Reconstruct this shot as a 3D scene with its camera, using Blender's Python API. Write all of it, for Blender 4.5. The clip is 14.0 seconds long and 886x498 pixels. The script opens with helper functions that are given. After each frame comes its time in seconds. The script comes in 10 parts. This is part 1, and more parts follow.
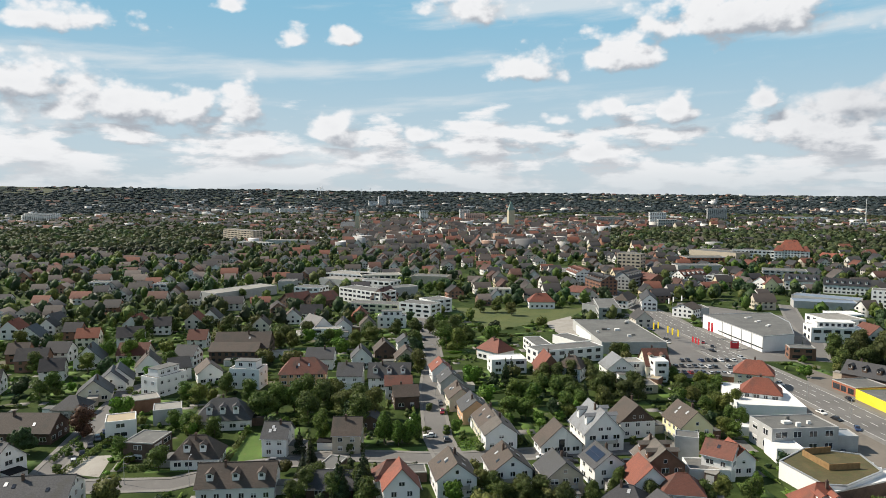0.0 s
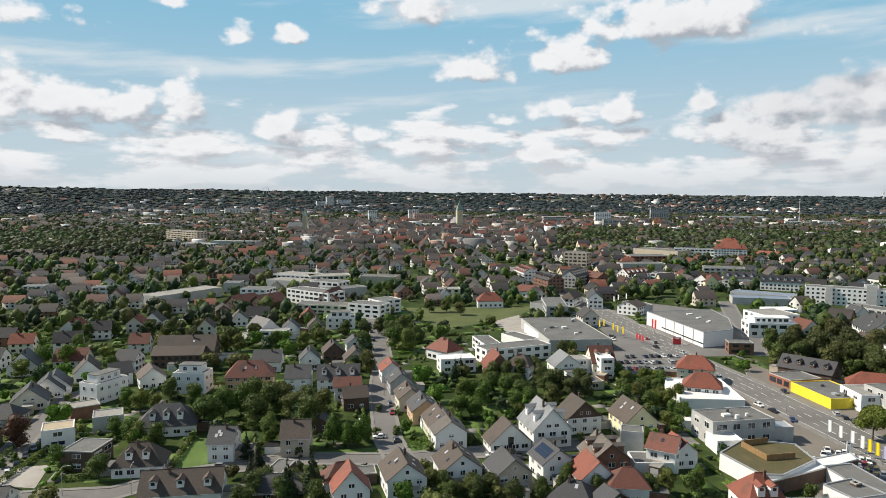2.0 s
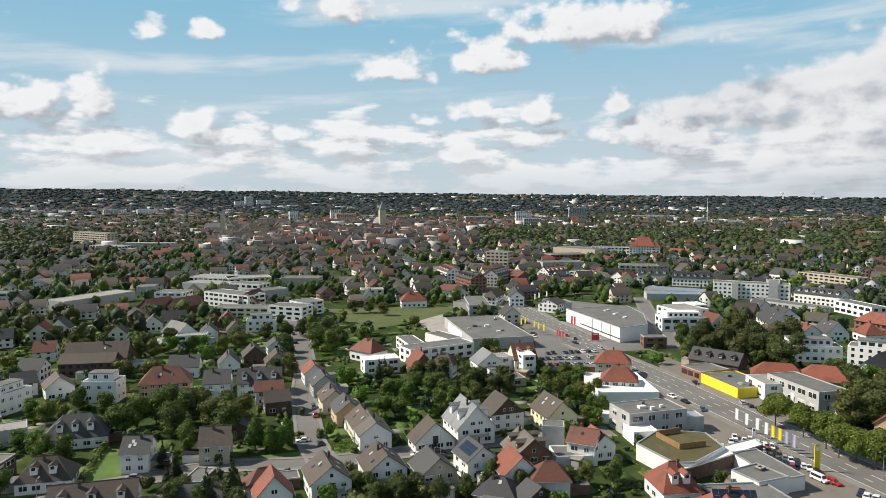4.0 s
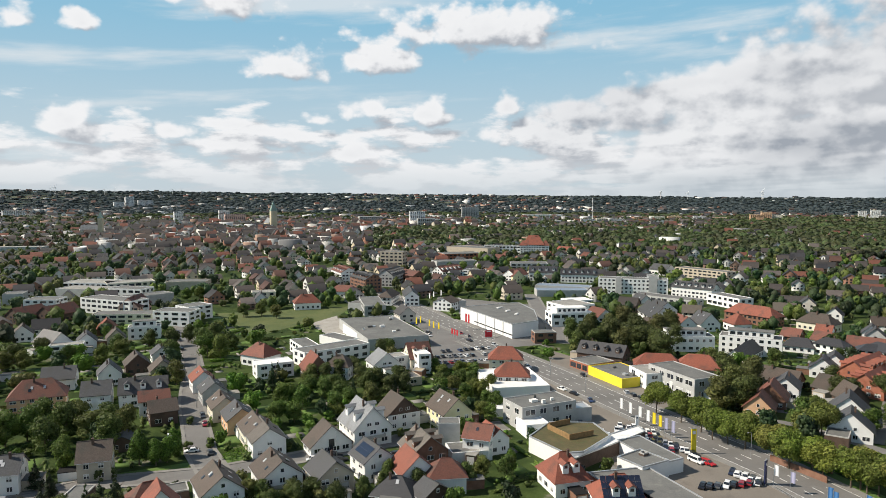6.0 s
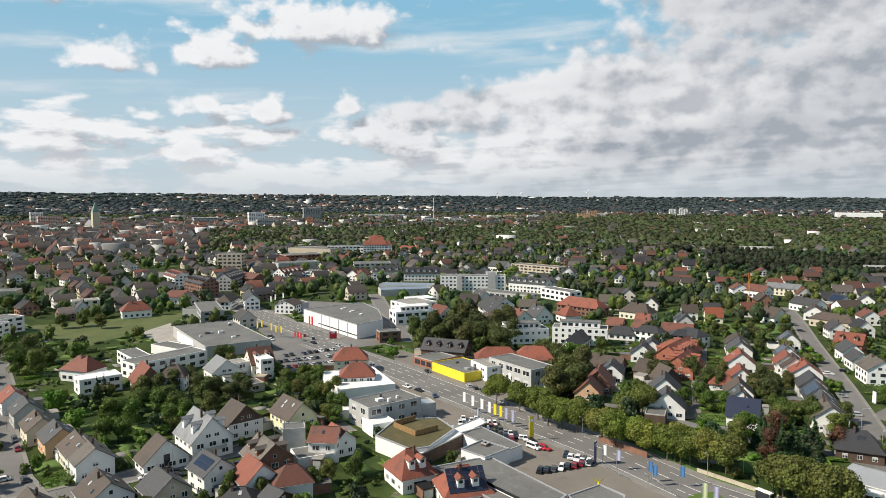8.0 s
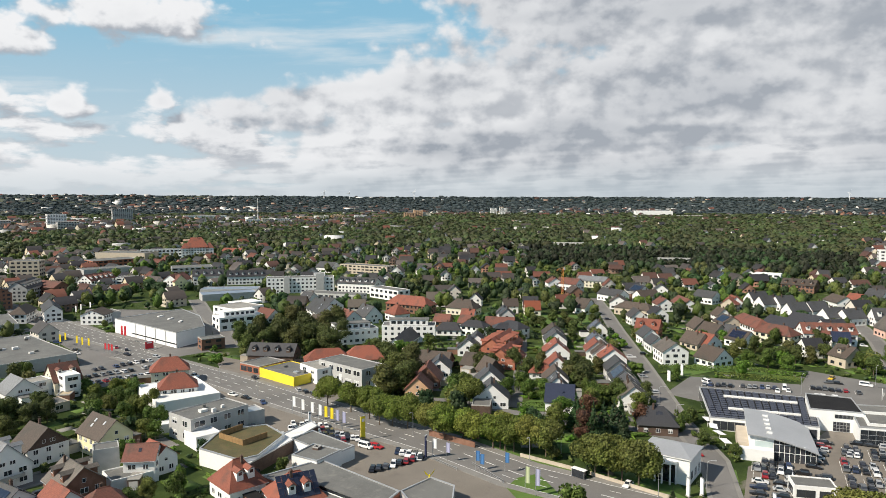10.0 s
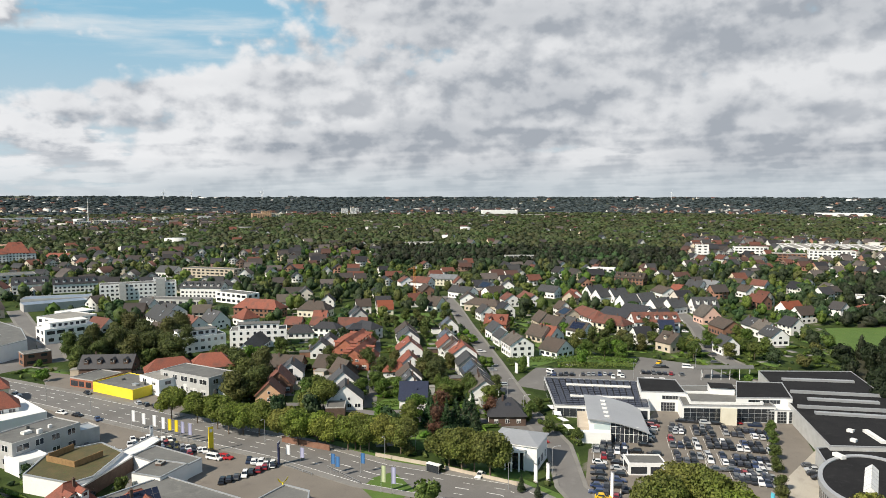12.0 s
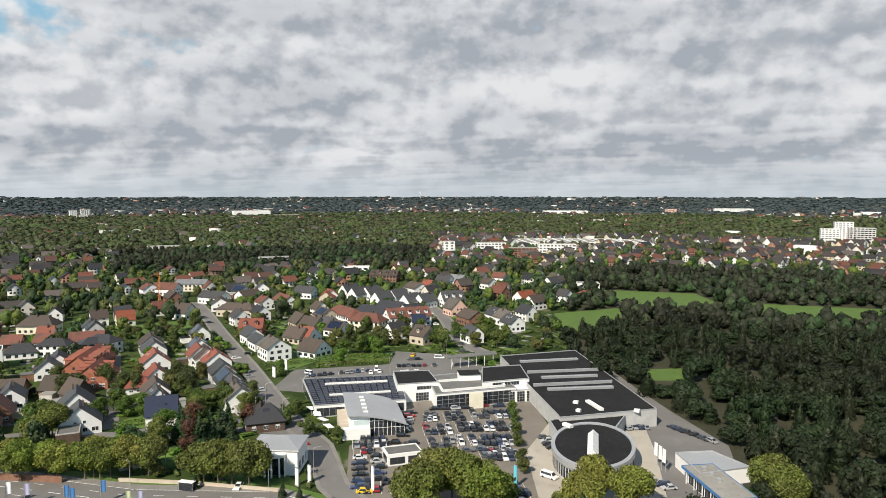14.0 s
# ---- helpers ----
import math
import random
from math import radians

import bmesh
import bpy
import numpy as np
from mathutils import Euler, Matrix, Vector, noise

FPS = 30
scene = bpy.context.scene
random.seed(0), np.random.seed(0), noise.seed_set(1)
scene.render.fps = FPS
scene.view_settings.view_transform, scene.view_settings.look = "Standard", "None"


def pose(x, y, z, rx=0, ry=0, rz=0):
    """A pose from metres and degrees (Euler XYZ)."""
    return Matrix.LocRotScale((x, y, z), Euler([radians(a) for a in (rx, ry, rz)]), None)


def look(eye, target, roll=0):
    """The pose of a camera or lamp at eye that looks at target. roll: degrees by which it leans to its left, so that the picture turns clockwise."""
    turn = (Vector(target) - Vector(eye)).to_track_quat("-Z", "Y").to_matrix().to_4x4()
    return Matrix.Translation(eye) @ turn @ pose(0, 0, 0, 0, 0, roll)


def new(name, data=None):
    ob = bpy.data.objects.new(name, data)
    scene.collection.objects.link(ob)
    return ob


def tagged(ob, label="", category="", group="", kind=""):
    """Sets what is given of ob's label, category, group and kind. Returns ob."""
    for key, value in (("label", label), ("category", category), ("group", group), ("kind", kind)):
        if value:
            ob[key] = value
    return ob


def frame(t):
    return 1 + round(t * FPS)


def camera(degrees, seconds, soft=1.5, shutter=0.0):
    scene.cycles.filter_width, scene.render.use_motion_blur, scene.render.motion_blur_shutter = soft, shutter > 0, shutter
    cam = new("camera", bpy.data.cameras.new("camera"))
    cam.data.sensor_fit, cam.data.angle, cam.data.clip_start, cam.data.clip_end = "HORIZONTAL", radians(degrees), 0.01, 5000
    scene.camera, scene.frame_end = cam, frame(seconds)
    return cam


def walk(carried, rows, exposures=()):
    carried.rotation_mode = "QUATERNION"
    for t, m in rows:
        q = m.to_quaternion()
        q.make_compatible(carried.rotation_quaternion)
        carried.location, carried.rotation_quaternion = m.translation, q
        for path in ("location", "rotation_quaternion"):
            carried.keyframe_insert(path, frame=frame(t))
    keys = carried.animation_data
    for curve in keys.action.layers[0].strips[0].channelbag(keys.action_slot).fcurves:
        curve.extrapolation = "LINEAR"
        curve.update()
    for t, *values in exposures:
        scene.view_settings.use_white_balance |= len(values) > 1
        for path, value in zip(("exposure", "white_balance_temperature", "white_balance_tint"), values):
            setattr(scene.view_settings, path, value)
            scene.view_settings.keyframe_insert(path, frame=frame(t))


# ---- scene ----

# ---------- camera: hovers in one place and pans to the right ----------
H = 80.0
cam = camera(64.0, 14.0, soft=0.65)
TILT = -4.57
PAN = ((0, 0), (0.5, -0.84), (1, -1.97), (1.5, -3.05), (2, -4.14), (2.75, -6.3), (3.5, -8.75), (4.5, -12.23), (5, -14.45), (5.5, -16.68), (6, -18.91),
       (6.5, -21.2), (7, -24.56), (7.5, -28.07), (8, -31.57), (8.5, -35.13), (9, -38.75), (9.8, -44.2), (10.6, -49.0), (11.5, -54.29),
       (12, -57.39), (12.5, -63.69), (13, -70.61), (13.5, -76.53), (14, -77.04))
walk(cam, [(t, pose(0, 0, H, 90 + TILT, 0, yaw)) for t, yaw in PAN])

# ---------- light: one sun, half-clouded sky ----------
SUN_AZ, SUN_EL = -71.0, 41.0
scene.view_settings.exposure = 0.38
sun_data = bpy.data.lights.new("sun", "SUN")
sun_data.energy, sun_data.angle, sun_data.color = 5.0, radians(0.53), (1.0, 0.90, 0.76)
sun = new("sun", sun_data)
sun_dir = Vector((math.sin(radians(SUN_AZ)) * math.cos(radians(SUN_EL)), math.cos(radians(SUN_AZ)) * math.cos(radians(SUN_EL)), math.sin(radians(SUN_EL))))
sun.matrix_world = look((0, 0, 900), Vector((0, 0, 900)) - sun_dir)


class Nodes:
    """A short way to wire shader nodes."""

    def __init__(self, tree):
        self.t = tree
        tree.nodes.clear()

    def n(self, kind, ins=(), **props):
        node = self.t.nodes.new(kind)
        for key, value in props.items():
            setattr(node, key, value)
        for key, value in dict(ins).items():
            self.put(node.inputs[key], value)
        return node

    def put(self, socket, value):
        if isinstance(value, bpy.types.NodeSocket):
            self.t.links.new(value, socket)
        else:
            socket.default_value = value

    def m(self, op, a, b=0.0, c=0.0):
        return self.n("ShaderNodeMath", {0: a, 1: b, 2: c}, operation=op).outputs[0]

    def step(self, x, lo, hi, a=0.0, b=1.0):
        return self.n("ShaderNodeMapRange", {0: x, 1: lo, 2: hi, 3: a, 4: b}, interpolation_type="SMOOTHSTEP").outputs[0]

    def mix(self, f, a, b, blend="MIX"):
        node = self.n("ShaderNodeMix", data_type="RGBA", blend_type=blend)
        self.put(node.inputs[0], f), self.put(node.inputs[6], a), self.put(node.inputs[7], b)
        return node.outputs[2]

    def noise(self, vec, scale, detail=4.0, rough=0.55, distort=0.0, dims="3D"):
        return self.n("ShaderNodeTexNoise", {"Vector": vec, "Scale": scale, "Detail": detail, "Roughness": rough, "Distortion": distort}, noise_dimensions=dims).outputs[0]


def build_sky():
    world = bpy.data.worlds.new("sky")
    world.use_nodes = True
    scene.world = world
    # heaped clouds: azimuth, elevation, half width, half height in degrees
    heaps = [(-29.6, 7.8, 5.8, 1.7), (-24.7, 6.5, 8.9, 1.7), (-15.8, 6.7, 2.0, 1.8), (-8.7, 5.1, 2.7, 1.3), (-1.8, 4.8, 1.5, 0.7), (3.9, 4.0, 3.5, 0.8), (11.9, 3.1, 4.0, 0.7), (9.2, 5.8, 1.1, 0.5), (2.3, 14.1, 3.8, 1.4), (6.5, 10.1, 3.0, 1.4), (13.9, 10.3, 3.2, 1.2), (21.5, 12.8, 9.2, 1.8), (-7.5, 12.0, 1.0, 0.7), (-11.4, 11.9, 1.3, 0.9), (-29.4, 12.1, 6.1, 0.9), (17.7, 6.4, 1.6, 1.0), (13.3, 6.5, 2.1, 0.8), (24.0, 6.9, 1.4, 1.0), (27.0, 5.0, 5.7, 1.4), (-16.6, 13.9, 1.6, 0.5)]
    # the height of the cloud field over one place of the sky
    tree = bpy.data.node_groups.new("cloud_field", "ShaderNodeTree")
    for nm, io in (("az", "INPUT"), ("el", "INPUT"), ("px", "INPUT"), ("py", "INPUT"), ("field", "OUTPUT")):
        tree.interface.new_socket(nm, in_out=io, socket_type="NodeSocketFloat")
    k = Nodes(tree)
    az, el, px, py = k.n("NodeGroupInput").outputs[:4]
    spot = k.n("ShaderNodeCombineXYZ", {0: k.m("MULTIPLY", az, 0.30), 1: k.m("MULTIPLY", el, 0.42), 2: 4.0}).outputs[0]
    puff = k.m("SUBTRACT", k.noise(spot, 1.0, 5.0, 0.50), 0.5)
    cells = k.n("ShaderNodeTexVoronoi", {"Vector": spot, "Scale": 1.9, "Detail": 3.0, "Roughness": 0.5}, feature="SMOOTH_F1").outputs["Distance"]
    puff = k.m("SUBTRACT", puff, k.m("MULTIPLY", k.m("SUBTRACT", cells, 0.4), 0.42))
    best = None
    for a, e, w, h in heaps:
        u = k.m("MULTIPLY", k.m("SUBTRACT", az, a), 1 / (w * 1.3))
        v = k.m("SUBTRACT", el, e - 0.3 * h)
        v = k.m("MAXIMUM", k.m("MULTIPLY", v, 1 / (h * 1.75)), k.m("MULTIPLY", v, -1 / (h * 0.95)))
        f = k.m("SUBTRACT", 1.0, k.m("SQRT", k.m("ADD", k.m("MULTIPLY", u, u), k.m("MULTIPLY", v, v))))
        best = f if best is None else k.m("MAXIMUM", best, f)
    best = k.m("ADD", k.m("MAXIMUM", k.m("MULTIPLY", best, 0.62), -0.42), k.m("ADD", k.m("MULTIPLY", puff, 1.15), 0.06))
    # a belt of small heaps towards the horizon
    belt = k.noise(k.n("ShaderNodeCombineXYZ", {0: k.m("MULTIPLY", az, 0.16), 1: k.m("MULTIPLY", k.m("MINIMUM", el, 40.0), 0.5), 2: 9.0}).outputs[0], 1.0, 7.0, 0.55)
    # behind the view it climbs higher: unseen clouds added to brighten the walls
    belt = k.m("ADD", k.m("MULTIPLY", k.m("SUBTRACT", belt, k.m("SUBTRACT", k.step(el, 3.5, 10.0, 0.43, 0.78), k.m("MULTIPLY", k.step(k.m("ABSOLUTE", k.m("SUBTRACT", az, 37.0)), 85.0, 120.0), k.step(el, 3.0, 60.0, 0.0, 0.16)))), 2.4), 0.0)
    # the closed layer on the right, seen as a ceiling that recedes
    deck = k.noise(k.n("ShaderNodeCombineXYZ", {0: px, 1: py, 2: 3.0}).outputs[0], 0.62, 2.5, 0.42)
    deck = k.m("MULTIPLY", k.m("SUBTRACT", deck, k.step(k.m("SUBTRACT", az, k.m("MULTIPLY", el, 0.9)), 10.0, 42.0, 0.70, 0.12)), 2.0)
    deck = k.m("ADD", deck, k.m("MULTIPLY", puff, 0.75))
    deck = k.m("SUBTRACT", deck, k.step(el, 22, 48, 0.0, 0.60))
    deck = k.m("SUBTRACT", deck, k.step(az, 118, 150, 0.0, 0.5))
    field = k.m("MAXIMUM", k.m("MAXIMUM", best, belt), deck)
    k.n("NodeGroupOutput", {0: field})

    k = Nodes(world.node_tree)
    way = k.n("ShaderNodeTexCoord").outputs["Generated"]
    x, y, z = k.n("ShaderNodeSeparateXYZ", {0: way}).outputs
    blue = k.n("ShaderNodeTexSky", sky_type="NISHITA", sun_disc=False, sun_elevation=radians(SUN_EL), sun_rotation=radians(SUN_AZ), dust_density=0.4, ozone_density=1.5)
    sky = k.mix(1.0, blue.outputs[0], (0.055, 0.066, 0.070, 1), "MULTIPLY")
    az = k.m("MULTIPLY", k.m("ARCTAN2", x, y), 57.2958)
    el = k.m("MULTIPLY", k.m("ARCSINE", z), 57.2958)
    depth = k.m("DIVIDE", 1.0, k.m("ADD", k.m("MAXIMUM", z, 0.0), 0.07))
    px, py = k.m("MULTIPLY", x, depth), k.m("MULTIPLY", y, depth)

    def field(da, de, dp):
        g = k.n("ShaderNodeGroup", node_tree=tree)
        for sock, val in zip(g.inputs, (k.m("ADD", az, da), k.m("ADD", el, de), k.m("ADD", px, dp * sun_dir.x), k.m("ADD", py, dp * sun_dir.y))):
            k.put(sock, val)
        return g.outputs[0]

    here, lit = field(0, 0, 0), field(-0.8, 1.15, 0.25)
    mask = k.step(here, -0.07, 0.25)
    billow = k.noise(k.n("ShaderNodeCombineXYZ", {0: k.m("MULTIPLY", az, 0.060), 1: k.m("MULTIPLY", el, 0.20), 2: 7.0}).outputs[0], 1.0, 3.0, 0.48)
    gloom = k.m("MULTIPLY", k.step(az, 18, 50), k.step(billow, 0.34, 0.68, -0.14, 0.52))
    shade = k.m("ADD", k.step(k.m("SUBTRACT", lit, here), -0.22, 0.30, 0.0, 0.78), k.step(here, 0.20, 1.3, 0.0, 0.24))
    shade = k.m("MULTIPLY", k.m("ADD", shade, gloom), k.m("ADD", k.step(el, 0.5, 5.0, 0.5, 1.0), k.m("MULTIPLY", k.step(az, 18, 50), k.step(el, 6.0, 0.5, 0.0, 0.4))))
    shade = k.m("MAXIMUM", k.m("MINIMUM", shade, 1.0), 0.0)
    white = k.mix(shade, (0.68, 0.685, 0.695, 1), (0.22, 0.25, 0.295, 1))
    white = k.mix(k.step(az, 18, 60, 0.0, 0.34), white, (0.44, 0.455, 0.475, 1))
    # thin drawn-out veils
    veil = k.noise(k.n("ShaderNodeCombineXYZ", {0: k.m("MULTIPLY", az, 0.045), 1: k.m("MULTIPLY", k.m("SUBTRACT", el, k.m("MULTIPLY", az, 0.06)), 0.32), 2: 2.0}).outputs[0], 1.0, 6.0, 0.55)
    air = k.mix(k.step(el, 0.0, 16.0), (0.42, 0.50, 0.545, 1), (0.19, 0.39, 0.53, 1))
    sky = k.mix(k.step(el, 14.0, 45.0), air, sky)
    sky = k.mix(k.step(veil, 0.50, 0.70, 0.0, 0.75), sky, (0.58, 0.61, 0.63, 1))
    sky = k.mix(mask, sky, white)
    sky = k.mix(k.step(el, 3.0, -0.3, 0.0, 0.65), sky, (0.42, 0.475, 0.51, 1))
    back = k.n("ShaderNodeBackground", {0: sky, 1: 1.0})
    k.n("ShaderNodeOutputWorld", {0: back.outputs[0]})


build_sky()

# ---------- materials ----------


def mat(name, a, b, rough=0.8, coarse=0.25, fine=6.0, bump=0.15, metal=0.0, tint=0.0, island=False, stain=None, spec=0.4):
    """A surface that varies between the colours a and b: broad blotches, fine grain and relief; tint: how far objects differ."""
    m = bpy.data.materials.new(name)
    m.use_nodes = True
    k = Nodes(m.node_tree)
    pos = k.n("ShaderNodeTexCoord").outputs["Object"]
    if island:
        pos = k.n("ShaderNodeNewGeometry").outputs["Position"]
    blot = k.noise(pos, coarse, 4.0)
    grain = k.noise(pos, fine, 3.0)
    col = k.mix(k.step(k.m("ADD", k.m("MULTIPLY", blot, 0.65), k.m("MULTIPLY", grain, 0.35)), 0.3, 0.7), (*a, 1), (*b, 1))
    if stain:
        col = k.mix(k.m("MULTIPLY", k.step(k.noise(pos, coarse * 3.1, 5.0, 0.65), 0.52, 0.70), 0.7), col, (*stain, 1))
    if tint:
        rnd = k.n("ShaderNodeNewGeometry").outputs["Random Per Island"] if island else k.n("ShaderNodeObjectInfo").outputs["Random"]
        col = k.n("ShaderNodeHueSaturation", {0: k.m("ADD", 0.5, k.m("MULTIPLY", k.m("SUBTRACT", rnd, 0.5), tint * 0.08)), 1: k.m("ADD", 1.0, k.m("MULTIPLY", k.m("SUBTRACT", rnd, 0.5), -tint * 0.4)), 2: k.m("ADD", 1.0, k.m("MULTIPLY", k.m("SUBTRACT", rnd, 0.5), tint)), 4: col}).outputs[0]
    bs = k.n("ShaderNodeBsdfPrincipled", {"Base Color": col, "Roughness": rough, "Metallic": metal, "Specular IOR Level": spec})
    if bump:
        rel = k.n("ShaderNodeBump", {"Strength": bump, "Distance": 0.3, "Height": grain})
        k.put(bs.inputs["Normal"], rel.outputs[0])
    k.n("ShaderNodeOutputMaterial", {0: bs.outputs[0]})
    return m


def palette(name, colours, rough=0.7, island=False, grain=0.12, rows=0.0, metal=0.0, coat=0.0, spec=0.4):
    """Each object (or island) takes one of the colours; grain and, on roofs, courses of tiles run over it."""
    m = bpy.data.materials.new(name)
    m.use_nodes = True
    k = Nodes(m.node_tree)
    geo = k.n("ShaderNodeNewGeometry")
    rnd = geo.outputs["Random Per Island"] if island else k.n("ShaderNodeObjectInfo").outputs["Random"]
    ramp = k.n("ShaderNodeValToRGB", {0: rnd})
    cr = ramp.color_ramp
    cr.interpolation = "CONSTANT"
    for i, c in enumerate(colours):
        e = cr.elements[i] if i < 2 else cr.elements.new(i / len(colours))
        e.position, e.color = i / len(colours), (*c, 1)
    pos = geo.outputs["Position"]
    g = k.noise(pos, 0.45, 5.0, 0.65)
    col = k.mix(1.0, ramp.outputs[0], k.n("ShaderNodeCombineColor", {0: k.m("ADD", 1 - grain, k.m("MULTIPLY", g, 2 * grain)), 1: k.m("ADD", 1 - grain, k.m("MULTIPLY", g, 2 * grain)), 2: k.m("ADD", 1 - grain, k.m("MULTIPLY", g, 2 * grain))}).outputs[0], "MULTIPLY")
    bs = k.n("ShaderNodeBsdfPrincipled", {"Base Color": col, "Roughness": rough, "Metallic": metal, "Coat Weight": coat, "Coat Roughness": 0.08, "Specular IOR Level": spec})
    if rows:
        z = k.n("ShaderNodeSeparateXYZ", {0: pos}).outputs[2]
        wave = k.m("FRACT", k.m("MULTIPLY", z, 1 / rows))
        k.put(bs.inputs["Normal"], k.n("ShaderNodeBump", {"Strength": 0.5, "Distance": 0.06, "Height": wave}).outputs[0])
    k.n("ShaderNodeOutputMaterial", {0: bs.outputs[0]})
    return m


def tile_roof(name, a, b, moss=(0.042, 0.042, 0.033), rough=0.75):
    """Roof tiles: courses and columns in relief, lichen and soot in patches."""
    m = bpy.data.materials.new(name)
    m.use_nodes = True
    k = Nodes(m.node_tree)
    pos = k.n("ShaderNodeTexCoord").outputs["Object"]
    px, py, pz = k.n("ShaderNodeSeparateXYZ", {0: pos}).outputs
    row = k.m("FRACT", k.m("MULTIPLY", pz, 1 / 0.24))
    column = k.m("FRACT", k.m("MULTIPLY", px, 1 / 0.30))
    big, small = k.noise(pos, 0.22, 5.0, 0.6), k.noise(pos, 2.6, 4.0, 0.7)
    col = k.mix(k.step(small, 0.3, 0.7), (*a, 1), (*b, 1))
    col = k.mix(k.m("MULTIPLY", k.step(big, 0.46, 0.68), 0.65), col, (*moss, 1))
    seam = k.m("MULTIPLY", k.step(row, 0.0, 0.18, 0.55, 1.0), k.step(column, 0.0, 0.12, 0.75, 1.0))
    col = k.mix(k.m("SUBTRACT", 1.0, seam), col, (0.01, 0.01, 0.01, 1))
    rnd = k.n("ShaderNodeObjectInfo").outputs["Random"]
    col = k.n("ShaderNodeHueSaturation", {0: 0.5, 1: 1.0, 2: k.m("ADD", 0.82, k.m("MULTIPLY", rnd, 0.36)), 4: col}).outputs[0]
    bs = k.n("ShaderNodeBsdfPrincipled", {"Base Color": col, "Roughness": rough})
    k.put(bs.inputs["Normal"], k.n("ShaderNodeBump", {"Strength": 0.6, "Distance": 0.05, "Height": row}).outputs[0])
    k.n("ShaderNodeOutputMaterial", {0: bs.outputs[0]})
    return m


WALLS = {
    "w": mat("white_render", (0.72, 0.72, 0.705), (0.78, 0.78, 0.765), coarse=0.4, fine=9, bump=0.1, stain=(0.72, 0.71, 0.68)),
    "c": mat("cream_render", (0.60, 0.56, 0.44), (0.70, 0.66, 0.54), coarse=0.4, fine=9, bump=0.1),
    "y": mat("yellow_render", (0.70, 0.64, 0.38), (0.76, 0.71, 0.46), coarse=0.4, fine=9, bump=0.1),
    "o": mat("orange_render", (0.55, 0.34, 0.20), (0.62, 0.40, 0.25), coarse=0.4, fine=9, bump=0.1),
    "b": mat("brown_brick", (0.16, 0.08, 0.05), (0.24, 0.13, 0.09), coarse=0.5, fine=12, bump=0.25),
    "n": mat("dark_clinker", (0.07, 0.045, 0.035), (0.12, 0.08, 0.06), coarse=0.5, fine=12, bump=0.25),
    "g": mat("grey_render", (0.36, 0.36, 0.35), (0.46, 0.46, 0.45), coarse=0.4, fine=9, bump=0.1),
    "r": mat("red_brick", (0.26, 0.09, 0.05), (0.36, 0.14, 0.09), coarse=0.5, fine=12, bump=0.25),
    "p": mat("pink_render", (0.60, 0.38, 0.31), (0.68, 0.46, 0.38), coarse=0.4, fine=9, bump=0.1),
    "Y": mat("yellow_sheeting", (0.74, 0.58, 0.03), (0.80, 0.65, 0.06), rough=0.5, coarse=0.3, fine=4, bump=0.05),
    "t": mat("beige_render", (0.42, 0.36, 0.28), (0.52, 0.45, 0.36), coarse=0.4, fine=9, bump=0.1),
}
WALL_WORD = {"w": "white-rendered", "c": "cream-rendered", "y": "pale yellow rendered", "o": "orange-rendered", "b": "brown brick", "n": "dark clinker brick",
             "g": "grey-rendered", "r": "red brick", "p": "pink-rendered", "Y": "bright yellow clad", "t": "beige-rendered"}
ROOFS = {
    "r": tile_roof("orange_red_tiles", (0.185, 0.052, 0.032), (0.26, 0.082, 0.048), (0.10, 0.05, 0.037)),
    "d": tile_roof("dark_grey_tiles", (0.040, 0.042, 0.047), (0.070, 0.071, 0.075)),
    "k": tile_roof("brown_tiles", (0.055, 0.040, 0.031), (0.090, 0.068, 0.054)),
    "a": tile_roof("anthracite_tiles", (0.022, 0.023, 0.027), (0.04, 0.04, 0.045), (0.03, 0.03, 0.03), 0.55),
    "m": tile_roof("weathered_tiles", (0.095, 0.082, 0.070), (0.135, 0.118, 0.102)),
    "s": tile_roof("light_grey_tiles", (0.16, 0.17, 0.18), (0.21, 0.22, 0.23), (0.12, 0.12, 0.12)),
    "e": tile_roof("dull_red_tiles", (0.125, 0.045, 0.031), (0.175, 0.066, 0.044)),
    "u": tile_roof("blue_black_tiles", (0.016, 0.022, 0.045), (0.025, 0.032, 0.06), (0.02, 0.025, 0.045), 0.35),
}
ROOF_WORD = {"r": "orange-red tiled roof", "d": "dark grey tiled roof", "k": "brown tiled roof", "a": "anthracite tiled roof", "m": "weathered grey-brown tiled roof",
             "s": "light grey tiled roof", "e": "dull red tiled roof", "u": "blue-black tiled roof"}
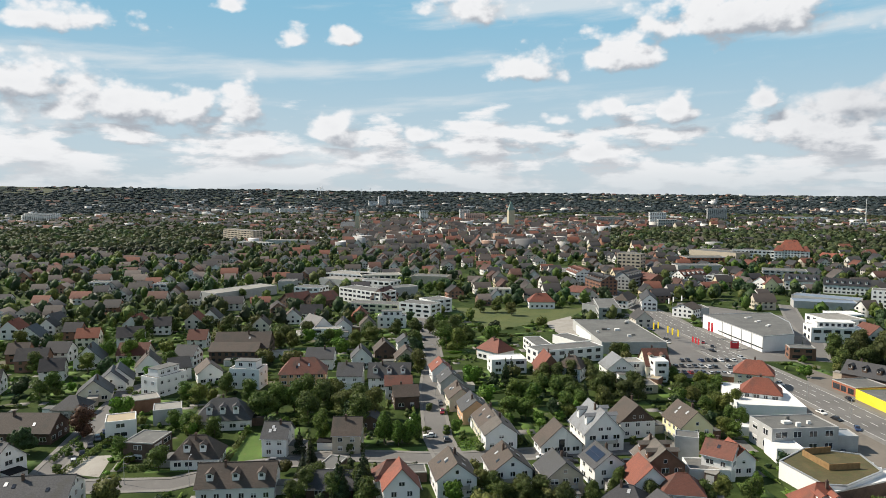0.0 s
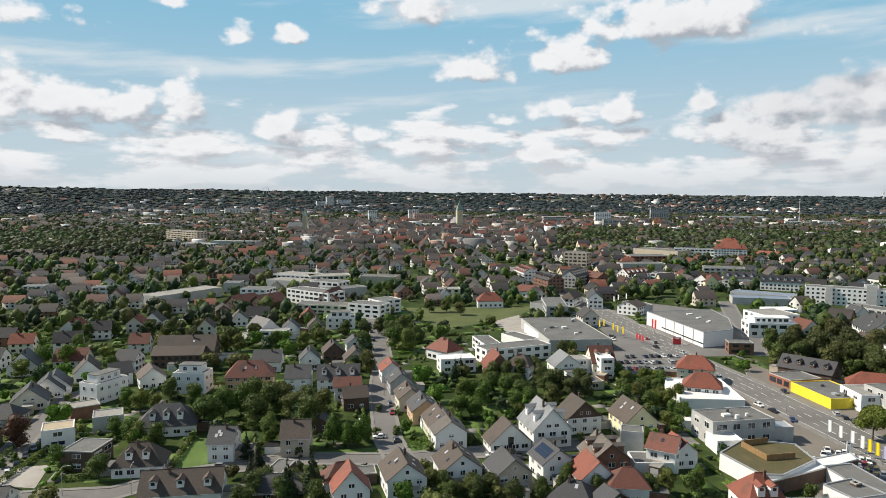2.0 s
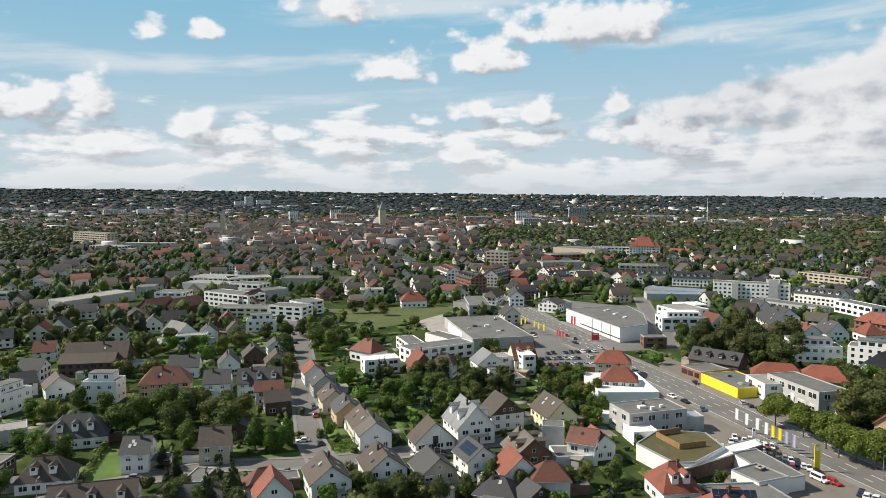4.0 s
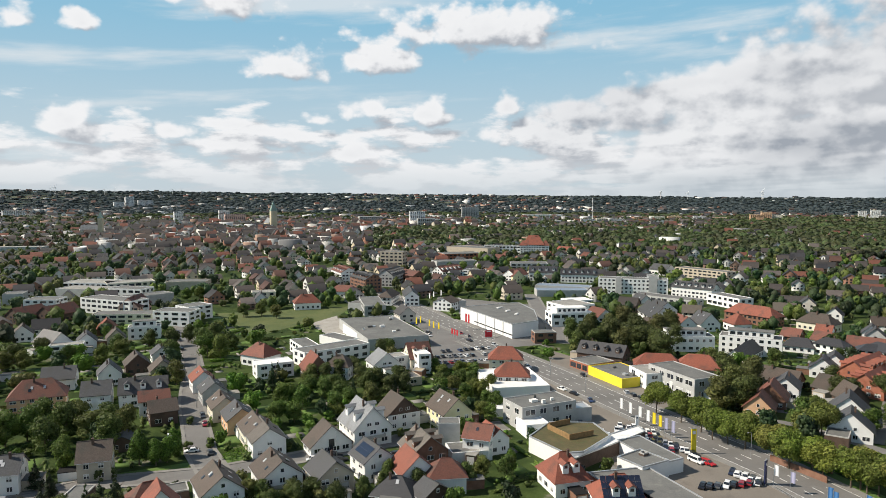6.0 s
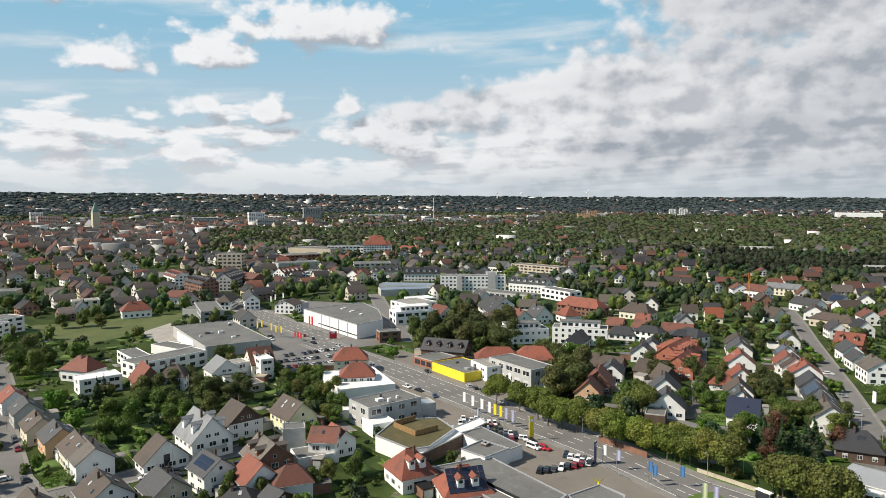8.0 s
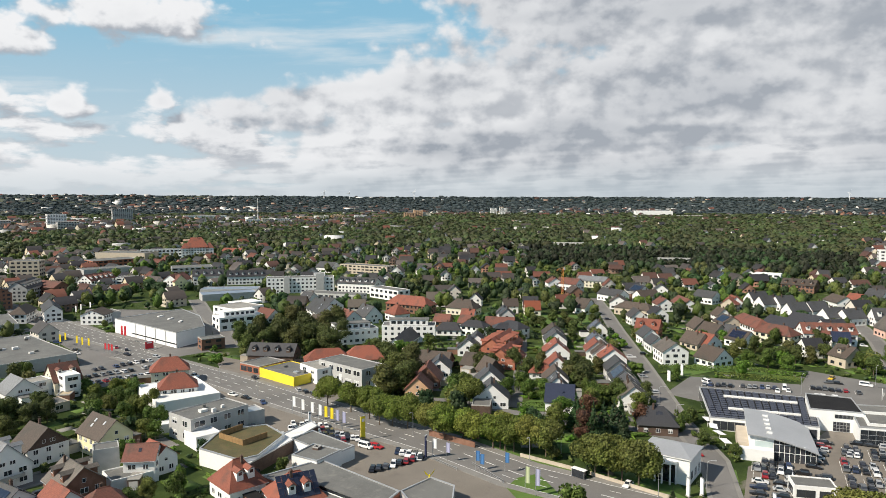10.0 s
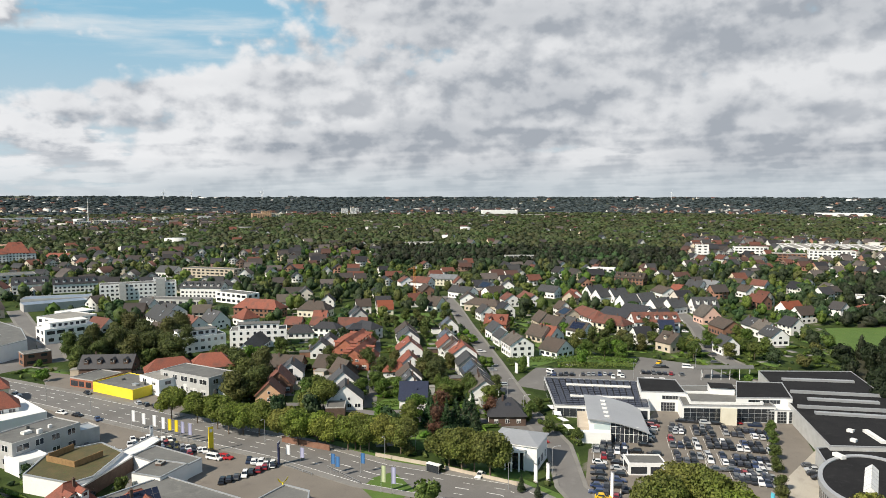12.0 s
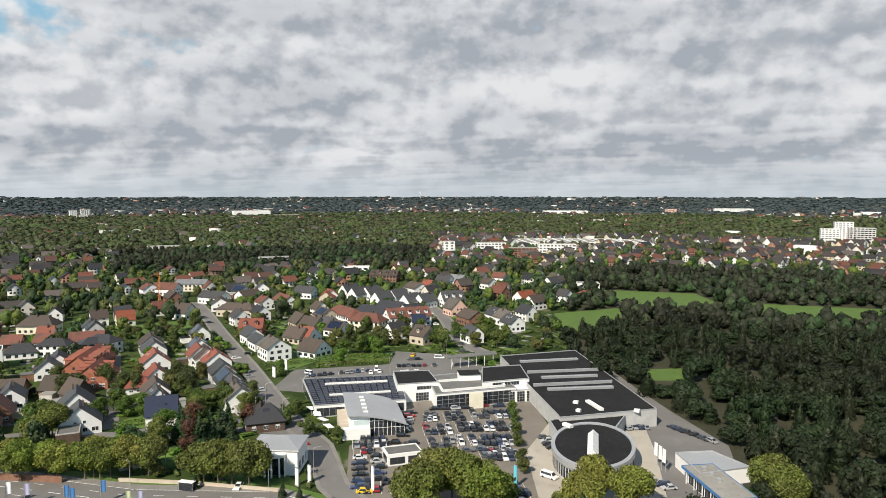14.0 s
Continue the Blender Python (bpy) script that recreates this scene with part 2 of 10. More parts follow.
FLATS = {
    "d": mat("bitumen_roof", (0.10, 0.10, 0.095), (0.16, 0.16, 0.15), coarse=0.12, fine=3, stain=(0.20, 0.20, 0.18)),
    "a": mat("black_roof_felt", (0.010, 0.010, 0.011), (0.018, 0.018, 0.019), coarse=0.12, fine=3, stain=(0.028, 0.028, 0.028), rough=0.9, spec=0.2),
    "g": mat("gravel_roof", (0.22, 0.21, 0.19), (0.32, 0.31, 0.28), coarse=0.12, fine=4, stain=(0.16, 0.16, 0.13)),
    "w": mat("white_roof_sheet", (0.66, 0.66, 0.64), (0.76, 0.76, 0.74), coarse=0.12, fine=3, stain=(0.55, 0.54, 0.50)),
    "t": mat("tan_roof", (0.36, 0.30, 0.20), (0.44, 0.37, 0.26), coarse=0.2, fine=3),
    "s": mat("sheet_metal", (0.42, 0.43, 0.44), (0.50, 0.51, 0.52), rough=0.4, metal=0.5, coarse=0.1, fine=2),
    "v": mat("roof_meadow", (0.065, 0.062, 0.026), (0.12, 0.092, 0.040), coarse=0.3, fine=3, stain=(0.07, 0.10, 0.03)),
    "b": mat("blue_metal", (0.22, 0.26, 0.32), (0.27, 0.31, 0.38), rough=0.4, metal=0.3, coarse=0.1, fine=2),
}
FLAT_WORD = {"d": "grey bitumen roof", "a": "black felt roof", "g": "gravel roof", "w": "white roof", "t": "tan roof", "s": "metal roof", "v": "planted roof", "b": "blue-grey metal roof"}
GLASS = mat("window_glass", (0.020, 0.024, 0.030), (0.035, 0.040, 0.048), rough=0.08, coarse=0.5, fine=1, bump=0, spec=0.8, tint=0.8)
FRAME = mat("window_frame_white", (0.74, 0.74, 0.73), (0.80, 0.80, 0.79), rough=0.5, bump=0)
DARKFRAME = mat("dark_frame", (0.03, 0.03, 0.032), (0.05, 0.05, 0.052), rough=0.5, bump=0)
SHUTTER = mat("roller_shutter", (0.45, 0.45, 0.44), (0.55, 0.55, 0.53), rough=0.6, bump=0)
ASPHALT = mat("asphalt", (0.128, 0.123, 0.116), (0.172, 0.166, 0.158), rough=0.9, coarse=0.05, fine=2.5, stain=(0.19, 0.184, 0.175))
LOT = mat("paved_yard", (0.150, 0.133, 0.112), (0.198, 0.177, 0.150), rough=0.9, coarse=0.06, fine=2.5, stain=(0.128, 0.114, 0.10))
PALE_LOT = mat("pale_pavers", (0.34, 0.31, 0.26), (0.42, 0.39, 0.33), rough=0.9, coarse=0.06, fine=2.5, stain=(0.28, 0.26, 0.22))
GRAVEL = mat("gravel_yard", (0.28, 0.26, 0.23), (0.38, 0.36, 0.32), rough=0.95, coarse=0.1, fine=3, stain=(0.22, 0.20, 0.17))
LAWN = mat("lawn", (0.060, 0.115, 0.018), (0.090, 0.155, 0.028), rough=0.9, coarse=0.15, fine=3, bump=0.4, stain=(0.11, 0.13, 0.035))
MEADOW = mat("rough_meadow", (0.060, 0.085, 0.022), (0.105, 0.118, 0.036), rough=0.95, coarse=0.06, fine=1.5, bump=0.6, stain=(0.05, 0.075, 0.02))
LINE = mat("road_paint", (0.62, 0.62, 0.60), (0.74, 0.74, 0.72), rough=0.7, bump=0, fine=4)
CONCRETE = mat("concrete", (0.34, 0.33, 0.31), (0.44, 0.43, 0.41), coarse=0.4, fine=5)
METAL = mat("galvanised_steel", (0.40, 0.41, 0.42), (0.50, 0.51, 0.52), rough=0.45, metal=0.6, bump=0)
PVGLASS = mat("solar_glass", (0.012, 0.016, 0.032), (0.022, 0.028, 0.05), rough=0.15, bump=0, spec=0.7)
BARK = mat("bark", (0.10, 0.075, 0.05), (0.17, 0.13, 0.095), coarse=1.0, fine=8, bump=0.5)
YELLOW = mat("yellow_panel", (0.72, 0.55, 0.02), (0.78, 0.61, 0.04), rough=0.5, bump=0)
REDP = mat("red_panel", (0.50, 0.02, 0.03), (0.58, 0.04, 0.05), rough=0.5, bump=0)
BLUEP = mat("blue_panel", (0.05, 0.15, 0.34), (0.07, 0.19, 0.40), rough=0.5, bump=0)
CYAN = mat("cyan_banner", (0.10, 0.45, 0.58), (0.13, 0.50, 0.62), rough=0.6, bump=0)
DARKBLUE = mat("dark_blue_panel", (0.015, 0.02, 0.07), (0.02, 0.03, 0.09), rough=0.5, bump=0)
WHITEP = mat("white_panel", (0.76, 0.76, 0.75), (0.82, 0.82, 0.81), rough=0.5, bump=0)
LIME = mat("pale_green_banner", (0.40, 0.45, 0.27), (0.46, 0.51, 0.33), rough=0.6, bump=0)
VIOLET = mat("violet_banner", (0.34, 0.34, 0.48), (0.40, 0.40, 0.54), rough=0.6, bump=0)
RUBBER = mat("tyre_rubber", (0.012, 0.012, 0.012), (0.02, 0.02, 0.02), rough=0.8, bump=0)
WOOD = mat("fence_wood", (0.20, 0.12, 0.05), (0.32, 0.20, 0.09), coarse=0.8, fine=8)
CARPAINT = palette("car_paint", [(0.012, 0.012, 0.014), (0.05, 0.052, 0.058), (0.018, 0.02, 0.024), (0.030, 0.031, 0.034), (0.25, 0.26, 0.27), (0.010, 0.010, 0.012), (0.70, 0.70, 0.70),
                                (0.03, 0.05, 0.12), (0.08, 0.085, 0.09), (0.24, 0.015, 0.02), (0.02, 0.022, 0.03), (0.40, 0.41, 0.42), (0.014, 0.015, 0.018), (0.02, 0.03, 0.06), (0.62, 0.62, 0.62)], rough=0.28, grain=0.02, coat=0.6)


def leaf_mat(name, a, b, sere):
    m = bpy.data.materials.new(name)
    m.use_nodes = True
    k = Nodes(m.node_tree)
    geo = k.n("ShaderNodeNewGeometry")
    isle, obj = geo.outputs["Random Per Island"], k.n("ShaderNodeObjectInfo").outputs["Random"]
    col = k.mix(isle, (*a, 1), (*b, 1))
    col = k.mix(k.step(obj, 0.62, 1.0, 0.0, 0.55), col, (*sere, 1))
    big = k.noise(geo.outputs["Position"], 0.085, 2.0)
    col = k.n("ShaderNodeHueSaturation", {0: k.m("ADD", 0.485, k.m("MULTIPLY", big, 0.03)), 1: 1.0, 2: k.m("ADD", 0.62, k.m("MULTIPLY", k.m("ADD", big, k.m("MULTIPLY", obj, 0.5)), 0.55)), 4: col}).outputs[0]
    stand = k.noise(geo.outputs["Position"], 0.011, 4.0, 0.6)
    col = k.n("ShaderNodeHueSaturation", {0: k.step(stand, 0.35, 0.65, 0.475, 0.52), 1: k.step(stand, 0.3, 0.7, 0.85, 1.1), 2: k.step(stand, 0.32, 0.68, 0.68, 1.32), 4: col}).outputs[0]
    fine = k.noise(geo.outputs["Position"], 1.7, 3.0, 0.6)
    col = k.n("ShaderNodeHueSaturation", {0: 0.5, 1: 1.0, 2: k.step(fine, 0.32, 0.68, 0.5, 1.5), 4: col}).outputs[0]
    bs = k.n("ShaderNodeBsdfPrincipled", {"Base Color": col, "Roughness": 0.65, "Specular IOR Level": 0.25})
    tr = k.n("ShaderNodeBsdfTranslucent", {0: col})
    both = k.n("ShaderNodeMixShader", {0: 0.25, 1: bs.outputs[0], 2: tr.outputs[0]})
    k.n("ShaderNodeOutputMaterial", {0: both.outputs[0]})
    return m


LEAF = leaf_mat("broad_leaves", (0.052, 0.086, 0.017), (0.110, 0.150, 0.035), (0.115, 0.105, 0.028))
LEAF_BRIGHT = leaf_mat("bright_leaves", (0.060, 0.12, 0.014), (0.11, 0.18, 0.03), (0.10, 0.15, 0.02))
LEAF_DARK = leaf_mat("dark_needles", (0.024, 0.046, 0.018), (0.050, 0.080, 0.032), (0.04, 0.06, 0.035))
LEAF_PLANE = leaf_mat("plane_leaves", (0.085, 0.115, 0.018), (0.155, 0.18, 0.038), (0.17, 0.155, 0.035))
LEAF_RED = leaf_mat("copper_leaves", (0.050, 0.022, 0.018), (0.085, 0.04, 0.03), (0.09, 0.045, 0.03))
LEAF_WILLOW = leaf_mat("silver_leaves", (0.05, 0.068, 0.03), (0.085, 0.11, 0.05), (0.075, 0.09, 0.04))

# leaf tones of the right-hand wood, with cloud shade put into the colour
LEAF_WOOD_SHADED = leaf_mat("cloud_shaded_wood_leaves", (0.012, 0.021, 0.009), (0.028, 0.040, 0.016), (0.030, 0.036, 0.018))
LEAF_GREY_SHADED = leaf_mat("grey_cloud_shaded_leaves", (0.022, 0.029, 0.016), (0.042, 0.050, 0.027), (0.040, 0.044, 0.026))
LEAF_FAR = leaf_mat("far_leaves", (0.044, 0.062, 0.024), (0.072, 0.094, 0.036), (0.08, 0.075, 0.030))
# blue-grey leaves for the skyline: the haze of distance is put into the colour
LEAF_HAZE = leaf_mat("haze_toned_leaves", (0.044, 0.062, 0.066), (0.064, 0.084, 0.086), (0.060, 0.074, 0.074))

# ---------- shapes ----------


def ground_z(x, y):
    """Flat town, far hills that rise to the skyline, higher to the left."""
    r = math.hypot(x, y)
    if r < 2000:
        return 0.0
    a = math.degrees(math.atan2(x, y))
    top = 49 + 72 * min(1.0, max(0.0, (46 - a) / 78)) ** 1.35
    s = min(1.0, (r - 2000) / 2750)
    return top * s * s * (0.96 + 0.04 * math.sin(a * 0.9 + 1.0) * math.sin(a * 0.37))


def mesh_of(bm, name, *materials):
    bm.normal_update()
    me = bpy.data.meshes.new(name)
    bm.to_mesh(me)
    bm.free()
    for m in materials:
        me.materials.append(m)
    return me


def part(name, bm, material, parent, label=""):
    """Links a bmesh (or a ready mesh) as one part of a thing."""
    me = bm if isinstance(bm, bpy.types.Mesh) else mesh_of(bm, name, material)
    ob = new(name, me)
    ob.parent = parent
    if label:
        tagged(ob, label)
    return ob


def thing(name, label, category, m=None, group="", kind=""):
    ob = new(name)
    ob.empty_display_size = 0.5
    if m is not None:
        ob.matrix_basis = m
    return tagged(ob, label, category, group, kind)


def box(bm, x0, x1, y0, y1, z0, z1, slot=0):
    v = [bm.verts.new((x, y, z)) for z in (z0, z1) for y in (y0, y1) for x in (x0, x1)]
    for i in ((0, 2, 3, 1), (4, 5, 7, 6), (0, 1, 5, 4), (2, 6, 7, 3), (0, 4, 6, 2), (1, 3, 7, 5)):
        bm.faces.new([v[j] for j in i]).material_index = slot
    return bm


def boxes(*sizes):
    bm = bmesh.new()
    for s in sizes:
        box(bm, *s)
    return bm


def prism(bm, pts, z0, z1, slot=0):
    """An upright prism on a polygon given counter-clockwise."""
    lo = [bm.verts.new((x, y, z0)) for x, y in pts]
    hi = [bm.verts.new((x, y, z1)) for x, y in pts]
    n = len(pts)
    bm.faces.new(lo[::-1]).material_index = slot
    bm.faces.new(hi).material_index = slot
    for i in range(n):
        bm.faces.new((lo[i], lo[(i + 1) % n], hi[(i + 1) % n], hi[i])).material_index = slot
    return bm


def rod(bm, a, b, r0, r1, sides=8):
    a, b = Vector(a), Vector(b)
    q = (b - a).to_track_quat("Z", "Y")
    ring = [[bm.verts.new(c + q @ Vector((r * math.cos(i * math.tau / sides), r * math.sin(i * math.tau / sides), 0))) for i in range(sides)] for c, r in ((a, r0), (b, r1))]
    for i in range(sides):
        j = (i + 1) % sides
        bm.faces.new((ring[0][i], ring[0][j], ring[1][j], ring[1][i]))
    bm.faces.new(ring[0][::-1]), bm.faces.new(ring[1])
    return bm


WINDOWS = {}


def window_mesh(w, h, dark=False, shut=False):
    """A window: rim, mullion, and a pane set back behind them; local +y looks out."""
    key = (round(w, 1), round(h, 1), dark, shut)
    if key not in WINDOWS:
        w, h = key[:2]
        bm = bmesh.new()
        f = 0.07
        xs = [-w / 2, w / 2] if w <= 1.1 else [-w / 2, 0, w / 2]

        def v(x, y, z):
            return bm.verts.new((x, y, z))

        # one rim pierced by one or two panes that lie back in it
        outer = [v(x, 0.07, z) for x, z in ((-w / 2, 0), (w / 2, 0), (w / 2, h), (-w / 2, h))]
        back = [v(c.co.x, -0.01, c.co.z) for c in outer]
        for i in range(4):
            j = (i + 1) % 4
            bm.faces.new((outer[j], outer[i], back[i], back[j]))
        low, high, cuts = [], [], []
        for a, b in zip(xs, xs[1:]):
            hole = [v(x, 0.07, z) for x, z in ((a + f, f), (b - f, f), (b - f, h - f), (a + f, h - f))]
            glass = [v(c.co.x, 0.02, c.co.z) for c in hole]
            for i in range(4):
                j = (i + 1) % 4
                bm.faces.new((hole[i], hole[j], glass[j], glass[i]))
            bm.faces.new(glass[::-1]).material_index = 1
            cuts.append(hole)
        bm.faces.new((outer[0], cuts[0][0], cuts[0][3], outer[3])[::-1])
        bm.faces.new((outer[1], outer[2], cuts[-1][2], cuts[-1][1])[::-1])
        bm.faces.new([outer[0], outer[1], *[c for hole in cuts[::-1] for c in (hole[1], hole[0])]][::-1])
        bm.faces.new([outer[2], outer[3], *[c for hole in cuts for c in (hole[3], hole[2])]][::-1])
        if len(cuts) > 1:
            bm.faces.new((cuts[0][1], cuts[1][0], cuts[1][3], cuts[0][2])[::-1])
        if shut:
            for hole in cuts:
                q = [v(c.co.x, 0.045, c.co.z if i > 1 else h * 0.5) for i, c in enumerate(hole)]
                bm.faces.new(q[::-1]).material_index = 2
        WINDOWS[key] = mesh_of(bm, "window", DARKFRAME if dark else FRAME, GLASS, SHUTTER)
    return WINDOWS[key]


def faces_camera(m, normal, spot):
    """Whether a wall turns towards the town's middle, from which it can be seen."""
    n = m.to_3x3() @ Vector(normal)
    p = m @ Vector(spot)
    return n.x * p.x + n.y * p.y < 0


FAR_WINDOWS = 330.0


def window_box(bm, m, w, h):
    """A far window as a sunk dark pane with a sill, joined to its row."""
    before = len(bm.verts)
    box(bm, -w / 2, w / 2, -0.02, 0.04, 0, h)
    bm.verts.ensure_lookup_table()
    for v in bm.verts[before:]:
        v.co = m @ v.co


def put_windows(parent, m, side, span, rows, rng, w=1.4, h=1.4, gap=2.9, dark=False, inset=0.0):
    """Windows along one wall; side: local normal and offset; rows: sill heights."""
    normal, off = side
    if not faces_camera(m, (*normal, 0), (normal[0] * off, normal[1] * off, 0)):
        return
    turn = math.atan2(-normal[0], normal[1])
    n = max(1, int((span - 1.2) / gap))
    far = math.hypot(m.translation.x, m.translation.y) > FAR_WINDOWS
    bm = bmesh.new()
    for z in rows:
        for i in range(n):
            s = ((i + 0.5) / n - 0.5) * (span - 1.0)
            ww = min(w if rng.random() < 0.65 else w * 1.5, span / n - 0.5)
            spot = Matrix.Translation((normal[0] * (off + 0.004) + normal[1] * s, normal[1] * (off + 0.004) - normal[0] * s, z)) @ Matrix.Rotation(turn, 4, "Z")
            if far:
                window_box(bm, spot, ww, h)
            else:
                part("window", window_mesh(ww, h, dark, rng.random() < 0.3), None, parent).matrix_basis = spot
    if far:
        tagged(part("ribbon_window", bm, GLASS, parent), kind="stuff")
    else:
        bm.free()


def slab(bm, pts, thick, slot=0):
    """A roof plane with thickness below it."""
    top = [bm.verts.new(p) for p in pts]
    low = [bm.verts.new((p[0], p[1], p[2] - thick)) for p in pts]
    n = len(pts)
    bm.faces.new(top).material_index = slot
    bm.faces.new(low[::-1]).material_index = slot
    for i in range(n):
        bm.faces.new((top[i], low[i], low[(i + 1) % n], top[(i + 1) % n])).material_index = slot


def chimney(parent, x, y, z0, z1, w=0.6):
    bm = boxes((x - w / 2, x + w / 2, y - w / 2, y + w / 2, z0, z1), (x - w / 2 - 0.08, x + w / 2 + 0.08, y - w / 2 - 0.08, y + w / 2 + 0.08, z1, z1 + 0.12))
    rod(bm, (x, y, z1 + 0.12), (x, y, z1 + 0.45), 0.13, 0.11)
    return part("chimney", bm, WALLS["n"], parent)


HOUSE_PANEL = mesh_of(boxes((-0.70, 0.70, -0.83, 0.83, 0.04, 0.09)), "solar_panel", PVGLASS)


def house(x, y, turn, length, width, ze, zr, wall="w", roof="d", style="", seed=0):
    """A dwelling with its ridge along local x. style: h hipped, d dormers, s roof lights, p solar panels, b balcony on the gable, B balconies along the side,
    c no chimney, k clad gable, t tall glazing in the gable, x few windows."""
    rng = random.Random(seed * 7919 + 13)
    m = pose(x, y, 0, 0, 0, turn)
    storeys = "one-storey" if ze < 4.3 else "two-storey" if ze < 7.2 else "three-storey"
    form = "hipped" if "h" in style else "gabled"
    extra = " with solar panels" if "p" in style else " with dormers" if "d" in style else " with balconies" if "B" in style or "b" in style else ""
    th = thing("house", f"{storeys} {WALL_WORD[wall]} {form} house, {ROOF_WORD[roof]}{extra}", "house", m, group="dwelling houses of the town")
    L, W = length / 2, width / 2
    hip = min(L * 0.75, W * 0.85) if "h" in style else 0.0
    # walls with gables
    bm = bmesh.new()
    lo = [bm.verts.new(p) for p in ((-L, -W, -0.3), (L, -W, -0.3), (L, W, -0.3), (-L, W, -0.3))]
    hi = [bm.verts.new(p) for p in ((-L, -W, ze), (L, -W, ze), (L, W, ze), (-L, W, ze))]
    bm.faces.new(lo[::-1])
    for i in range(4):
        bm.faces.new((lo[i], lo[(i + 1) % 4], hi[(i + 1) % 4], hi[i]))
    slope = (zr - ze) / W
    if not hip:
        top = [bm.verts.new((s * L, 0, zr - 0.05)) for s in (-1, 1)]
        bm.faces.new((hi[1], hi[2], top[1])), bm.faces.new((hi[3], hi[0], top[0]))
        bm.faces.new((hi[0], hi[1], top[1], top[0])), bm.faces.new((hi[2], hi[3], top[0], top[1]))
    else:
        bm.faces.new(hi)
    part("wall", bm, WALLS[wall], th)
    # roof
    bm = bmesh.new()
    oe, og = 0.55, 0.45
    y1, z1 = W + oe, ze - oe * slope + 0.12
    if not hip:
        for s in (-1, 1):
            pts = [(-L - og, s * y1, z1), (L + og, s * y1, z1), (L + og, 0, zr + 0.12), (-L - og, 0, zr + 0.12)]
            slab(bm, pts if s < 0 else pts[::-1], 0.2)
    else:
        x1 = L + oe
        a, b, c, d = (-x1, -y1, z1), (x1, -y1, z1), (x1, y1, z1), (-x1, y1, z1)
        e, f = (-L + hip, 0, zr + 0.12), (L - hip, 0, zr + 0.12)
        for q in ((a, b, f, e), (b, c, f), (c, d, e, f), (d, a, e)):
            slab(bm, q, 0.18)
    rf = part("roof", bm, ROOFS[roof], th)
    # ridge cap and gutters
    near = math.hypot(x, y) < 235
    bm = bmesh.new()
    rod(bm, (-L + hip - og * (not hip), 0, zr + 0.13), (L - hip + og * (not hip), 0, zr + 0.13), 0.13, 0.13, 6)
    if near:
        part("ridge", bm, ROOFS[roof], th)
    else:
        bm.free()
    for s in (-1, 1) if math.hypot(x, y) < 235 else ():
        part("gutter", rod(bmesh.new(), (-L - og, s * (y1 + 0.05), z1 - 0.12), (L + og, s * (y1 + 0.05), z1 - 0.12), 0.08, 0.08, 6), METAL, th)
    if "c" not in style:
        cx, cy = rng.uniform(-0.3, 0.3) * length * (0.5 if hip else 1), rng.choice((-1, 1)) * W * 0.18
        chimney(th, cx, cy, zr - 1.0, zr + 0.9)
    # windows
    rows = [1.0 + 2.75 * i for i in range(max(1, int((ze + 0.3) / 2.8)))]
    gap = 4.4 if "x" in style else 2.9
    for s in (-1, 1):
        put_windows(th, m, ((0, s), W), length, rows, rng, gap=gap)
        extra_row = [rows[-1] + 2.75] if not hip and zr - rows[-1] > 4.6 else []
        put_windows(th, m, ((s, 0), L), width, rows, rng, gap=gap)
        if extra_row and not "t" in style:
            put_windows(th, m, ((s, 0), L), width * 0.5, extra_row, rng, gap=2.2, h=1.1, w=1.0)
        if "t" in style and faces_camera(m, (s, 0, 0), (s * L, 0, 0)):
            ob = part("glazing", boxes((-0.9, 0.9, 0, 0.05, 0.4, ze + 1.6), (-0.05, 0.05, 0.05, 0.09, 0.4, ze + 1.6)), GLASS, th, "tall dark gable glazing")
            ob.matrix_basis = Matrix.Translation((s * (L + 0.004), 0, 0)) @ Matrix.Rotation(math.atan2(-s, 0), 4, "Z")
        if "k" in style and not hip:
            bm = bmesh.new()
            v = [bm.verts.new((s * (L + o), yy, zz)) for o in (0.002, 0.07) for yy, zz in ((-W, ze - 0.1), (W, ze - 0.1), (0, zr - 0.1))]
            for q in ((0, 1, 2), (5, 4, 3), (0, 3, 4, 1), (1, 4, 5, 2), (2, 5, 3, 0)):
                bm.faces.new([v[i] for i in q])
            part("gable_cladding", bm, WALLS["n"], th, "dark brown clad gable")
        if "b" in style and faces_camera(m, (s, 0, 0), (s * L, 0, 0)):
            for z in rows[1:] or [2.6]:
                bm = boxes((L, L + 1.5, -W * 0.6, W * 0.6, z - 0.95, z - 0.78), (L + 1.42, L + 1.5, -W * 0.6, W * 0.6, z - 0.78, z + 0.1),
                           (L, L + 1.5, -W * 0.6, -W * 0.6 + 0.06, z - 0.78, z + 0.1), (L, L + 1.5, W * 0.6 - 0.06, W * 0.6, z - 0.78, z + 0.1))
                ob = part("balcony", bm, CONCRETE, th, "balcony with solid parapet")
                if s < 0:
                    ob.matrix_basis = Matrix.Rotation(math.pi, 4, "Z")
        if "B" in style and faces_camera(m, (0, s, 0), (0, s * W, 0)):
            for z in rows[1:] or [2.6]:
                for q in (-0.5, 0.15):
                    bm = boxes((q * L, q * L + L * 0.4, W, W + 1.4, z - 0.95, z - 0.78), (q * L, q * L + L * 0.4, W + 1.33, W + 1.4, z - 0.78, z + 0.1))
                    ob = part("balcony", bm, FRAME, th, "white balcony with parapet")
                    if s < 0:
                        ob.matrix_basis = Matrix.Rotation(math.pi, 4, "Z")
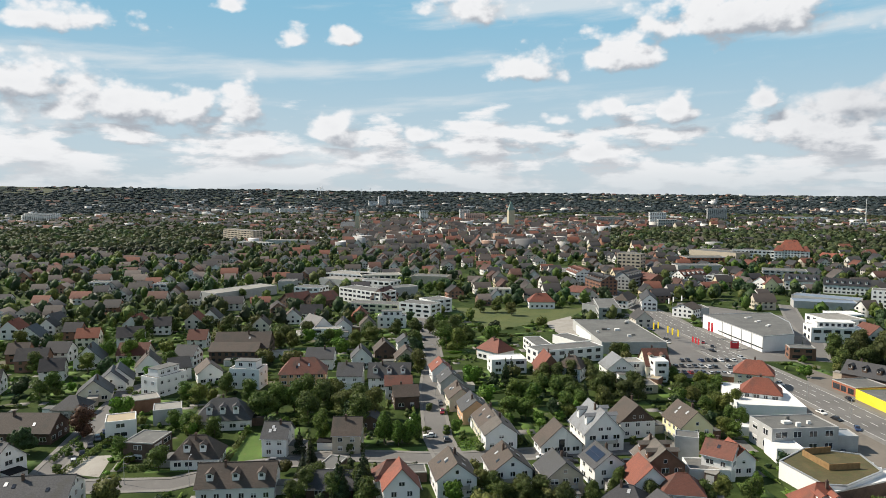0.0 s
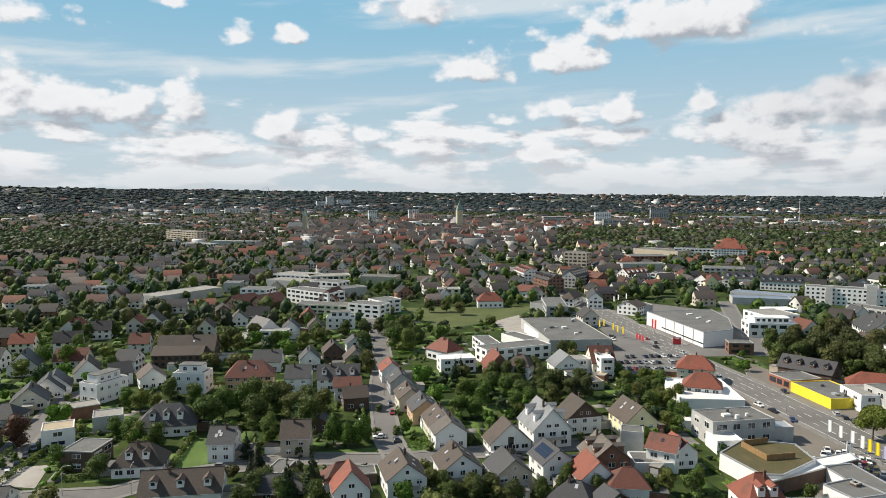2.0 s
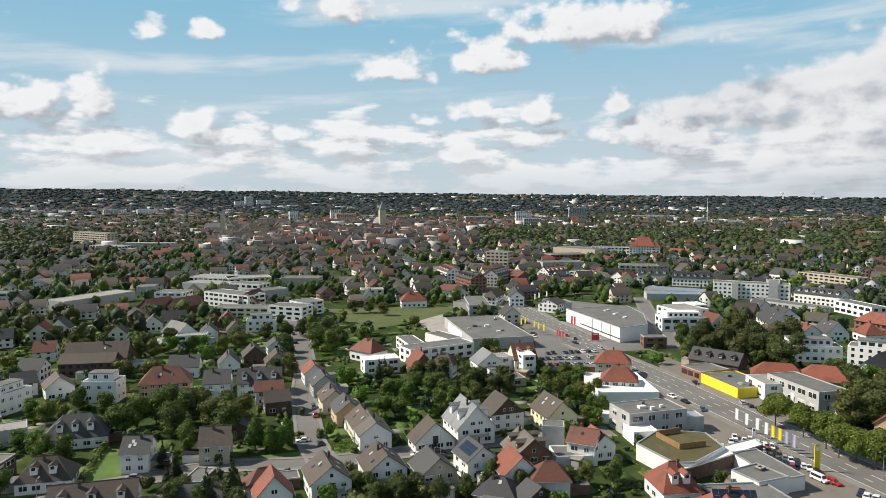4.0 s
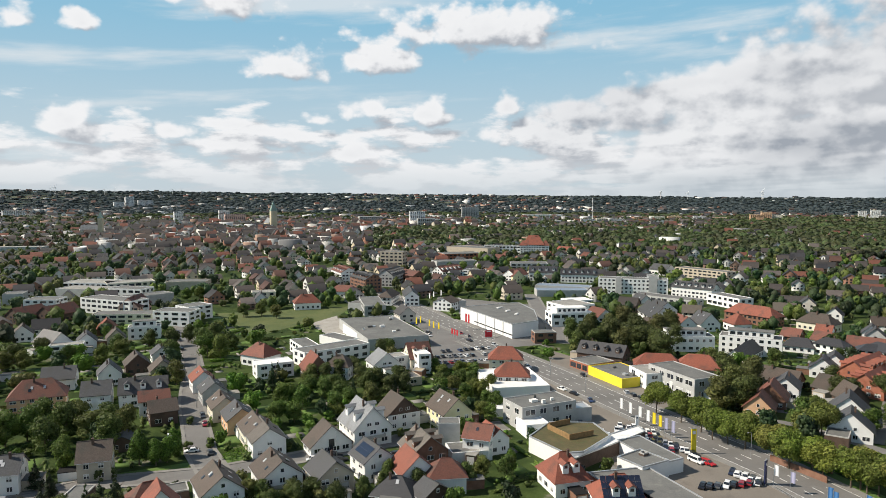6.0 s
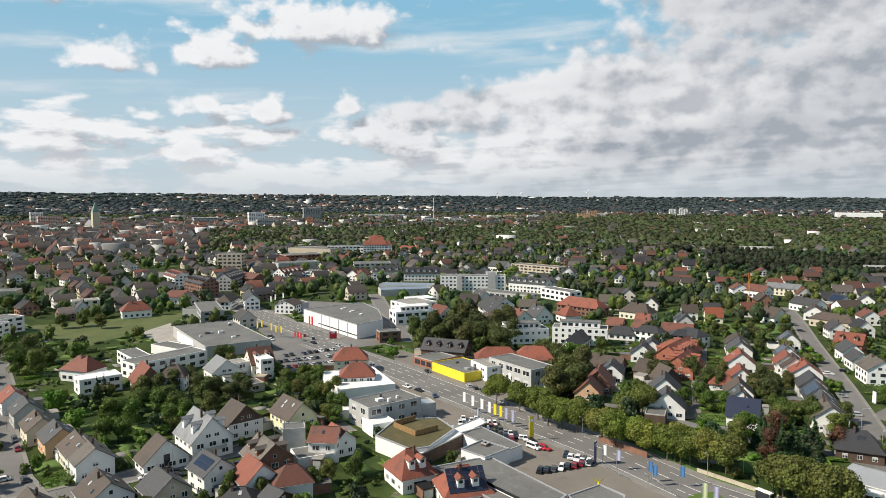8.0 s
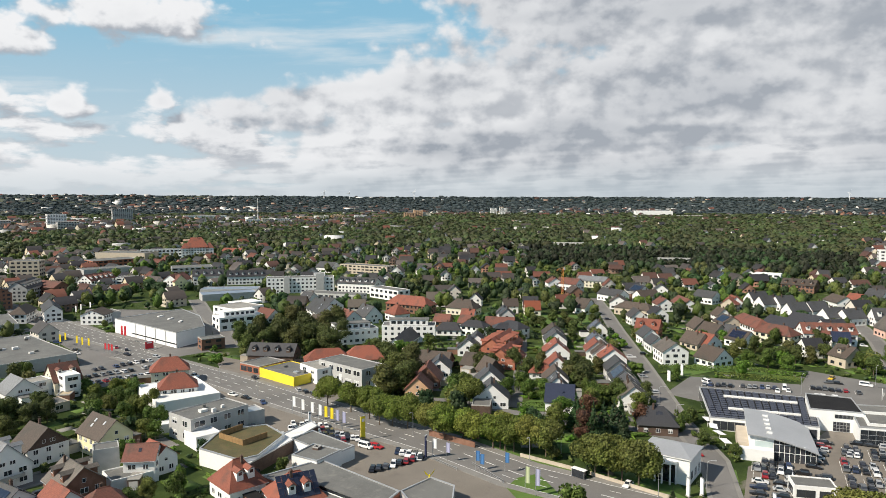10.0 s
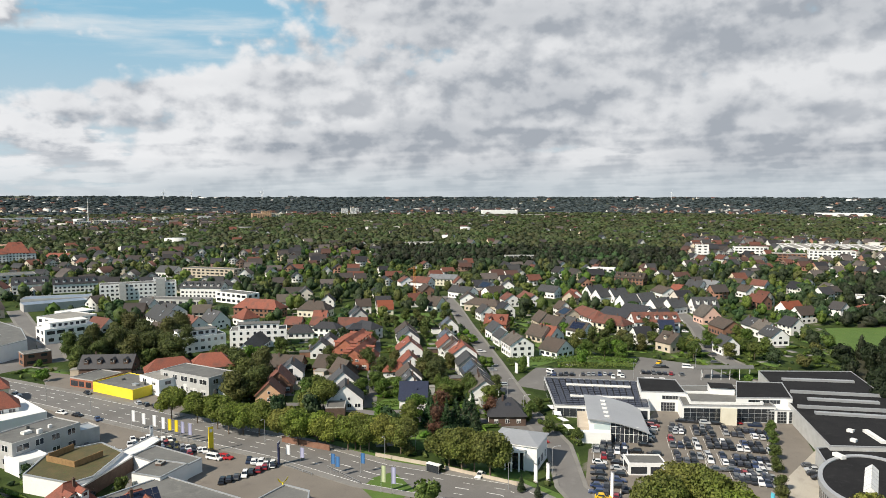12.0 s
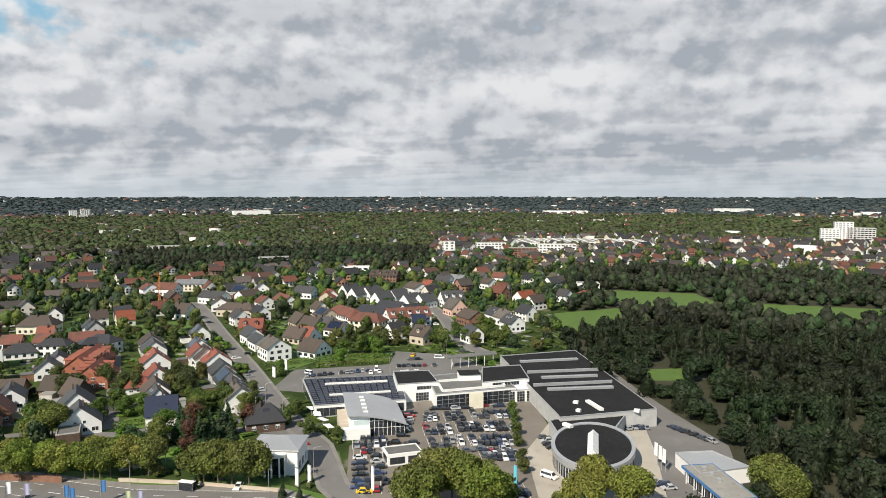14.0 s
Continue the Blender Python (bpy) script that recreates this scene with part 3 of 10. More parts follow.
    # roof furniture
    for s in (-1, 1):
        if not faces_camera(m, (0, s, 0), (0, s * W, 0)) and abs((m.to_3x3() @ Vector((0, s, 0))).dot(Vector((x, y, 0)).normalized())) > 0.5:
            continue
        tilt = math.atan(slope)
        if "s" in style:
            for i in range(rng.randint(1, 3)):
                u, v = rng.uniform(-0.6, 0.6) * (L - hip), rng.uniform(0.3, 0.65)
                ob = part("roof_light", boxes((-0.4, 0.4, -0.6, 0.6, 0, 0.1)), GLASS if rng.random() < 0.4 else METAL, th)
                ob.matrix_basis = Matrix.Translation((u, s * W * v, zr - (zr - ze) * v + 0.14)) @ Matrix.Rotation(-s * tilt, 4, "X")
        if "p" in style:
            n, rowsn = max(2, int((length - 2) / 1.5)), max(1, int((W / math.cos(tilt) - 1) / 1.75))
            base = Matrix.Translation((0, s * W * 0.5, (zr + ze) / 2 + 0.16)) @ Matrix.Rotation(-s * tilt, 4, "X")
            for i in range(n):
                for j in range(rowsn):
                    part("solar_panel", HOUSE_PANEL, None, th).matrix_basis = base @ Matrix.Translation(((i - (n - 1) / 2) * 1.46, (j - (rowsn - 1) / 2) * 1.72, 0))
        if "d" in style:
            n = max(1, int(length / 5))
            for i in range(n):
                u = ((i + 0.5) / n - 0.5) * (length - 2 * hip * 0.5)
                bm = boxes((u - 0.9, u + 0.9, W * 0.25, W * 0.78, ze + 0.2, zr - (zr - ze) * 0.30))
                d = part("dormer", bm, WALLS[wall], th)
                bm = bmesh.new()
                zt = zr - (zr - ze) * 0.30
                for e in (-1, 1):
                    pts = [(u + e * 1.2, W * 0.86, zt - 0.1), (u, W * 0.86, zt + 0.7), (u, 0.1, zt + 0.7), (u + e * 1.2, 0.1, zt - 0.1)]
                    slab(bm, pts if e < 0 else pts[::-1], 0.1)
                part("dormer_roof", bm, ROOFS[roof], d)
                ob = part("window", window_mesh(1.1, 1.0), None, d)
                ob.matrix_basis = Matrix.Translation((u, W * 0.78 + 0.004, zt - 1.15))
                if s < 0:
                    d.matrix_basis = Matrix.Rotation(math.pi, 4, "Z")
    return th


def block(x, y, turn, length, width, h, wall="w", roof="d", style="", seed=0, name="flat_roofed_building", label="", z0=0.0, category="building"):
    """A flat-roofed building: walls, sunk roof within a parapet, window rows. style: w ribbon windows, g glass front, n no windows, r roof units, l skylight strips,
    t set-back top floor, d dark frames, f wide shop front."""
    rng = random.Random(seed * 31 + 5)
    m = pose(x, y, z0, 0, 0, turn)
    floors = max(1, int((h + 0.4) / 3.1))
    th = thing(name, label or f"{WALL_WORD[wall]} flat-roofed building of {floors} storey{'s' if floors > 1 else ''}, {FLAT_WORD[roof]}", category, m)
    L, W = length / 2, width / 2
    part("wall", boxes((-L, L, -W, W, -0.3, h - 0.35)), WALLS[wall], th)
    e = 0.3
    part("parapet", boxes((-L, L, -W, -W + e, h - 0.35, h), (-L, L, W - e, W, h - 0.35, h), (-L, -L + e, -W + e, W - e, h - 0.35, h), (L - e, L, -W + e, W - e, h - 0.35, h)), WALLS[wall] if wall not in "bnr" else CONCRETE, th)
    part("roof", boxes((-L + e, L - e, -W + e, W - e, h - 0.4, h - 0.28)), FLATS[roof], th)
    fh = (h - 0.35) / floors
    for s in (-1, 1):
        for normal, off, span in (((0, s), W, length), ((s, 0), L, width)):
            if "n" in style or not faces_camera(m, (*normal, 0), (normal[0] * off, normal[1] * off, 0)):
                continue
            rows = [fh * i + fh * 0.33 for i in range(floors)]
            if "w" in style:
                put_windows(th, m, (normal, off), span, rows, rng, w=2.6, h=fh * 0.48, gap=4.6, dark="d" in style)
            elif "f" in style:
                put_windows(th, m, (normal, off), span, [0.5], rng, w=3.0, h=min(2.6, h - 1.6), gap=4.0, dark=True)
            else:
                put_windows(th, m, (normal, off), span, rows, rng, w=1.3, h=1.4, gap=3.2, dark="d" in style)
    if "r" in style:
        for i in range(rng.randint(2, 5) + int(length * width / 500)):
            u, v, a = rng.uniform(-0.8, 0.8) * L, rng.uniform(-0.7, 0.7) * W, rng.uniform(0.5, 1.4)
            part("roof_unit", boxes((u - a, u + a, v - a * 0.7, v + a * 0.7, h - 0.3, h + rng.uniform(0.3, 1.2))), FLATS[rng.choice("sdw")], th)
    if "q" in style:
        n = int(width / 7.5)
        for i in range(n):
            v = -W + width * (i + 0.5) / n
            part("cladding_panel", boxes((-L - 0.09, -L, v - width / n / 2 + 0.12, v + width / n / 2 - 0.12, 1.2, h - 0.5)), WHITEP, th)
        part("window_strip", boxes((-L * 0.2, L * 0.8, -W - 0.05, -W, 3.2, 5.0)), GLASS, th)
        for i in range(4):
            part("sign_panel", boxes((-L - 0.4, -L - 0.12, W - 6 - i * 7, W - 3.6 - i * 7, 2.0, 6.5)), REDP, th)
    if "l" in style:
        n = max(1, int(length / 14))
        for i in range(n):
            u = ((i + 0.5) / n - 0.5) * length
            part("skylight", boxes((u - 1, u + 1, -W * 0.7, W * 0.7, h - 0.3, h + 0.4)), FLATS["w"], th)
    if "t" in style:
        part("top_floor", boxes((-L * 0.72, L * 0.72, -W * 0.6, W * 0.6, h - 0.3, h + 2.6)), WALLS[wall], th)
        part("top_roof", boxes((-L * 0.75, L * 0.75, -W * 0.65, W * 0.65, h + 2.6, h + 2.8)), FLATS[roof], th)
        for s in (-1, 1):
            put_windows(th, m, ((0, s), W * 0.6), L * 1.44, [h + 0.5], rng, w=1.6, h=1.5)
    return th


# ---------- plants ----------


def quads_mesh(name, centres, normals, size, rng, material, core=None):
    """Leaf tufts as small tilted quads, with a rough inner mass behind them."""
    n = len(centres)
    nz = normals / np.maximum(1e-6, np.linalg.norm(normals, axis=1, keepdims=True))
    ref = rng.normal(size=(n, 3))
    u = np.cross(nz, ref)
    u /= np.maximum(1e-6, np.linalg.norm(u, axis=1, keepdims=True))
    v = np.cross(nz, u)
    s = size * rng.uniform(0.6, 1.3, (n, 1))
    verts = np.stack([centres + (-u - v * 0.7) * s, centres + (u - v * 0.7) * s, centres + (u * 0.7 + v) * s, centres + (-u * 0.7 + v) * s], 1).reshape(-1, 3)
    faces = np.arange(n * 4).reshape(-1, 4)
    vs, fs = [tuple(p) for p in verts], [tuple(int(i) for i in f) for f in faces]
    if core is not None:
        base = len(vs)
        vs += core[0]
        fs += [tuple(i + base for i in f) for f in core[1]]
    me = bpy.data.meshes.new(name)
    me.from_pydata(vs, [], fs)
    me.materials.append(material)
    me.update()
    return me


def ico(sub):
    bm = bmesh.new()
    bmesh.ops.create_icosphere(bm, subdivisions=sub, radius=1)
    bm.verts.ensure_lookup_table()
    vs = np.array([v.co[:] for v in bm.verts])
    fs = [tuple(v.index for v in f.verts) for f in bm.faces]
    bm.free()
    return vs, fs


ICO1, ICO2 = ico(1), ico(2)


def crown_mesh(seed, height, spread, tufts, material, shape="round", low=0.22):
    """A crown of overlapping clumps; shape: round, tall, cone, willow."""
    rng = np.random.default_rng(seed)
    blobs = []
    if shape == "cone":
        for i in range(14):
            f = i / 13
            r = spread * (1 - f) * 0.95 + 0.15
            for a in range(max(1, int(5 * (1 - f) + 1))):
                t = rng.uniform(0, math.tau)
                blobs.append((math.cos(t) * r * 0.5, math.sin(t) * r * 0.5, height * (0.10 + 0.86 * f), r * 0.62, height * 0.06))
    else:
        n = 16 if shape != "tall" else 12
        for i in range(n):
            t, f = rng.uniform(0, math.tau), rng.uniform(0.0, 1.0)
            prof = math.sin(math.pi * (0.18 + 0.75 * f)) ** 0.8
            r = spread * prof * rng.uniform(0.35, 0.72)
            b = spread * rng.uniform(0.34, 0.52) * (0.8 if shape == "tall" else 1.0)
            blobs.append((math.cos(t) * r, math.sin(t) * r, height * (low + (0.86 - low) * f), b, b * (1.3 if shape in ("tall", "willow") else 0.85)))
        blobs.append((0, 0, height * 0.62, spread * 0.62, height * 0.28))
    blobs = np.array(blobs)
    area = blobs[:, 3] * (blobs[:, 3] + blobs[:, 4])
    pick = rng.choice(len(blobs), tufts, p=area / area.sum())
    d = rng.normal(size=(tufts, 3))
    d[:, 2] += 0.25
    d /= np.linalg.norm(d, axis=1, keepdims=True)
    rad = rng.uniform(0.82, 1.08, (tufts, 1))
    b = blobs[pick]
    c = b[:, :3] + d * rad * np.stack([b[:, 3], b[:, 3], b[:, 4]], 1)
    c[:, 2] = np.maximum(c[:, 2], height * low * 0.45)
    nrm = d + rng.normal(size=(tufts, 3)) * 0.55
    cv, cf = [], []
    for bl in blobs:
        base = len(cv)
        cv += [tuple(p) for p in (ICO1[0] * np.array([bl[3], bl[3], bl[4]]) * 0.72 * (1 + rng.uniform(-0.12, 0.12, (len(ICO1[0]), 1))) + bl[:3])]
        cf += [tuple(i + base for i in f) for f in ICO1[1]]
    return quads_mesh("crown", c, nrm, 0.014 * (spread + height * 0.5) + 0.05, rng, material, (cv, cf))


def trunk_mesh(seed, height, r):
    rng = random.Random(seed)
    bm = rod(bmesh.new(), (0, 0, -0.3), (0, 0, height * 0.45), r, r * 0.65)
    for i in range(5):
        t, up = i * math.tau / 5 + rng.uniform(-0.4, 0.4), rng.uniform(0.3, 0.45)
        rod(bm, (0, 0, height * up), (math.cos(t) * height * 0.22, math.sin(t) * height * 0.22, height * (up + 0.25)), r * 0.45, r * 0.15, 6)
    return mesh_of(bm, "trunk", BARK)


TREE_KINDS = {}


def tree_kind(key, label, shape, material, aspect, tufts, variants=3, low=0.22):
    TREE_KINDS[key] = []
    for v in range(variants):
        seed = 1000 + 17 * v + sum(ord(ch) for ch in key)
        cr = crown_mesh(seed, 10.0, 10.0 * aspect, tufts, material, shape, low)
        tk = trunk_mesh(seed, 10.0, 0.22)
        TREE_KINDS[key].append((cr, tk, label))


tree_kind("b", "broad green garden tree with a dense crown", "round", LEAF, 0.42, 2600, 4, 0.18)
tree_kind("l", "bright green young leafy tree", "tall", LEAF_BRIGHT, 0.33, 3000, 2, 0.2)
tree_kind("p", "plane tree with a broad olive crown on a bare trunk", "round", LEAF_PLANE, 0.50, 7000, 4, 0.42)
tree_kind("c", "dark green conifer with a pointed crown", "cone", LEAF_DARK, 0.24, 2400, 2)
tree_kind("r", "copper-leaved tree with a dense crown", "round", LEAF_RED, 0.42, 1700, 2, 0.15)
tree_kind("w", "silver-green willow with a tall soft crown", "willow", LEAF_WILLOW, 0.36, 1800, 2, 0.1)
tree_kind("s", "low rounded green garden shrub", "round", LEAF, 0.62, 600, 3, 0.04)
tree_kind("y", "low bright green garden shrub", "round", LEAF_BRIGHT, 0.62, 600, 2, 0.04)
tree_count = [0]


def tree(key, x, y, size):
    """One tree of a kind, size: its height in metres."""
    i = tree_count[0] = tree_count[0] + 1
    cr, tk, label = TREE_KINDS[key][i % len(TREE_KINDS[key])]
    th = thing("shrub" if key in "sy" else "tree", label, "shrub" if key in "sy" else "tree", pose(x, y, ground_z(x, y), 0, 0, (i * 137.5) % 360), group="shrubs" if key in "sy" else "trees of gardens and streets")
    th.scale = (size / 10, size / 10, size / 10 * (0.92 + 0.16 * ((i * 0.618) % 1)))
    part("crown", cr, None, th)
    part("trunk", tk, None, th)
    return th


def hedge(x0, y0, x1, y1, h=1.6, w=1.1, key="s"):
    """A clipped hedge between two points: a body with leaf tufts all over."""
    d = math.hypot(x1 - x0, y1 - y0)
    rng = np.random.default_rng(int(abs(x0 * 31 + y0 * 17)) + 3)
    n = int(d * 22)
    c = np.stack([rng.uniform(-d / 2, d / 2, n), rng.choice([-1, 1], n) * w / 2, rng.uniform(0.1, h, n)], 1)
    top = rng.random(n) < 0.4
    c[top, 1], c[top, 2] = rng.uniform(-w / 2, w / 2, top.sum()), h
    nr = np.stack([rng.normal(size=n) * 0.4, np.sign(c[:, 1]), np.where(top, 2.0, 0.3)], 1)
    bm = boxes((-d / 2, d / 2, -w * 0.42, w * 0.42, -0.1, h * 0.93))
    bm.verts.ensure_lookup_table()
    core = ([tuple(v.co) for v in bm.verts], [tuple(v.index for v in f.verts) for f in bm.faces])
    bm.free()
    me = quads_mesh("hedge", c, nr, 0.24, rng, LEAF_BRIGHT if key == "y" else LEAF, core)
    ob = new("hedge", me)
    ob.matrix_basis = pose((x0 + x1) / 2, (y0 + y1) / 2, 0, 0, 0, math.degrees(math.atan2(y1 - y0, x1 - x0)))
    return tagged(ob, "clipped green garden hedge beside the path", "hedge")


# ---------- vehicles ----------


def car_body(kind):
    """Half profile swept across the width, with the cabin drawn in. Returns body and glass meshes."""
    ln, wd = {"car": (4.4, 1.78), "estate": (4.6, 1.8), "small": (3.8, 1.68), "van": (5.1, 1.95)}[kind]
    low = {"car": [(0, .30), (0, .62), (.08, .72), (.27, .80), (.30, .82), (.92, .84), (1, .70), (1, .32)],
           "estate": [(0, .30), (0, .62), (.08, .74), (.26, .84), (.30, .86), (.96, .92), (1, .75), (1, .32)],
           "small": [(0, .30), (0, .64), (.08, .76), (.24, .86), (.30, .88), (.96, .92), (1, .75), (1, .32)],
           "van": [(0, .32), (0, .80), (.06, .95), (.16, 1.05), (.20, 1.08), (.99, 1.10), (1, 1.0), (1, .34)]}[kind]
    top = {"car": [(.30, .82), (.44, 1.36), (.52, 1.43), (.70, 1.42), (.78, 1.34), (.92, .84)],
           "estate": [(.30, .86), (.43, 1.40), (.52, 1.48), (.86, 1.46), (.92, 1.38), (.97, .92)],
           "small": [(.26, .88), (.40, 1.42), (.50, 1.50), (.84, 1.46), (.90, 1.38), (.97, .92)],
           "van": [(.17, 1.08), (.28, 1.80), (.36, 1.95), (.96, 1.95), (.985, 1.88), (.995, 1.10)]}[kind]
    bm = bmesh.new()

    def sweep(profile, w0, w1, slot):
        # the flanks lean in by the height
        zs = [p[1] for p in profile]
        z0, z1 = min(zs), max(zs)
        rows = []
        for s in (-1, 1):
            rows.append([bm.verts.new(((p[0] - 0.5) * ln, s * (w0 + (w1 - w0) * (p[1] - z0) / (z1 - z0)) / 2, p[1])) for p in profile])
        n = len(profile)
        for i in range(n):
            j = (i + 1) % n
            bm.faces.new((rows[0][j], rows[0][i], rows[1][i], rows[1][j])).material_index = slot
        bm.faces.new(rows[0]).material_index = slot
        bm.faces.new(rows[1][::-1]).material_index = slot

    sweep(low, wd, wd * 0.93, 0)
    sweep(top, wd * 0.92, wd * 0.70, 0)
    bmesh.ops.bevel(bm, geom=[e for e in bm.edges if e.calc_length() > 0.4], offset=0.05, segments=1, affect="EDGES")
    body = mesh_of(bm, "body", CARPAINT)
    gm = bmesh.new()
    xs = [(p[0] - 0.5) * ln for p in top]
    # windscreen, rear window, side windows just proud of the cabin
    def pane(a, b, wa, wb, off):
        v = [gm.verts.new(q) for q in ((a[0], -wa, a[1]), (a[0], wa, a[1]), (b[0], wb, b[1]), (b[0], -wb, b[1]))]
        w = [gm.verts.new((q.co.x + off[0], q.co.y, q.co.z + off[1])) for q in v]
        gm.faces.new(w)
        for i in range(4):
            gm.faces.new((v[i], v[(i + 1) % 4], w[(i + 1) % 4], w[i]))
    wb0, wb1 = wd * 0.40, wd * 0.32
    pane((xs[0], top[0][1] + .04), (xs[1], top[1][1]), wb0, wb1, (-0.03, 0.03))
    pane((xs[-1], top[-1][1] + .05), (xs[-2], top[-2][1]), wb0, wb1, (0.03, 0.03))
    for s in (-1, 1):
        z0, z1 = top[0][1] + 0.06, top[1][1] - 0.03
        v = [gm.verts.new(q) for q in ((xs[0] + 0.35, s * wd * 0.462, z0), (xs[-1] - 0.3, s * wd * 0.462, z0), (xs[-2] - 0.1, s * wd * 0.372, z1), (xs[1] + 0.1, s * wd * 0.372, z1))]
        w = [gm.verts.new((q.co.x, q.co.y + s * 0.03, q.co.z)) for q in v]
        gm.faces.new(w if s < 0 else w[::-1])
        for i in range(4):
            gm.faces.new((v[i], v[(i + 1) % 4], w[(i + 1) % 4], w[i]))
    glass = mesh_of(gm, "glass", GLASS)
    wm = rod(bmesh.new(), (0, -0.1, 0), (0, 0.1, 0), 0.32, 0.32, 12)
    for r in (0.19,):
        rod(wm, (0, -0.115, 0), (0, 0.115, 0), r, r, 8)
    wheel = mesh_of(wm, "wheel", RUBBER)
    lamps = [mesh_of(boxes((-ln / 2 - 0.01, -ln / 2 + 0.05, a * wd - 0.16, a * wd + 0.16, 0.58, 0.70)), "headlight", FRAME) for a in (-0.37, 0.37)]
    return body, glass, wheel, lamps, ln, wd


CARS = {kind: car_body(kind) for kind in ("car", "estate", "small", "van")}
CAR_COLOURS = {}
PAINTS = {"white": (0.70, 0.70, 0.69), "red": (0.38, 0.015, 0.02), "yellow": (0.70, 0.42, 0.01), "blue": (0.02, 0.07, 0.25), "black": (0.012, 0.012, 0.014), "silver": (0.38, 0.39, 0.40)}


def car(x, y, turn, kind="car", paint="", z=0.0, where="parked on the asphalt"):
    body, glass, wheel, lights, ln, wd = CARS[kind]
    word = {"car": "saloon car", "estate": "estate car", "small": "small hatchback car", "van": "delivery van"}[kind]
    th = thing("van" if kind == "van" else "car", f"{paint + ' ' if paint else 'glossy '}{word} with dark windows, {where}", "van" if kind == "van" else "car", pose(x, y, z, 0, 0, turn), group="parked cars")
    if paint:
        if (kind, paint) not in CAR_COLOURS:
            me = body.copy()
            pm = bpy.data.materials.get("paint_" + paint) or mat("paint_" + paint, PAINTS[paint], tuple(c * 1.1 for c in PAINTS[paint]), rough=0.28, bump=0, spec=0.6)
            me.materials[0] = pm
            CAR_COLOURS[kind, paint] = me
        body = CAR_COLOURS[kind, paint]
    part("body", body, None, th)
    part("glass", glass, None, th, "dark tinted car windows")
    if math.hypot(x, y) < 190:
        for side in lights:
            part("headlight", side, None, th)
    for sx in (-0.31, 0.31) if math.hypot(x, y) < 255 else ():
        for sy in (-1, 1):
            part("wheel", wheel, None, th).matrix_basis = Matrix.Translation((sx * ln, sy * (wd / 2 - 0.1), 0.32))
    return th


car_rng = random.Random(77)


def car_row(x0, y0, x1, y1, n, turn, skip=0.0, paint="", kinds=("car", "estate", "small")):
    """n bays from one end to the other, some of them empty."""
    for i in range(n):
        f = i / max(1, n - 1)
        if car_rng.random() >= skip:
            car(x0 + (x1 - x0) * f + car_rng.uniform(-.1, .1), y0 + (y1 - y0) * f + car_rng.uniform(-.25, .25), turn + car_rng.choice((0, 180)) + car_rng.uniform(-2, 2), car_rng.choice(kinds), paint)


# ---------- ground works ----------


def ribbon(points, width):
    """Left and right edges of a strip along a polyline."""
    pts = [Vector(p) for p in points]
    out = []
    for i, p in enumerate(pts):
        d = (pts[min(i + 1, len(pts) - 1)] - pts[max(i - 1, 0)]).normalized()
        nrm = Vector((-d.y, d.x))
        out.append((p + nrm * width / 2, p - nrm * width / 2))
    return out


ROADS = []


def road(name, label, width, points, z=0.05, material=None, kerb=True, walks=1.6):
    edges = ribbon(points, width)
    ROADS.append((points, width / 2 + walks + 1.0))
    bm = bmesh.new()
    rows = [(bm.verts.new((*a, z)), bm.verts.new((*b, z)), bm.verts.new((*a, -0.2)), bm.verts.new((*b, -0.2))) for a, b in edges]
    for p, q in zip(rows, rows[1:]):
        bm.faces.new((p[0], p[1], q[1], q[0])), bm.faces.new((p[2], p[0], q[0], q[2])), bm.faces.new((p[1], p[3], q[3], q[1]))
    ob = new(name, mesh_of(bm, name, material or ASPHALT))
    tagged(ob, label, "road", kind="structure")
    if kerb:
        for s in (0, 1):
            bm = bmesh.new()
            outer = ribbon(points, width + 2 * walks)
            for i in range(len(edges) - 1):
                a, b, c, d = edges[i][s], outer[i][s], outer[i + 1][s], edges[i + 1][s]
                prism(bm, [(v.x, v.y) for v in ((a, b, c, d) if s else (a, d, c, b))], 0.0, z + 0.13)
            tagged(new("pavement", mesh_of(bm, "pavement", PALE_PAVE)), "raised grey pavement along the street", "pavement", kind="structure")
    return ob


PALE_PAVE = mat("pavement_slabs", (0.17, 0.163, 0.15), (0.23, 0.222, 0.205), rough=0.9, coarse=0.2, fine=3, stain=(0.18, 0.17, 0.16))


def dashes(points, offset, dash, gap, width, z=0.062):
    """Painted marks along a road."""
    bm = bmesh.new()
    pts = [Vector(p) for p in points]
    run = 0.0
    for a, b in zip(pts, pts[1:]):
        d = (b - a).normalized()
        nrm = Vector((-d.y, d.x))
        ln, s = (b - a).length, 0.0
        while s < ln:
            e = min(s + dash, ln)
            p, q = a + d * s + nrm * offset, a + d * e + nrm * offset
            v = [bm.verts.new((*(u + nrm * w), z)) for u, w in ((p, -width / 2), (q, -width / 2), (q, width / 2), (p, width / 2))]
            bm.faces.new(v)
            s = e + gap
    return tagged(new("lane_marking", mesh_of(bm, "lane_marking", LINE)), "white painted lane marks on the asphalt", "road marking", kind="structure")


def area(name, label, material, points, z=0.03, category="ground"):
    """A flat piece of ground with an outline."""
    bm = bmesh.new()
    if sum(a[0] * b[1] - b[0] * a[1] for a, b in zip(points, [*points[1:], points[0]])) < 0:
        points = points[::-1]
    prism(bm, points, -0.15, z)
    AREAS.append(points)
    return tagged(new(name, mesh_of(bm, name, material)), label, category, kind="structure")


AREAS = []

# ---------- ground ----------


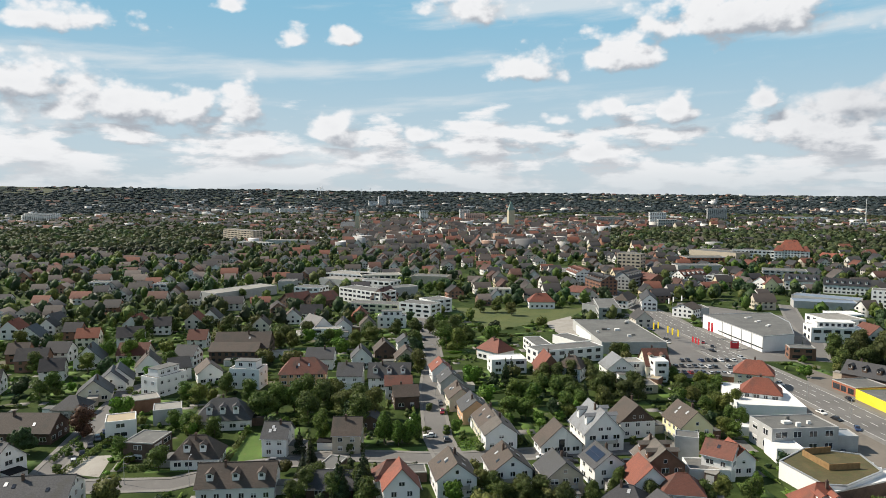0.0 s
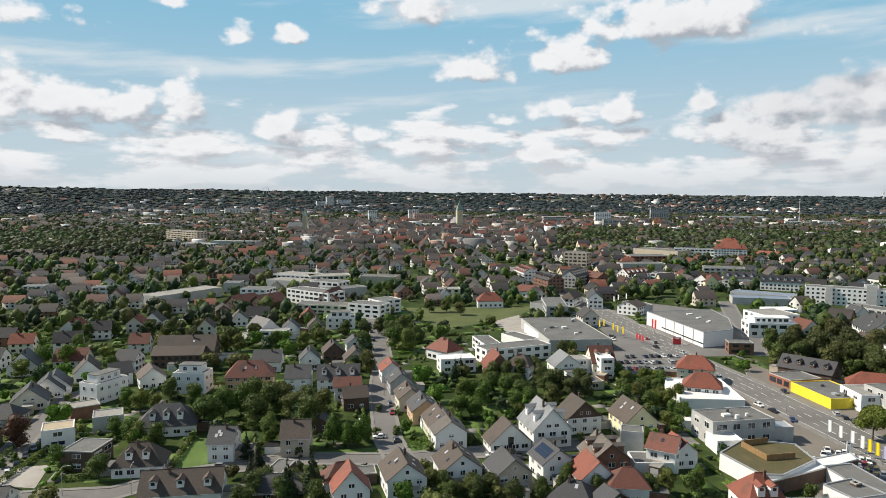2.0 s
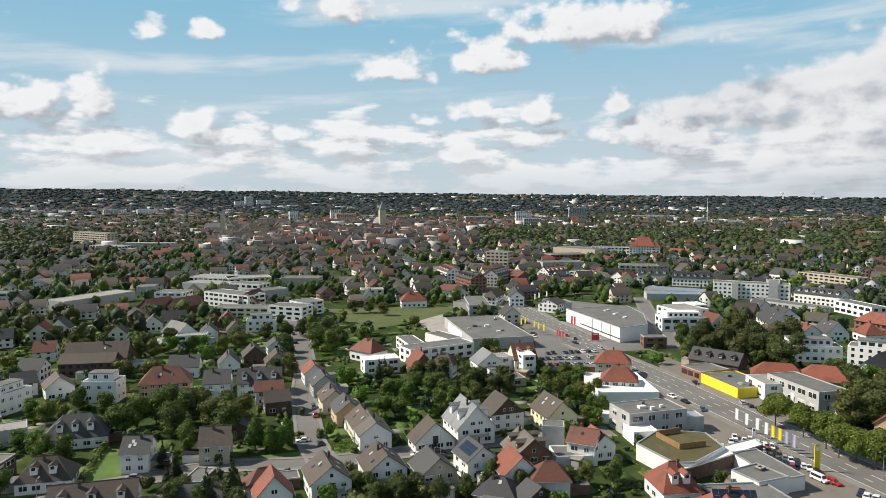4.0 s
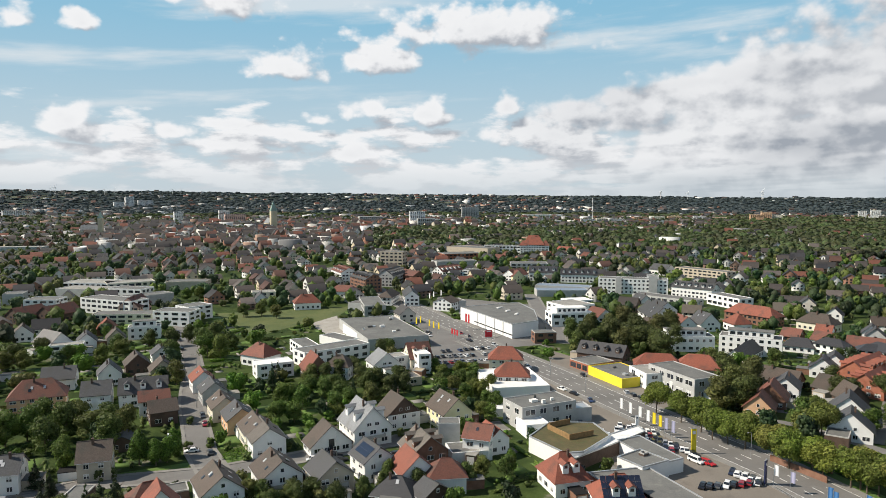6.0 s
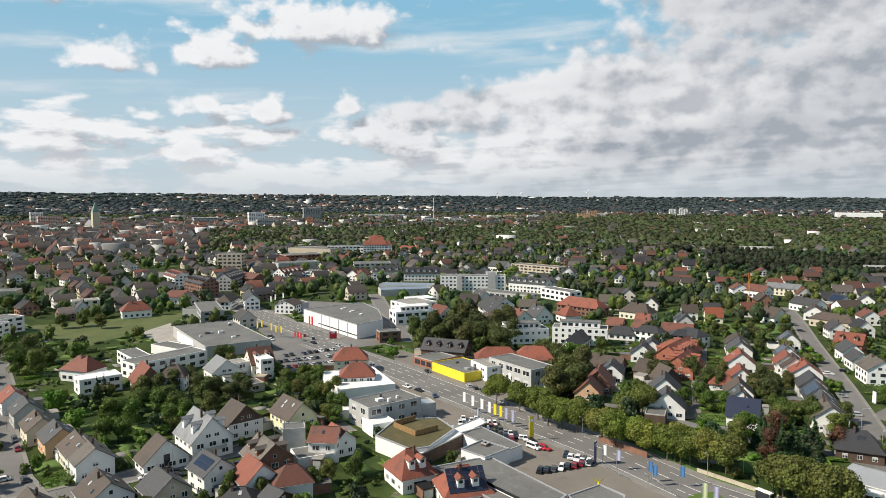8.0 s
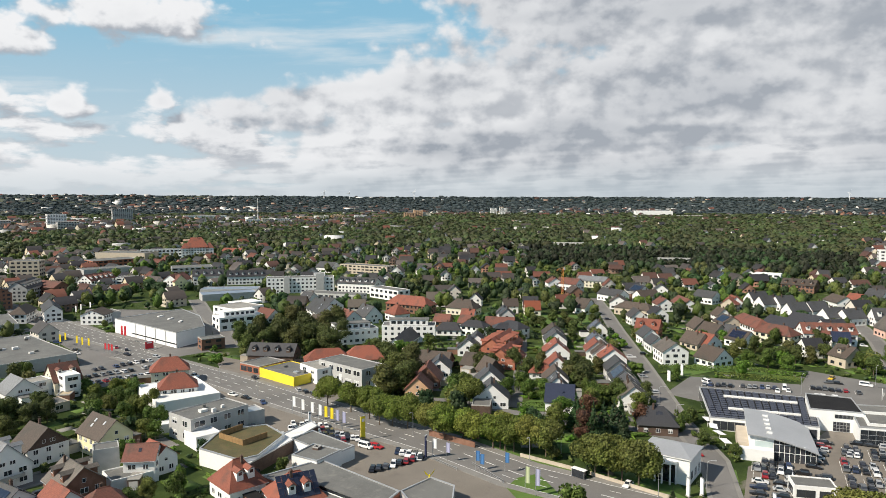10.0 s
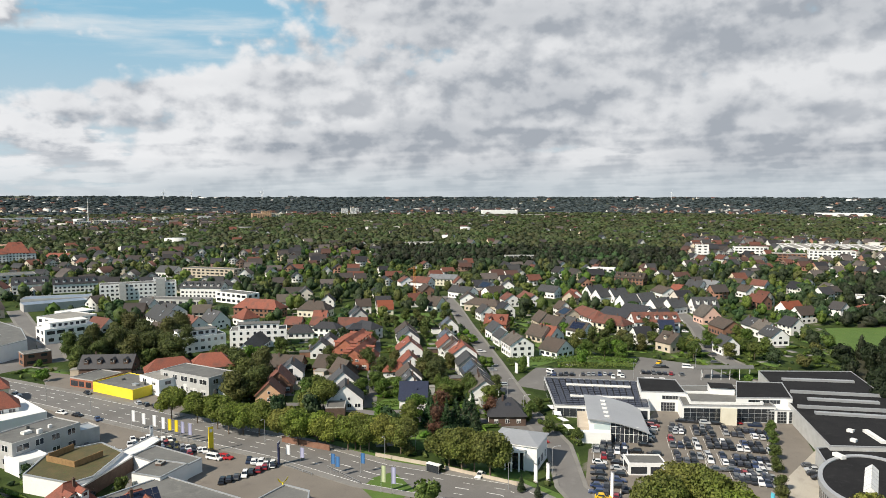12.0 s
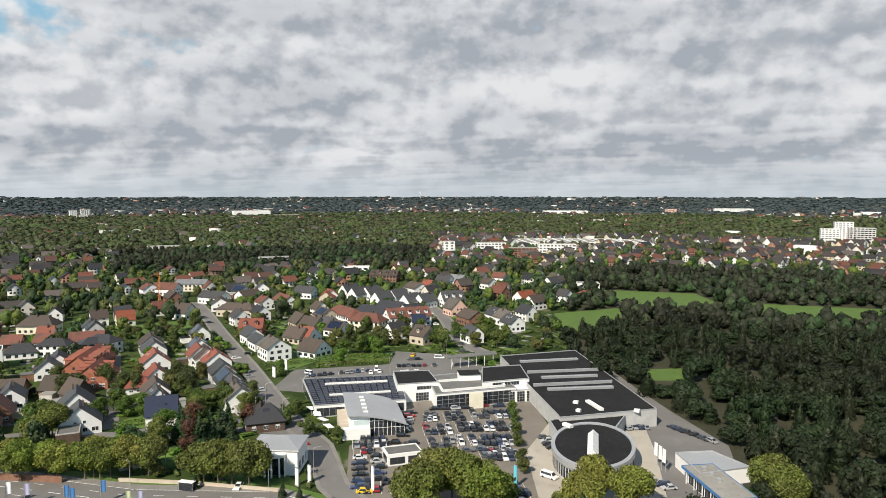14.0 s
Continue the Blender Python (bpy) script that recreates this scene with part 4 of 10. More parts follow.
def build_ground():
    """One sheet, in rings about the hovering point, that rises to the skyline far off."""
    radii = [0, 40, 90, 140, 200, 280, 380, 520, 700, 900, 1200, 1600, 2000, 2300, 2600, 2900, 3200, 3500, 3800, 4100, 4400, 4750]
    n = 144
    vs, fs = [(0, 0, 0)], []
    for r in radii[1:]:
        for i in range(n):
            a = i * math.tau / n
            x, y = r * math.sin(a), r * math.cos(a)
            vs.append((x, y, ground_z(x, y)))
    fs += [(0, 1 + (i + 1) % n, 1 + i) for i in range(n)]
    for k in range(len(radii) - 2):
        b, c = 1 + k * n, 1 + (k + 1) * n
        fs += [(b + i, b + (i + 1) % n, c + (i + 1) % n, c + i) for i in range(n)]
    me = bpy.data.meshes.new("ground")
    me.from_pydata(vs, [], fs)
    me.update()
    m = bpy.data.materials.new("garden_ground")
    m.use_nodes = True
    k = Nodes(m.node_tree)
    pos = k.n("ShaderNodeNewGeometry").outputs["Position"]
    big, mid, fine = k.noise(pos, 0.004, 4.0), k.noise(pos, 0.06, 4.0, 0.6), k.noise(pos, 1.2, 3.0, 0.7)
    col = k.mix(k.step(mid, 0.38, 0.60), (0.026, 0.044, 0.012, 1), (0.055, 0.080, 0.022, 1))
    col = k.mix(k.m("MULTIPLY", k.step(mid, 0.60, 0.66), 0.8), col, (0.17, 0.155, 0.13, 1))
    col = k.mix(k.m("MULTIPLY", k.step(fine, 0.45, 0.75), 0.5), col, (0.030, 0.045, 0.012, 1))
    r = k.n("ShaderNodeVectorMath", {0: pos}, operation="LENGTH").outputs["Value"]
    fields = k.n("ShaderNodeTexVoronoi", {"Vector": pos, "Scale": 0.0028, "Randomness": 0.9}).outputs["Color"]
    fv = k.n("ShaderNodeSeparateColor", {0: fields}).outputs[0]
    farm = k.mix(k.step(fv, 0.80, 0.83), (0.026, 0.038, 0.032, 1), (0.090, 0.098, 0.065, 1))
    col = k.mix(k.step(r, 2300, 3000), col, farm)
    bs = k.n("ShaderNodeBsdfPrincipled", {"Base Color": col, "Roughness": 0.95, "Specular IOR Level": 0.1})
    k.put(bs.inputs["Normal"], k.n("ShaderNodeBump", {"Strength": 0.5, "Distance": 0.5, "Height": fine}).outputs[0])
    k.n("ShaderNodeOutputMaterial", {0: bs.outputs[0]})
    me.materials.append(m)
    tagged(new("ground", me), "green gardens and fields rolling to the horizon", "ground", kind="structure")


build_ground()


def wood_floor():
    """Leaf litter and undergrowth below the wood, as a thin sheet on the ground."""
    bm = bmesh.new()
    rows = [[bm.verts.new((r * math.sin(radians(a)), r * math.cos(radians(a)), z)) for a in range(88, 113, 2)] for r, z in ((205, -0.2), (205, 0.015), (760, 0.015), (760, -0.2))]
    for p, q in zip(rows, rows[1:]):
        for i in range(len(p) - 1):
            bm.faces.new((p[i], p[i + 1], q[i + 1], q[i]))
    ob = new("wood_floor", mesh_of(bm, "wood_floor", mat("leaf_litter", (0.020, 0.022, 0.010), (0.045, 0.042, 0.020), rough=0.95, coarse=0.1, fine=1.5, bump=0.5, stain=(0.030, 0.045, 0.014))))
    tagged(ob, "dark leaf litter and undergrowth below the wood", "ground", kind="structure")


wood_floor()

# ---------- streets, yards and lawns ----------
road("road_main", "wide grey asphalt main road with white lane marks", 15.5, [(152, 5), (149.5, 50), (161.6, 85.2), (154.8, 122.2), (155.8, 157.2), (151.7, 201.5), (146.2, 278.7), (137.7, 353.1), (147, 359.2), (140.3, 428.5), (137.3, 493), (133.7, 570.4), (125.3, 750.9)], z=0.06, walks=2.6)
dashes([(152, 5), (149.5, 50), (161.6, 85.2), (154.8, 122.2), (155.8, 157.2), (151.7, 201.5), (146.2, 278.7), (137.7, 353.1), (147, 359.2), (140.3, 428.5), (137.3, 493), (133.7, 570.4), (125.3, 750.9)], 0, 4, 5, 0.28, 0.072)
dashes([(152, 5), (149.5, 50), (161.6, 85.2), (154.8, 122.2), (155.8, 157.2), (151.7, 201.5), (146.2, 278.7), (137.7, 353.1), (147, 359.2), (140.3, 428.5), (137.3, 493), (133.7, 570.4), (125.3, 750.9)], 3.7, 3, 6, 0.2, 0.072)
dashes([(152, 5), (149.5, 50), (161.6, 85.2), (154.8, 122.2), (155.8, 157.2), (151.7, 201.5), (146.2, 278.7), (137.7, 353.1), (147, 359.2), (140.3, 428.5), (137.3, 493), (133.7, 570.4), (125.3, 750.9)], -3.7, 3, 6, 0.2, 0.072)
dashes([(152, 5), (149.5, 50), (161.6, 85.2), (154.8, 122.2), (155.8, 157.2), (151.7, 201.5), (146.2, 278.7), (137.7, 353.1), (147, 359.2), (140.3, 428.5), (137.3, 493), (133.7, 570.4), (125.3, 750.9)], 7.3, 60, 0, 0.2, 0.072)
dashes([(152, 5), (149.5, 50), (161.6, 85.2), (154.8, 122.2), (155.8, 157.2), (151.7, 201.5), (146.2, 278.7), (137.7, 353.1), (147, 359.2), (140.3, 428.5), (137.3, 493), (133.7, 570.4), (125.3, 750.9)], -7.3, 60, 0, 0.2, 0.072)
road("street_long", "grey asphalt side street lined with parked cars", 7.5, [(3.4, 200.1), (-1.7, 226.2), (-5.1, 282.8), (-4.3, 331.1), (-6.8, 383.2), (-11.4, 442), (-14.1, 488.1)], walks=1.2)
road("street_estate", "grey asphalt residential street without marks", 6.6, [(163.6, 58.7), (176.6, 71.4), (204.1, 87.1), (230.7, 111.4), (292, 158.8), (360.2, 213.1), (423.7, 262), (459.8, 291.9)], walks=1.3)
road("street_cross", "grey asphalt residential street", 7, [(-170, 180), (-97.6, 187.4), (-75.1, 188.9), (-59.7, 200.1), (-31.7, 210.7), (1, 207.9), (37.7, 213.5), (72.5, 218.4), (97.5, 218.4)], z=0.055)
road("street_north", "narrow grey asphalt street between houses", 6, [(341.5, 56.4), (366.7, 74.9), (426.5, 95.8), (469.6, 114.4), (494.3, 129.4)], z=0.055)
road("lane_gardens", "narrow paved lane between hedges", 5, [(183.3, 200.4), (193.7, 184.1), (198.6, 157.7), (213.2, 140), (212.1, 124.2), (214.6, 100.6)], z=0.045, kerb=False)
road("street_west", "grey asphalt side street with parked cars", 6, [(-112.5, 192), (-118.5, 228.9), (-127.3, 282.8), (-121.6, 291.3), (-111.3, 302.2)], z=0.045)
road("lane_row", "paved access lane beside the row houses", 5, [(203.3, 162.5), (287.9, 225.6), (332.9, 262.1)], z=0.045, kerb=False)
road("street_depot", "grey asphalt street beside the market hall", 8, [(178.6, 331.1), (203, 383.2), (222.2, 444), (244.8, 500.5)], z=0.05)
area("yard_dealer", "grey paved dealer yard with parking bays", LOT, [(164.2, 63.4), (206.2, 77.9), (236.5, 71.8), (261.6, 71.3), (271.7, 27.3), (236.7, 17), (176.7, 8.9)], 0.035)
area("yard_entrance", "pale paved yard by the round hall", PALE_LOT, [(213.8, 23), (245.8, 17.7), (279.1, 12.4), (262.6, -12.8), (222.8, -16.1), (189.5, -16.9), (175.1, 8.8), (173.8, 14.3)], 0.045)
area("yard_rear", "asphalt yard behind the dealer halls", ASPHALT, [(259.9, 131.5), (291.9, 136.3), (311.7, 97.2), (338.4, 102.5), (337.4, 73.1), (316.5, 52.6), (276.4, 59.8), (258.5, 101.7)], 0.03)
area("yard_side", "asphalt parking beside the dark hall", ASPHALT, [(339.3, 2.1), (293.4, -14), (265.4, -24.8), (233.1, -39.1), (187.4, -37.3), (181.6, -12.1), (255, -8.6)], 0.04)
area("yard_cars", "brown-grey paved used-car yard", LOT, [(128.2, 276), (138.9, 265), (144.5, 192), (148.4, 149.7), (147.6, 104.7), (116.1, 98.3), (94.9, 125.7), (116.8, 184.6), (124, 217)], 0.035)
area("yard_market", "paved forecourt of the yellow market", LOT, [(166, 322.7), (170.3, 300.6), (174.1, 247.8), (166.9, 219.9), (156.8, 215.5), (154.2, 293.9)], 0.045)
area("yard_shops", "grey asphalt car park of the shops", ASPHALT, [(124.5, 462.8), (152, 469.4), (150.1, 352.7), (121.5, 328.9), (107.8, 331.1), (119.8, 374.4)], 0.035)
area("yard_bays", "asphalt car park full of cars", ASPHALT, [(110.6, 345.2), (144.1, 345.2), (129.8, 304.1), (101.4, 300.4)], 0.042)
area("yard_mall", "asphalt forecourt of the market halls", ASPHALT, [(161.5, 488.1), (166.9, 454.3), (142.7, 383.2), (150.4, 331.1), (170.5, 331.1), (196.9, 383.2), (221.8, 454.3), (171.8, 513.5)], 0.026)
area("yard_gravel", "pale gravel yard of a building site", GRAVEL, [(61.1, 430.4), (82.7, 454.3), (82.4, 398.8), (67.4, 386.2)], 0.04)
area("meadow", "rough overgrown meadow on a vacant plot", MEADOW, [(6.3, 488.1), (100.6, 488.1), (82, 450.1), (40.6, 415.8), (27.7, 398.8), (16.8, 454.3)], 0.03)
area("yard_sand", "pale gravelled yard behind houses", GRAVEL, [(-109.6, 196.7), (-108.9, 209.8), (-100.7, 210.7), (-96.9, 193.9)], 0.03)
area("lawn", "mown bright green garden lawn", LAWN, [(-63.2, 198), (-65.1, 231.7), (-59, 230), (-52.8, 200.1)], 0.03)
area("lawn", "mown green lawn behind flats", LAWN, [(-35.2, 465), (6.4, 500.5), (10.1, 480.9), (-30.5, 450.1)], 0.03)
area("lawn", "mown green verge with garden lawn", LAWN, [(-33.5, 210.7), (-25.4, 216), (-4.3, 218.4), (-5.8, 209.8), (-31.2, 207)], 0.025)
area("lawn", "green front garden lawn", LAWN, [(4.6, 218.4), (12.1, 223.6), (14.7, 208.9), (7.7, 204.4)], 0.028)
area("lawn", "green field between the gardens", LAWN, [(364.4, 287.9), (392.9, 254.4), (368.4, 234.5), (339.4, 251.6)], 0.03)
area("lawn", "bright green garden lawn behind the hedge", LAWN, [(208.7, 164.3), (225.6, 163.6), (216.8, 156), (210.1, 146.2), (203.7, 159.1)], 0.035)
area("lawn", "green corner lawn by the dealer yard", LAWN, [(203.9, 88), (200.9, 79.2), (174.2, 65.6), (163.9, 64.8), (176.3, 72.9)], 0.03)
area("lawn", "grass strip along the estate street", LAWN, [(336.3, 182.6), (304.4, 153.7), (286.1, 139.1), (309.2, 132.8), (317, 98.8), (322.5, 100.5), (320.1, 137.4)], 0.025)
area("sports_field", "green sports field beyond the trees", LAWN, [(595.4, 13.9), (587.6, -69.6), (520.2, -84.3), (505.2, -19.2), (542.9, -8.2)], 0.03)
area("sports_field", "green sports field with a fence", LAWN, [(546.4, -84.5), (536.7, -188), (480.4, -168.6), (480.5, -108.3)], 0.03)
area("meadow", "green meadow beside the wood", LAWN, [(469.6, 32.8), (503.5, -11.5), (438.2, -10.2), (404.3, 21.7)], 0.03)
area("meadow", "green clearing in the wood", LAWN, [(326.5, -14.2), (334.4, -34.4), (312.6, -35.3), (308.9, -19.3)], 0.03)
area("verge", "mown grass verge under the street trees", LAWN, [(159.4, 46.6), (172, 87.2), (165.3, 121.9), (166.2, 158.2), (162.2, 202.3), (165.6, 202.5), (169.7, 158.5), (168.8, 121.8), (175.4, 87.8), (162.7, 45.4)], 0.05)
area("lawn", "green corner lawn beside the yard", LAWN, [(145.2, 119.1), (152.5, 120.8), (159, 118.5), (151.7, 105.9), (138.4, 106.3)], 0.07)

# ---------- dwelling houses and flat-roofed buildings ----------
house(2.6, 186.2, -79.5, 12.3, 10.5, 5.4, 9.5, "w", "k", "sb", 1)
house(17.8, 191.1, -80.5, 11.7, 11, 5.4, 9.5, "w", "k", "sb", 2)
house(31.2, 185.7, -79.5, 10.3, 10, 5.6, 9.5, "t", "d", "b", 3)
house(44.5, 191.6, -77.2, 9.7, 9.5, 6, 9.5, "w", "d", "p", 4)
house(60.2, 193.5, -86.7, 11.7, 11, 6, 10.5, "b", "m", "dB", 5)
house(-10.9, 176.4, -81.3, 7.7, 9, 6, 11, "w", "r", "c", 6)
house(-13.8, 183.7, 13.9, 8.9, 7.4, 5.6, 9, "w", "e", "hc", 7)
house(48.9, 221.2, -81.1, 14.4, 12.5, 6, 12.5, "w", "s", "bd", 8)
house(62.7, 231.1, -79.9, 10.1, 12, 5.6, 11, "w", "k", "k", 9)
house(79.5, 225.7, -82.3, 13.6, 10.5, 6.2, 11, "y", "k", "s", 10)
house(35.7, 215.1, -81.1, 7.9, 13, 3.2, 9, "w", "k", "tc", 11)
house(-50.9, 213.8, -3, 7.6, 9.5, 6, 9.5, "w", "d", "s", 12)
house(-54.3, 183.3, 4.7, 19.9, 11, 4.2, 8.5, "w", "k", "d", 13)
block(-9.1, 193.1, 7.6, 8.5, 6, 3, "n", "d", "n", 14)
block(-54.1, 186.3, 94.5, 6.3, 5, 3, "n", "d", "n", 15)
block(-31.3, 193.8, -15.8, 5.3, 10, 4.5, "n", "d", "n", 16)
house(-29.9, 184.2, 0.5, 12.1, 9, 3, 6, "n", "d", "x", 17)
block(49.8, 179.2, -3.1, 11.6, 9, 3.5, "w", "d", "n", 18)
house(54.7, 169, -72.7, 6, 9, 3.2, 6, "n", "d", "c", 19)
house(-103.1, 172.8, 5.9, 20.6, 12, 5.5, 9, "w", "d", "s", 20)
house(-126.9, 196.3, 150, 12, 10, 5.5, 10, "w", "d", "", 21)
house(-135.4, 225.6, 0, 21, 12, 4, 8.5, "n", "k", "s", 22)
house(-133.5, 250.7, 0, 10.1, 10.1, 3.4, 7, "g", "d", "hc", 23)
house(-135.1, 270.3, 110, 11, 12, 3.4, 8.5, "c", "a", "", 24)
house(-135.2, 284.9, 110, 11, 11, 3.4, 8.5, "w", "a", "c", 25)
house(-135, 290.4, 110, 11, 11, 3.4, 8.5, "w", "a", "c", 26)
house(-162.3, 321.4, 105, 12, 12, 4.5, 10.5, "w", "a", "", 27)
house(-219.5, 373.9, 100, 12, 12, 4.2, 9.5, "w", "a", "", 28)
house(-230.1, 415.7, 80, 10, 9, 5.2, 9, "w", "d", "", 29)
house(-129.4, 307.7, 110, 12, 11, 4.5, 10, "w", "k", "", 30)
house(-99.4, 295.9, 115, 11, 10, 5, 9, "w", "k", "", 31)
block(-111.7, 279, 63.2, 14.8, 9, 8, "w", "d", "t", 32)
house(-114.4, 302.1, 30.3, 8.4, 10, 5.5, 9, "w", "d", "c", 33)
house(-118.2, 324.3, -7.5, 9.4, 10, 5.6, 9.5, "w", "d", "", 34)
house(-96.4, 340, 3.1, 25.7, 17, 6.5, 12.5, "n", "k", "s", 35)
house(-98.3, 332.3, 0, 22.6, 11, 6, 9, "n", "k", "c", 36)
block(-80.3, 287.8, -8.3, 12.8, 9, 8.5, "w", "d", "t", 37)
house(-75, 238.7, 7.4, 18.2, 12, 4, 9.5, "w", "d", "hd", 38)
block(-106.3, 228.8, 21.9, 9.2, 9, 6.2, "w", "t", "w", 39)
block(-89.8, 210.5, -8.6, 9.6, 11, 6, "n", "d", "w", 40)
block(-110, 256.4, 31.1, 9.6, 8, 5, "b", "g", "n", 41)
block(-96.5, 243.4, 19.8, 9.4, 9, 5.5, "g", "g", "n", 42)
house(-72.3, 204.3, 4.1, 13.5, 10.1, 3.6, 8.5, "w", "k", "hd", 43)
house(-29.7, 216.9, 0, 8.5, 10, 6, 10, "t", "k", "", 44)
house(-58.6, 293.1, 5, 18.9, 11, 5.6, 11, "o", "e", "hs", 45)
house(-38, 287.8, 0, 9.8, 11, 6, 10, "w", "d", "B", 46)
house(-21.9, 287.8, 0, 16.8, 11, 5.4, 10, "w", "d", "d", 47)
house(-17.5, 273.1, 4.9, 10.2, 8, 5.8, 8.5, "w", "e", "c", 48)
house(-14.2, 261.4, 10.1, 9, 9, 5, 8, "n", "k", "", 49)
house(-24.6, 237.6, 90, 8, 8, 3, 5, "n", "d", "c", 50)
house(-56, 321.2, 0, 12.2, 11, 5, 9, "w", "d", "", 51)
house(-37.7, 322.7, 98, 10, 9, 5, 9.5, "w", "d", "", 52)
house(-28.4, 339, 100, 11, 10, 4.5, 9, "n", "k", "", 53)
house(-17.2, 323.8, 98, 10, 10, 4.5, 9, "t", "k", "", 54)
house(-19.6, 357.2, 100, 9, 8, 4.5, 7.5, "w", "d", "", 55)
block(-30.4, 419, 0, 16.7, 9, 7, "w", "d", "t", 56)
house(-43.5, 404.4, 98, 10, 9, 4.5, 9, "t", "k", "", 57)
house(-56.5, 398.2, 98, 12, 9, 5, 9, "w", "d", "", 58)
block(-63.5, 385.3, 0, 15.1, 8, 6, "w", "g", "w", 59)
house(-71.8, 397.5, -52.4, 16.4, 12, 5, 10.5, "w", "a", "", 60)
house(-92.3, 431.7, 100, 10, 10, 4.6, 9, "w", "k", "", 61)
house(-1, 300.4, 98, 11, 8.5, 5, 8.5, "w", "r", "sc", 62)
house(2.8, 281.6, 98, 11, 9, 5, 8.5, "g", "d", "s", 63)
house(6, 260.2, 98, 12, 9, 5, 8.5, "c", "k", "s", 64)
house(10.7, 245.4, 98, 12, 9.5, 5, 8.5, "o", "d", "s", 65)
house(15.6, 229.7, 98, 13, 9.5, 5, 8.5, "c", "k", "s", 66)
house(17.3, 221.5, 98, 13, 10, 5.2, 8.8, "w", "m", "s", 67)
house(25.3, 336.6, -49.7, 14.2, 11, 5.2, 10, "w", "r", "h", 68)
block(28.6, 313.4, 7.7, 15.8, 10, 6.5, "w", "w", "w", 69)
house(45.3, 303.2, 95, 13, 10, 5, 11, "b", "r", "b", 70)
house(55.8, 301, -28, 10.2, 10.1, 6, 10, "w", "k", "h", 71)
block(58.1, 333.5, 20.1, 35.1, 12, 7, "w", "d", "w", 72)
block(48.6, 343.9, -80.5, 34.3, 9, 6, "w", "d", "w", 73)
block(67.5, 366.2, -63.9, 20.8, 10, 4.5, "w", "d", "n", 74)
house(76.5, 307, 95, 12, 12, 4.2, 9, "w", "s", "c", 75)
block(80.7, 307.1, 9.1, 13, 8, 6.5, "w", "g", "w", 76)
house(92.9, 307.6, 0, 10.2, 13, 5.5, 11.5, "c", "e", "d", 77)
block(92.3, 298.4, 0, 5.7, 9, 9, "w", "w", "w", 78)
block(78.4, 281.4, 6.8, 14.1, 9, 3.5, "t", "d", "w", 79)
block(88.9, 292, -34.7, 4.7, 6, 3, "b", "t", "n", 80)
house(129.4, 290.2, -23.5, 14.9, 10.1, 6, 10.5, "c", "r", "h", 81)
house(119.9, 262.2, -23.8, 13.7, 10.1, 6, 10.5, "w", "r", "h", 82)
block(119.8, 262.4, -8.8, 23, 30, 4.2, "w", "w", "n", 83)
block(110.3, 218.3, 5.9, 21.6, 13, 8.2, "g", "d", "wr", 84)
block(125.6, 217.2, -4.8, 6, 7, 5, "g", "s", "n", 85)
block(104.1, 230.7, -15.8, 12.1, 8, 3, "w", "w", "n", 86)
block(103, 208.6, -2.1, 8.2, 9, 4.5, "w", "w", "n", 87)
house(79.4, 196.8, -38.8, 8.3, 9, 6.4, 9.5, "w", "e", "s", 88)
block(75.3, 195.9, -5.8, 12.4, 9, 3.2, "w", "d", "n", 89)
block(73, 207.2, -18.2, 6.8, 6, 8, "g", "d", "n", 90)
house(84.4, 198.9, 95, 9, 7, 5, 8, "w", "r", "c", 91)
house(91.5, 166.3, -2.8, 10.1, 12, 4.5, 10, "w", "r", "hds", 92)
house(97.9, 149.4, -16.3, 12.5, 12, 4.2, 9.5, "w", "r", "hdp", 93)
house(53.5, 182.3, 95, 10, 10, 5, 9.5, "w", "r", "c", 94)
house(61.1, 175.9, -10.9, 9.8, 8.3, 5, 8.5, "w", "e", "h", 95)
house(46.6, 173.5, -31.6, 10.9, 9.2, 3, 6.5, "n", "a", "hs", 96)
block(169.2, 258, -86.8, 24.3, 17, 4, "Y", "d", "rn", 97)
block(167.9, 279.9, -80.9, 13.2, 15, 3.8, "r", "d", "f", 98)
block(177.6, 247.5, -95.6, 14.6, 14, 6.5, "w", "g", "w", 99)
block(183.5, 235.3, -87, 27.6, 13, 8.5, "g", "d", "w", 100)
block(182.9, 227.5, -67.3, 18.5, 6, 4.5, "w", "g", "n", 101)
house(192.8, 265.2, -31.6, 20.4, 11, 3.6, 8, "b", "r", "hc", 102)
house(207.3, 255.8, -38, 18.8, 12, 3.6, 8.5, "t", "r", "h", 103)
house(179.5, 288.9, -52.8, 22.1, 11, 4.5, 9, "n", "a", "d", 104)
block(232.3, 298, -21.8, 26.9, 12, 8, "w", "d", "t", 106)
block(258.1, 280, -46.5, 28.6, 12, 9, "w", "d", "t", 107)
house(256.5, 235, 40, 12, 10, 4.4, 8.5, "w", "a", "", 108)
house(268, 239.7, 40, 11, 10, 4.4, 8.5, "w", "d", "c", 109)
house(206.1, 315.6, 40, 10, 8, 4, 8, "w", "a", "c", 110)
house(237.8, 264.7, 34.3, 21.5, 9, 4, 8.5, "w", "a", "c", 111)
house(252.2, 273.8, 29.2, 18, 9, 4, 8.5, "w", "a", "c", 112)
house(226, 226.9, -63.7, 14, 11, 3.2, 7.5, "b", "k", "", 113)
house(236.2, 211, -74.9, 10.9, 12, 3.2, 7.5, "b", "k", "c", 114)
house(217, 215.8, 40, 12, 10, 4.5, 8.5, "w", "d", "t", 115)
house(202.7, 208.4, 40, 12, 11, 3.6, 9, "b", "e", "", 116)
house(190.1, 200.7, 40, 10, 10, 3.4, 8, "o", "e", "", 117)
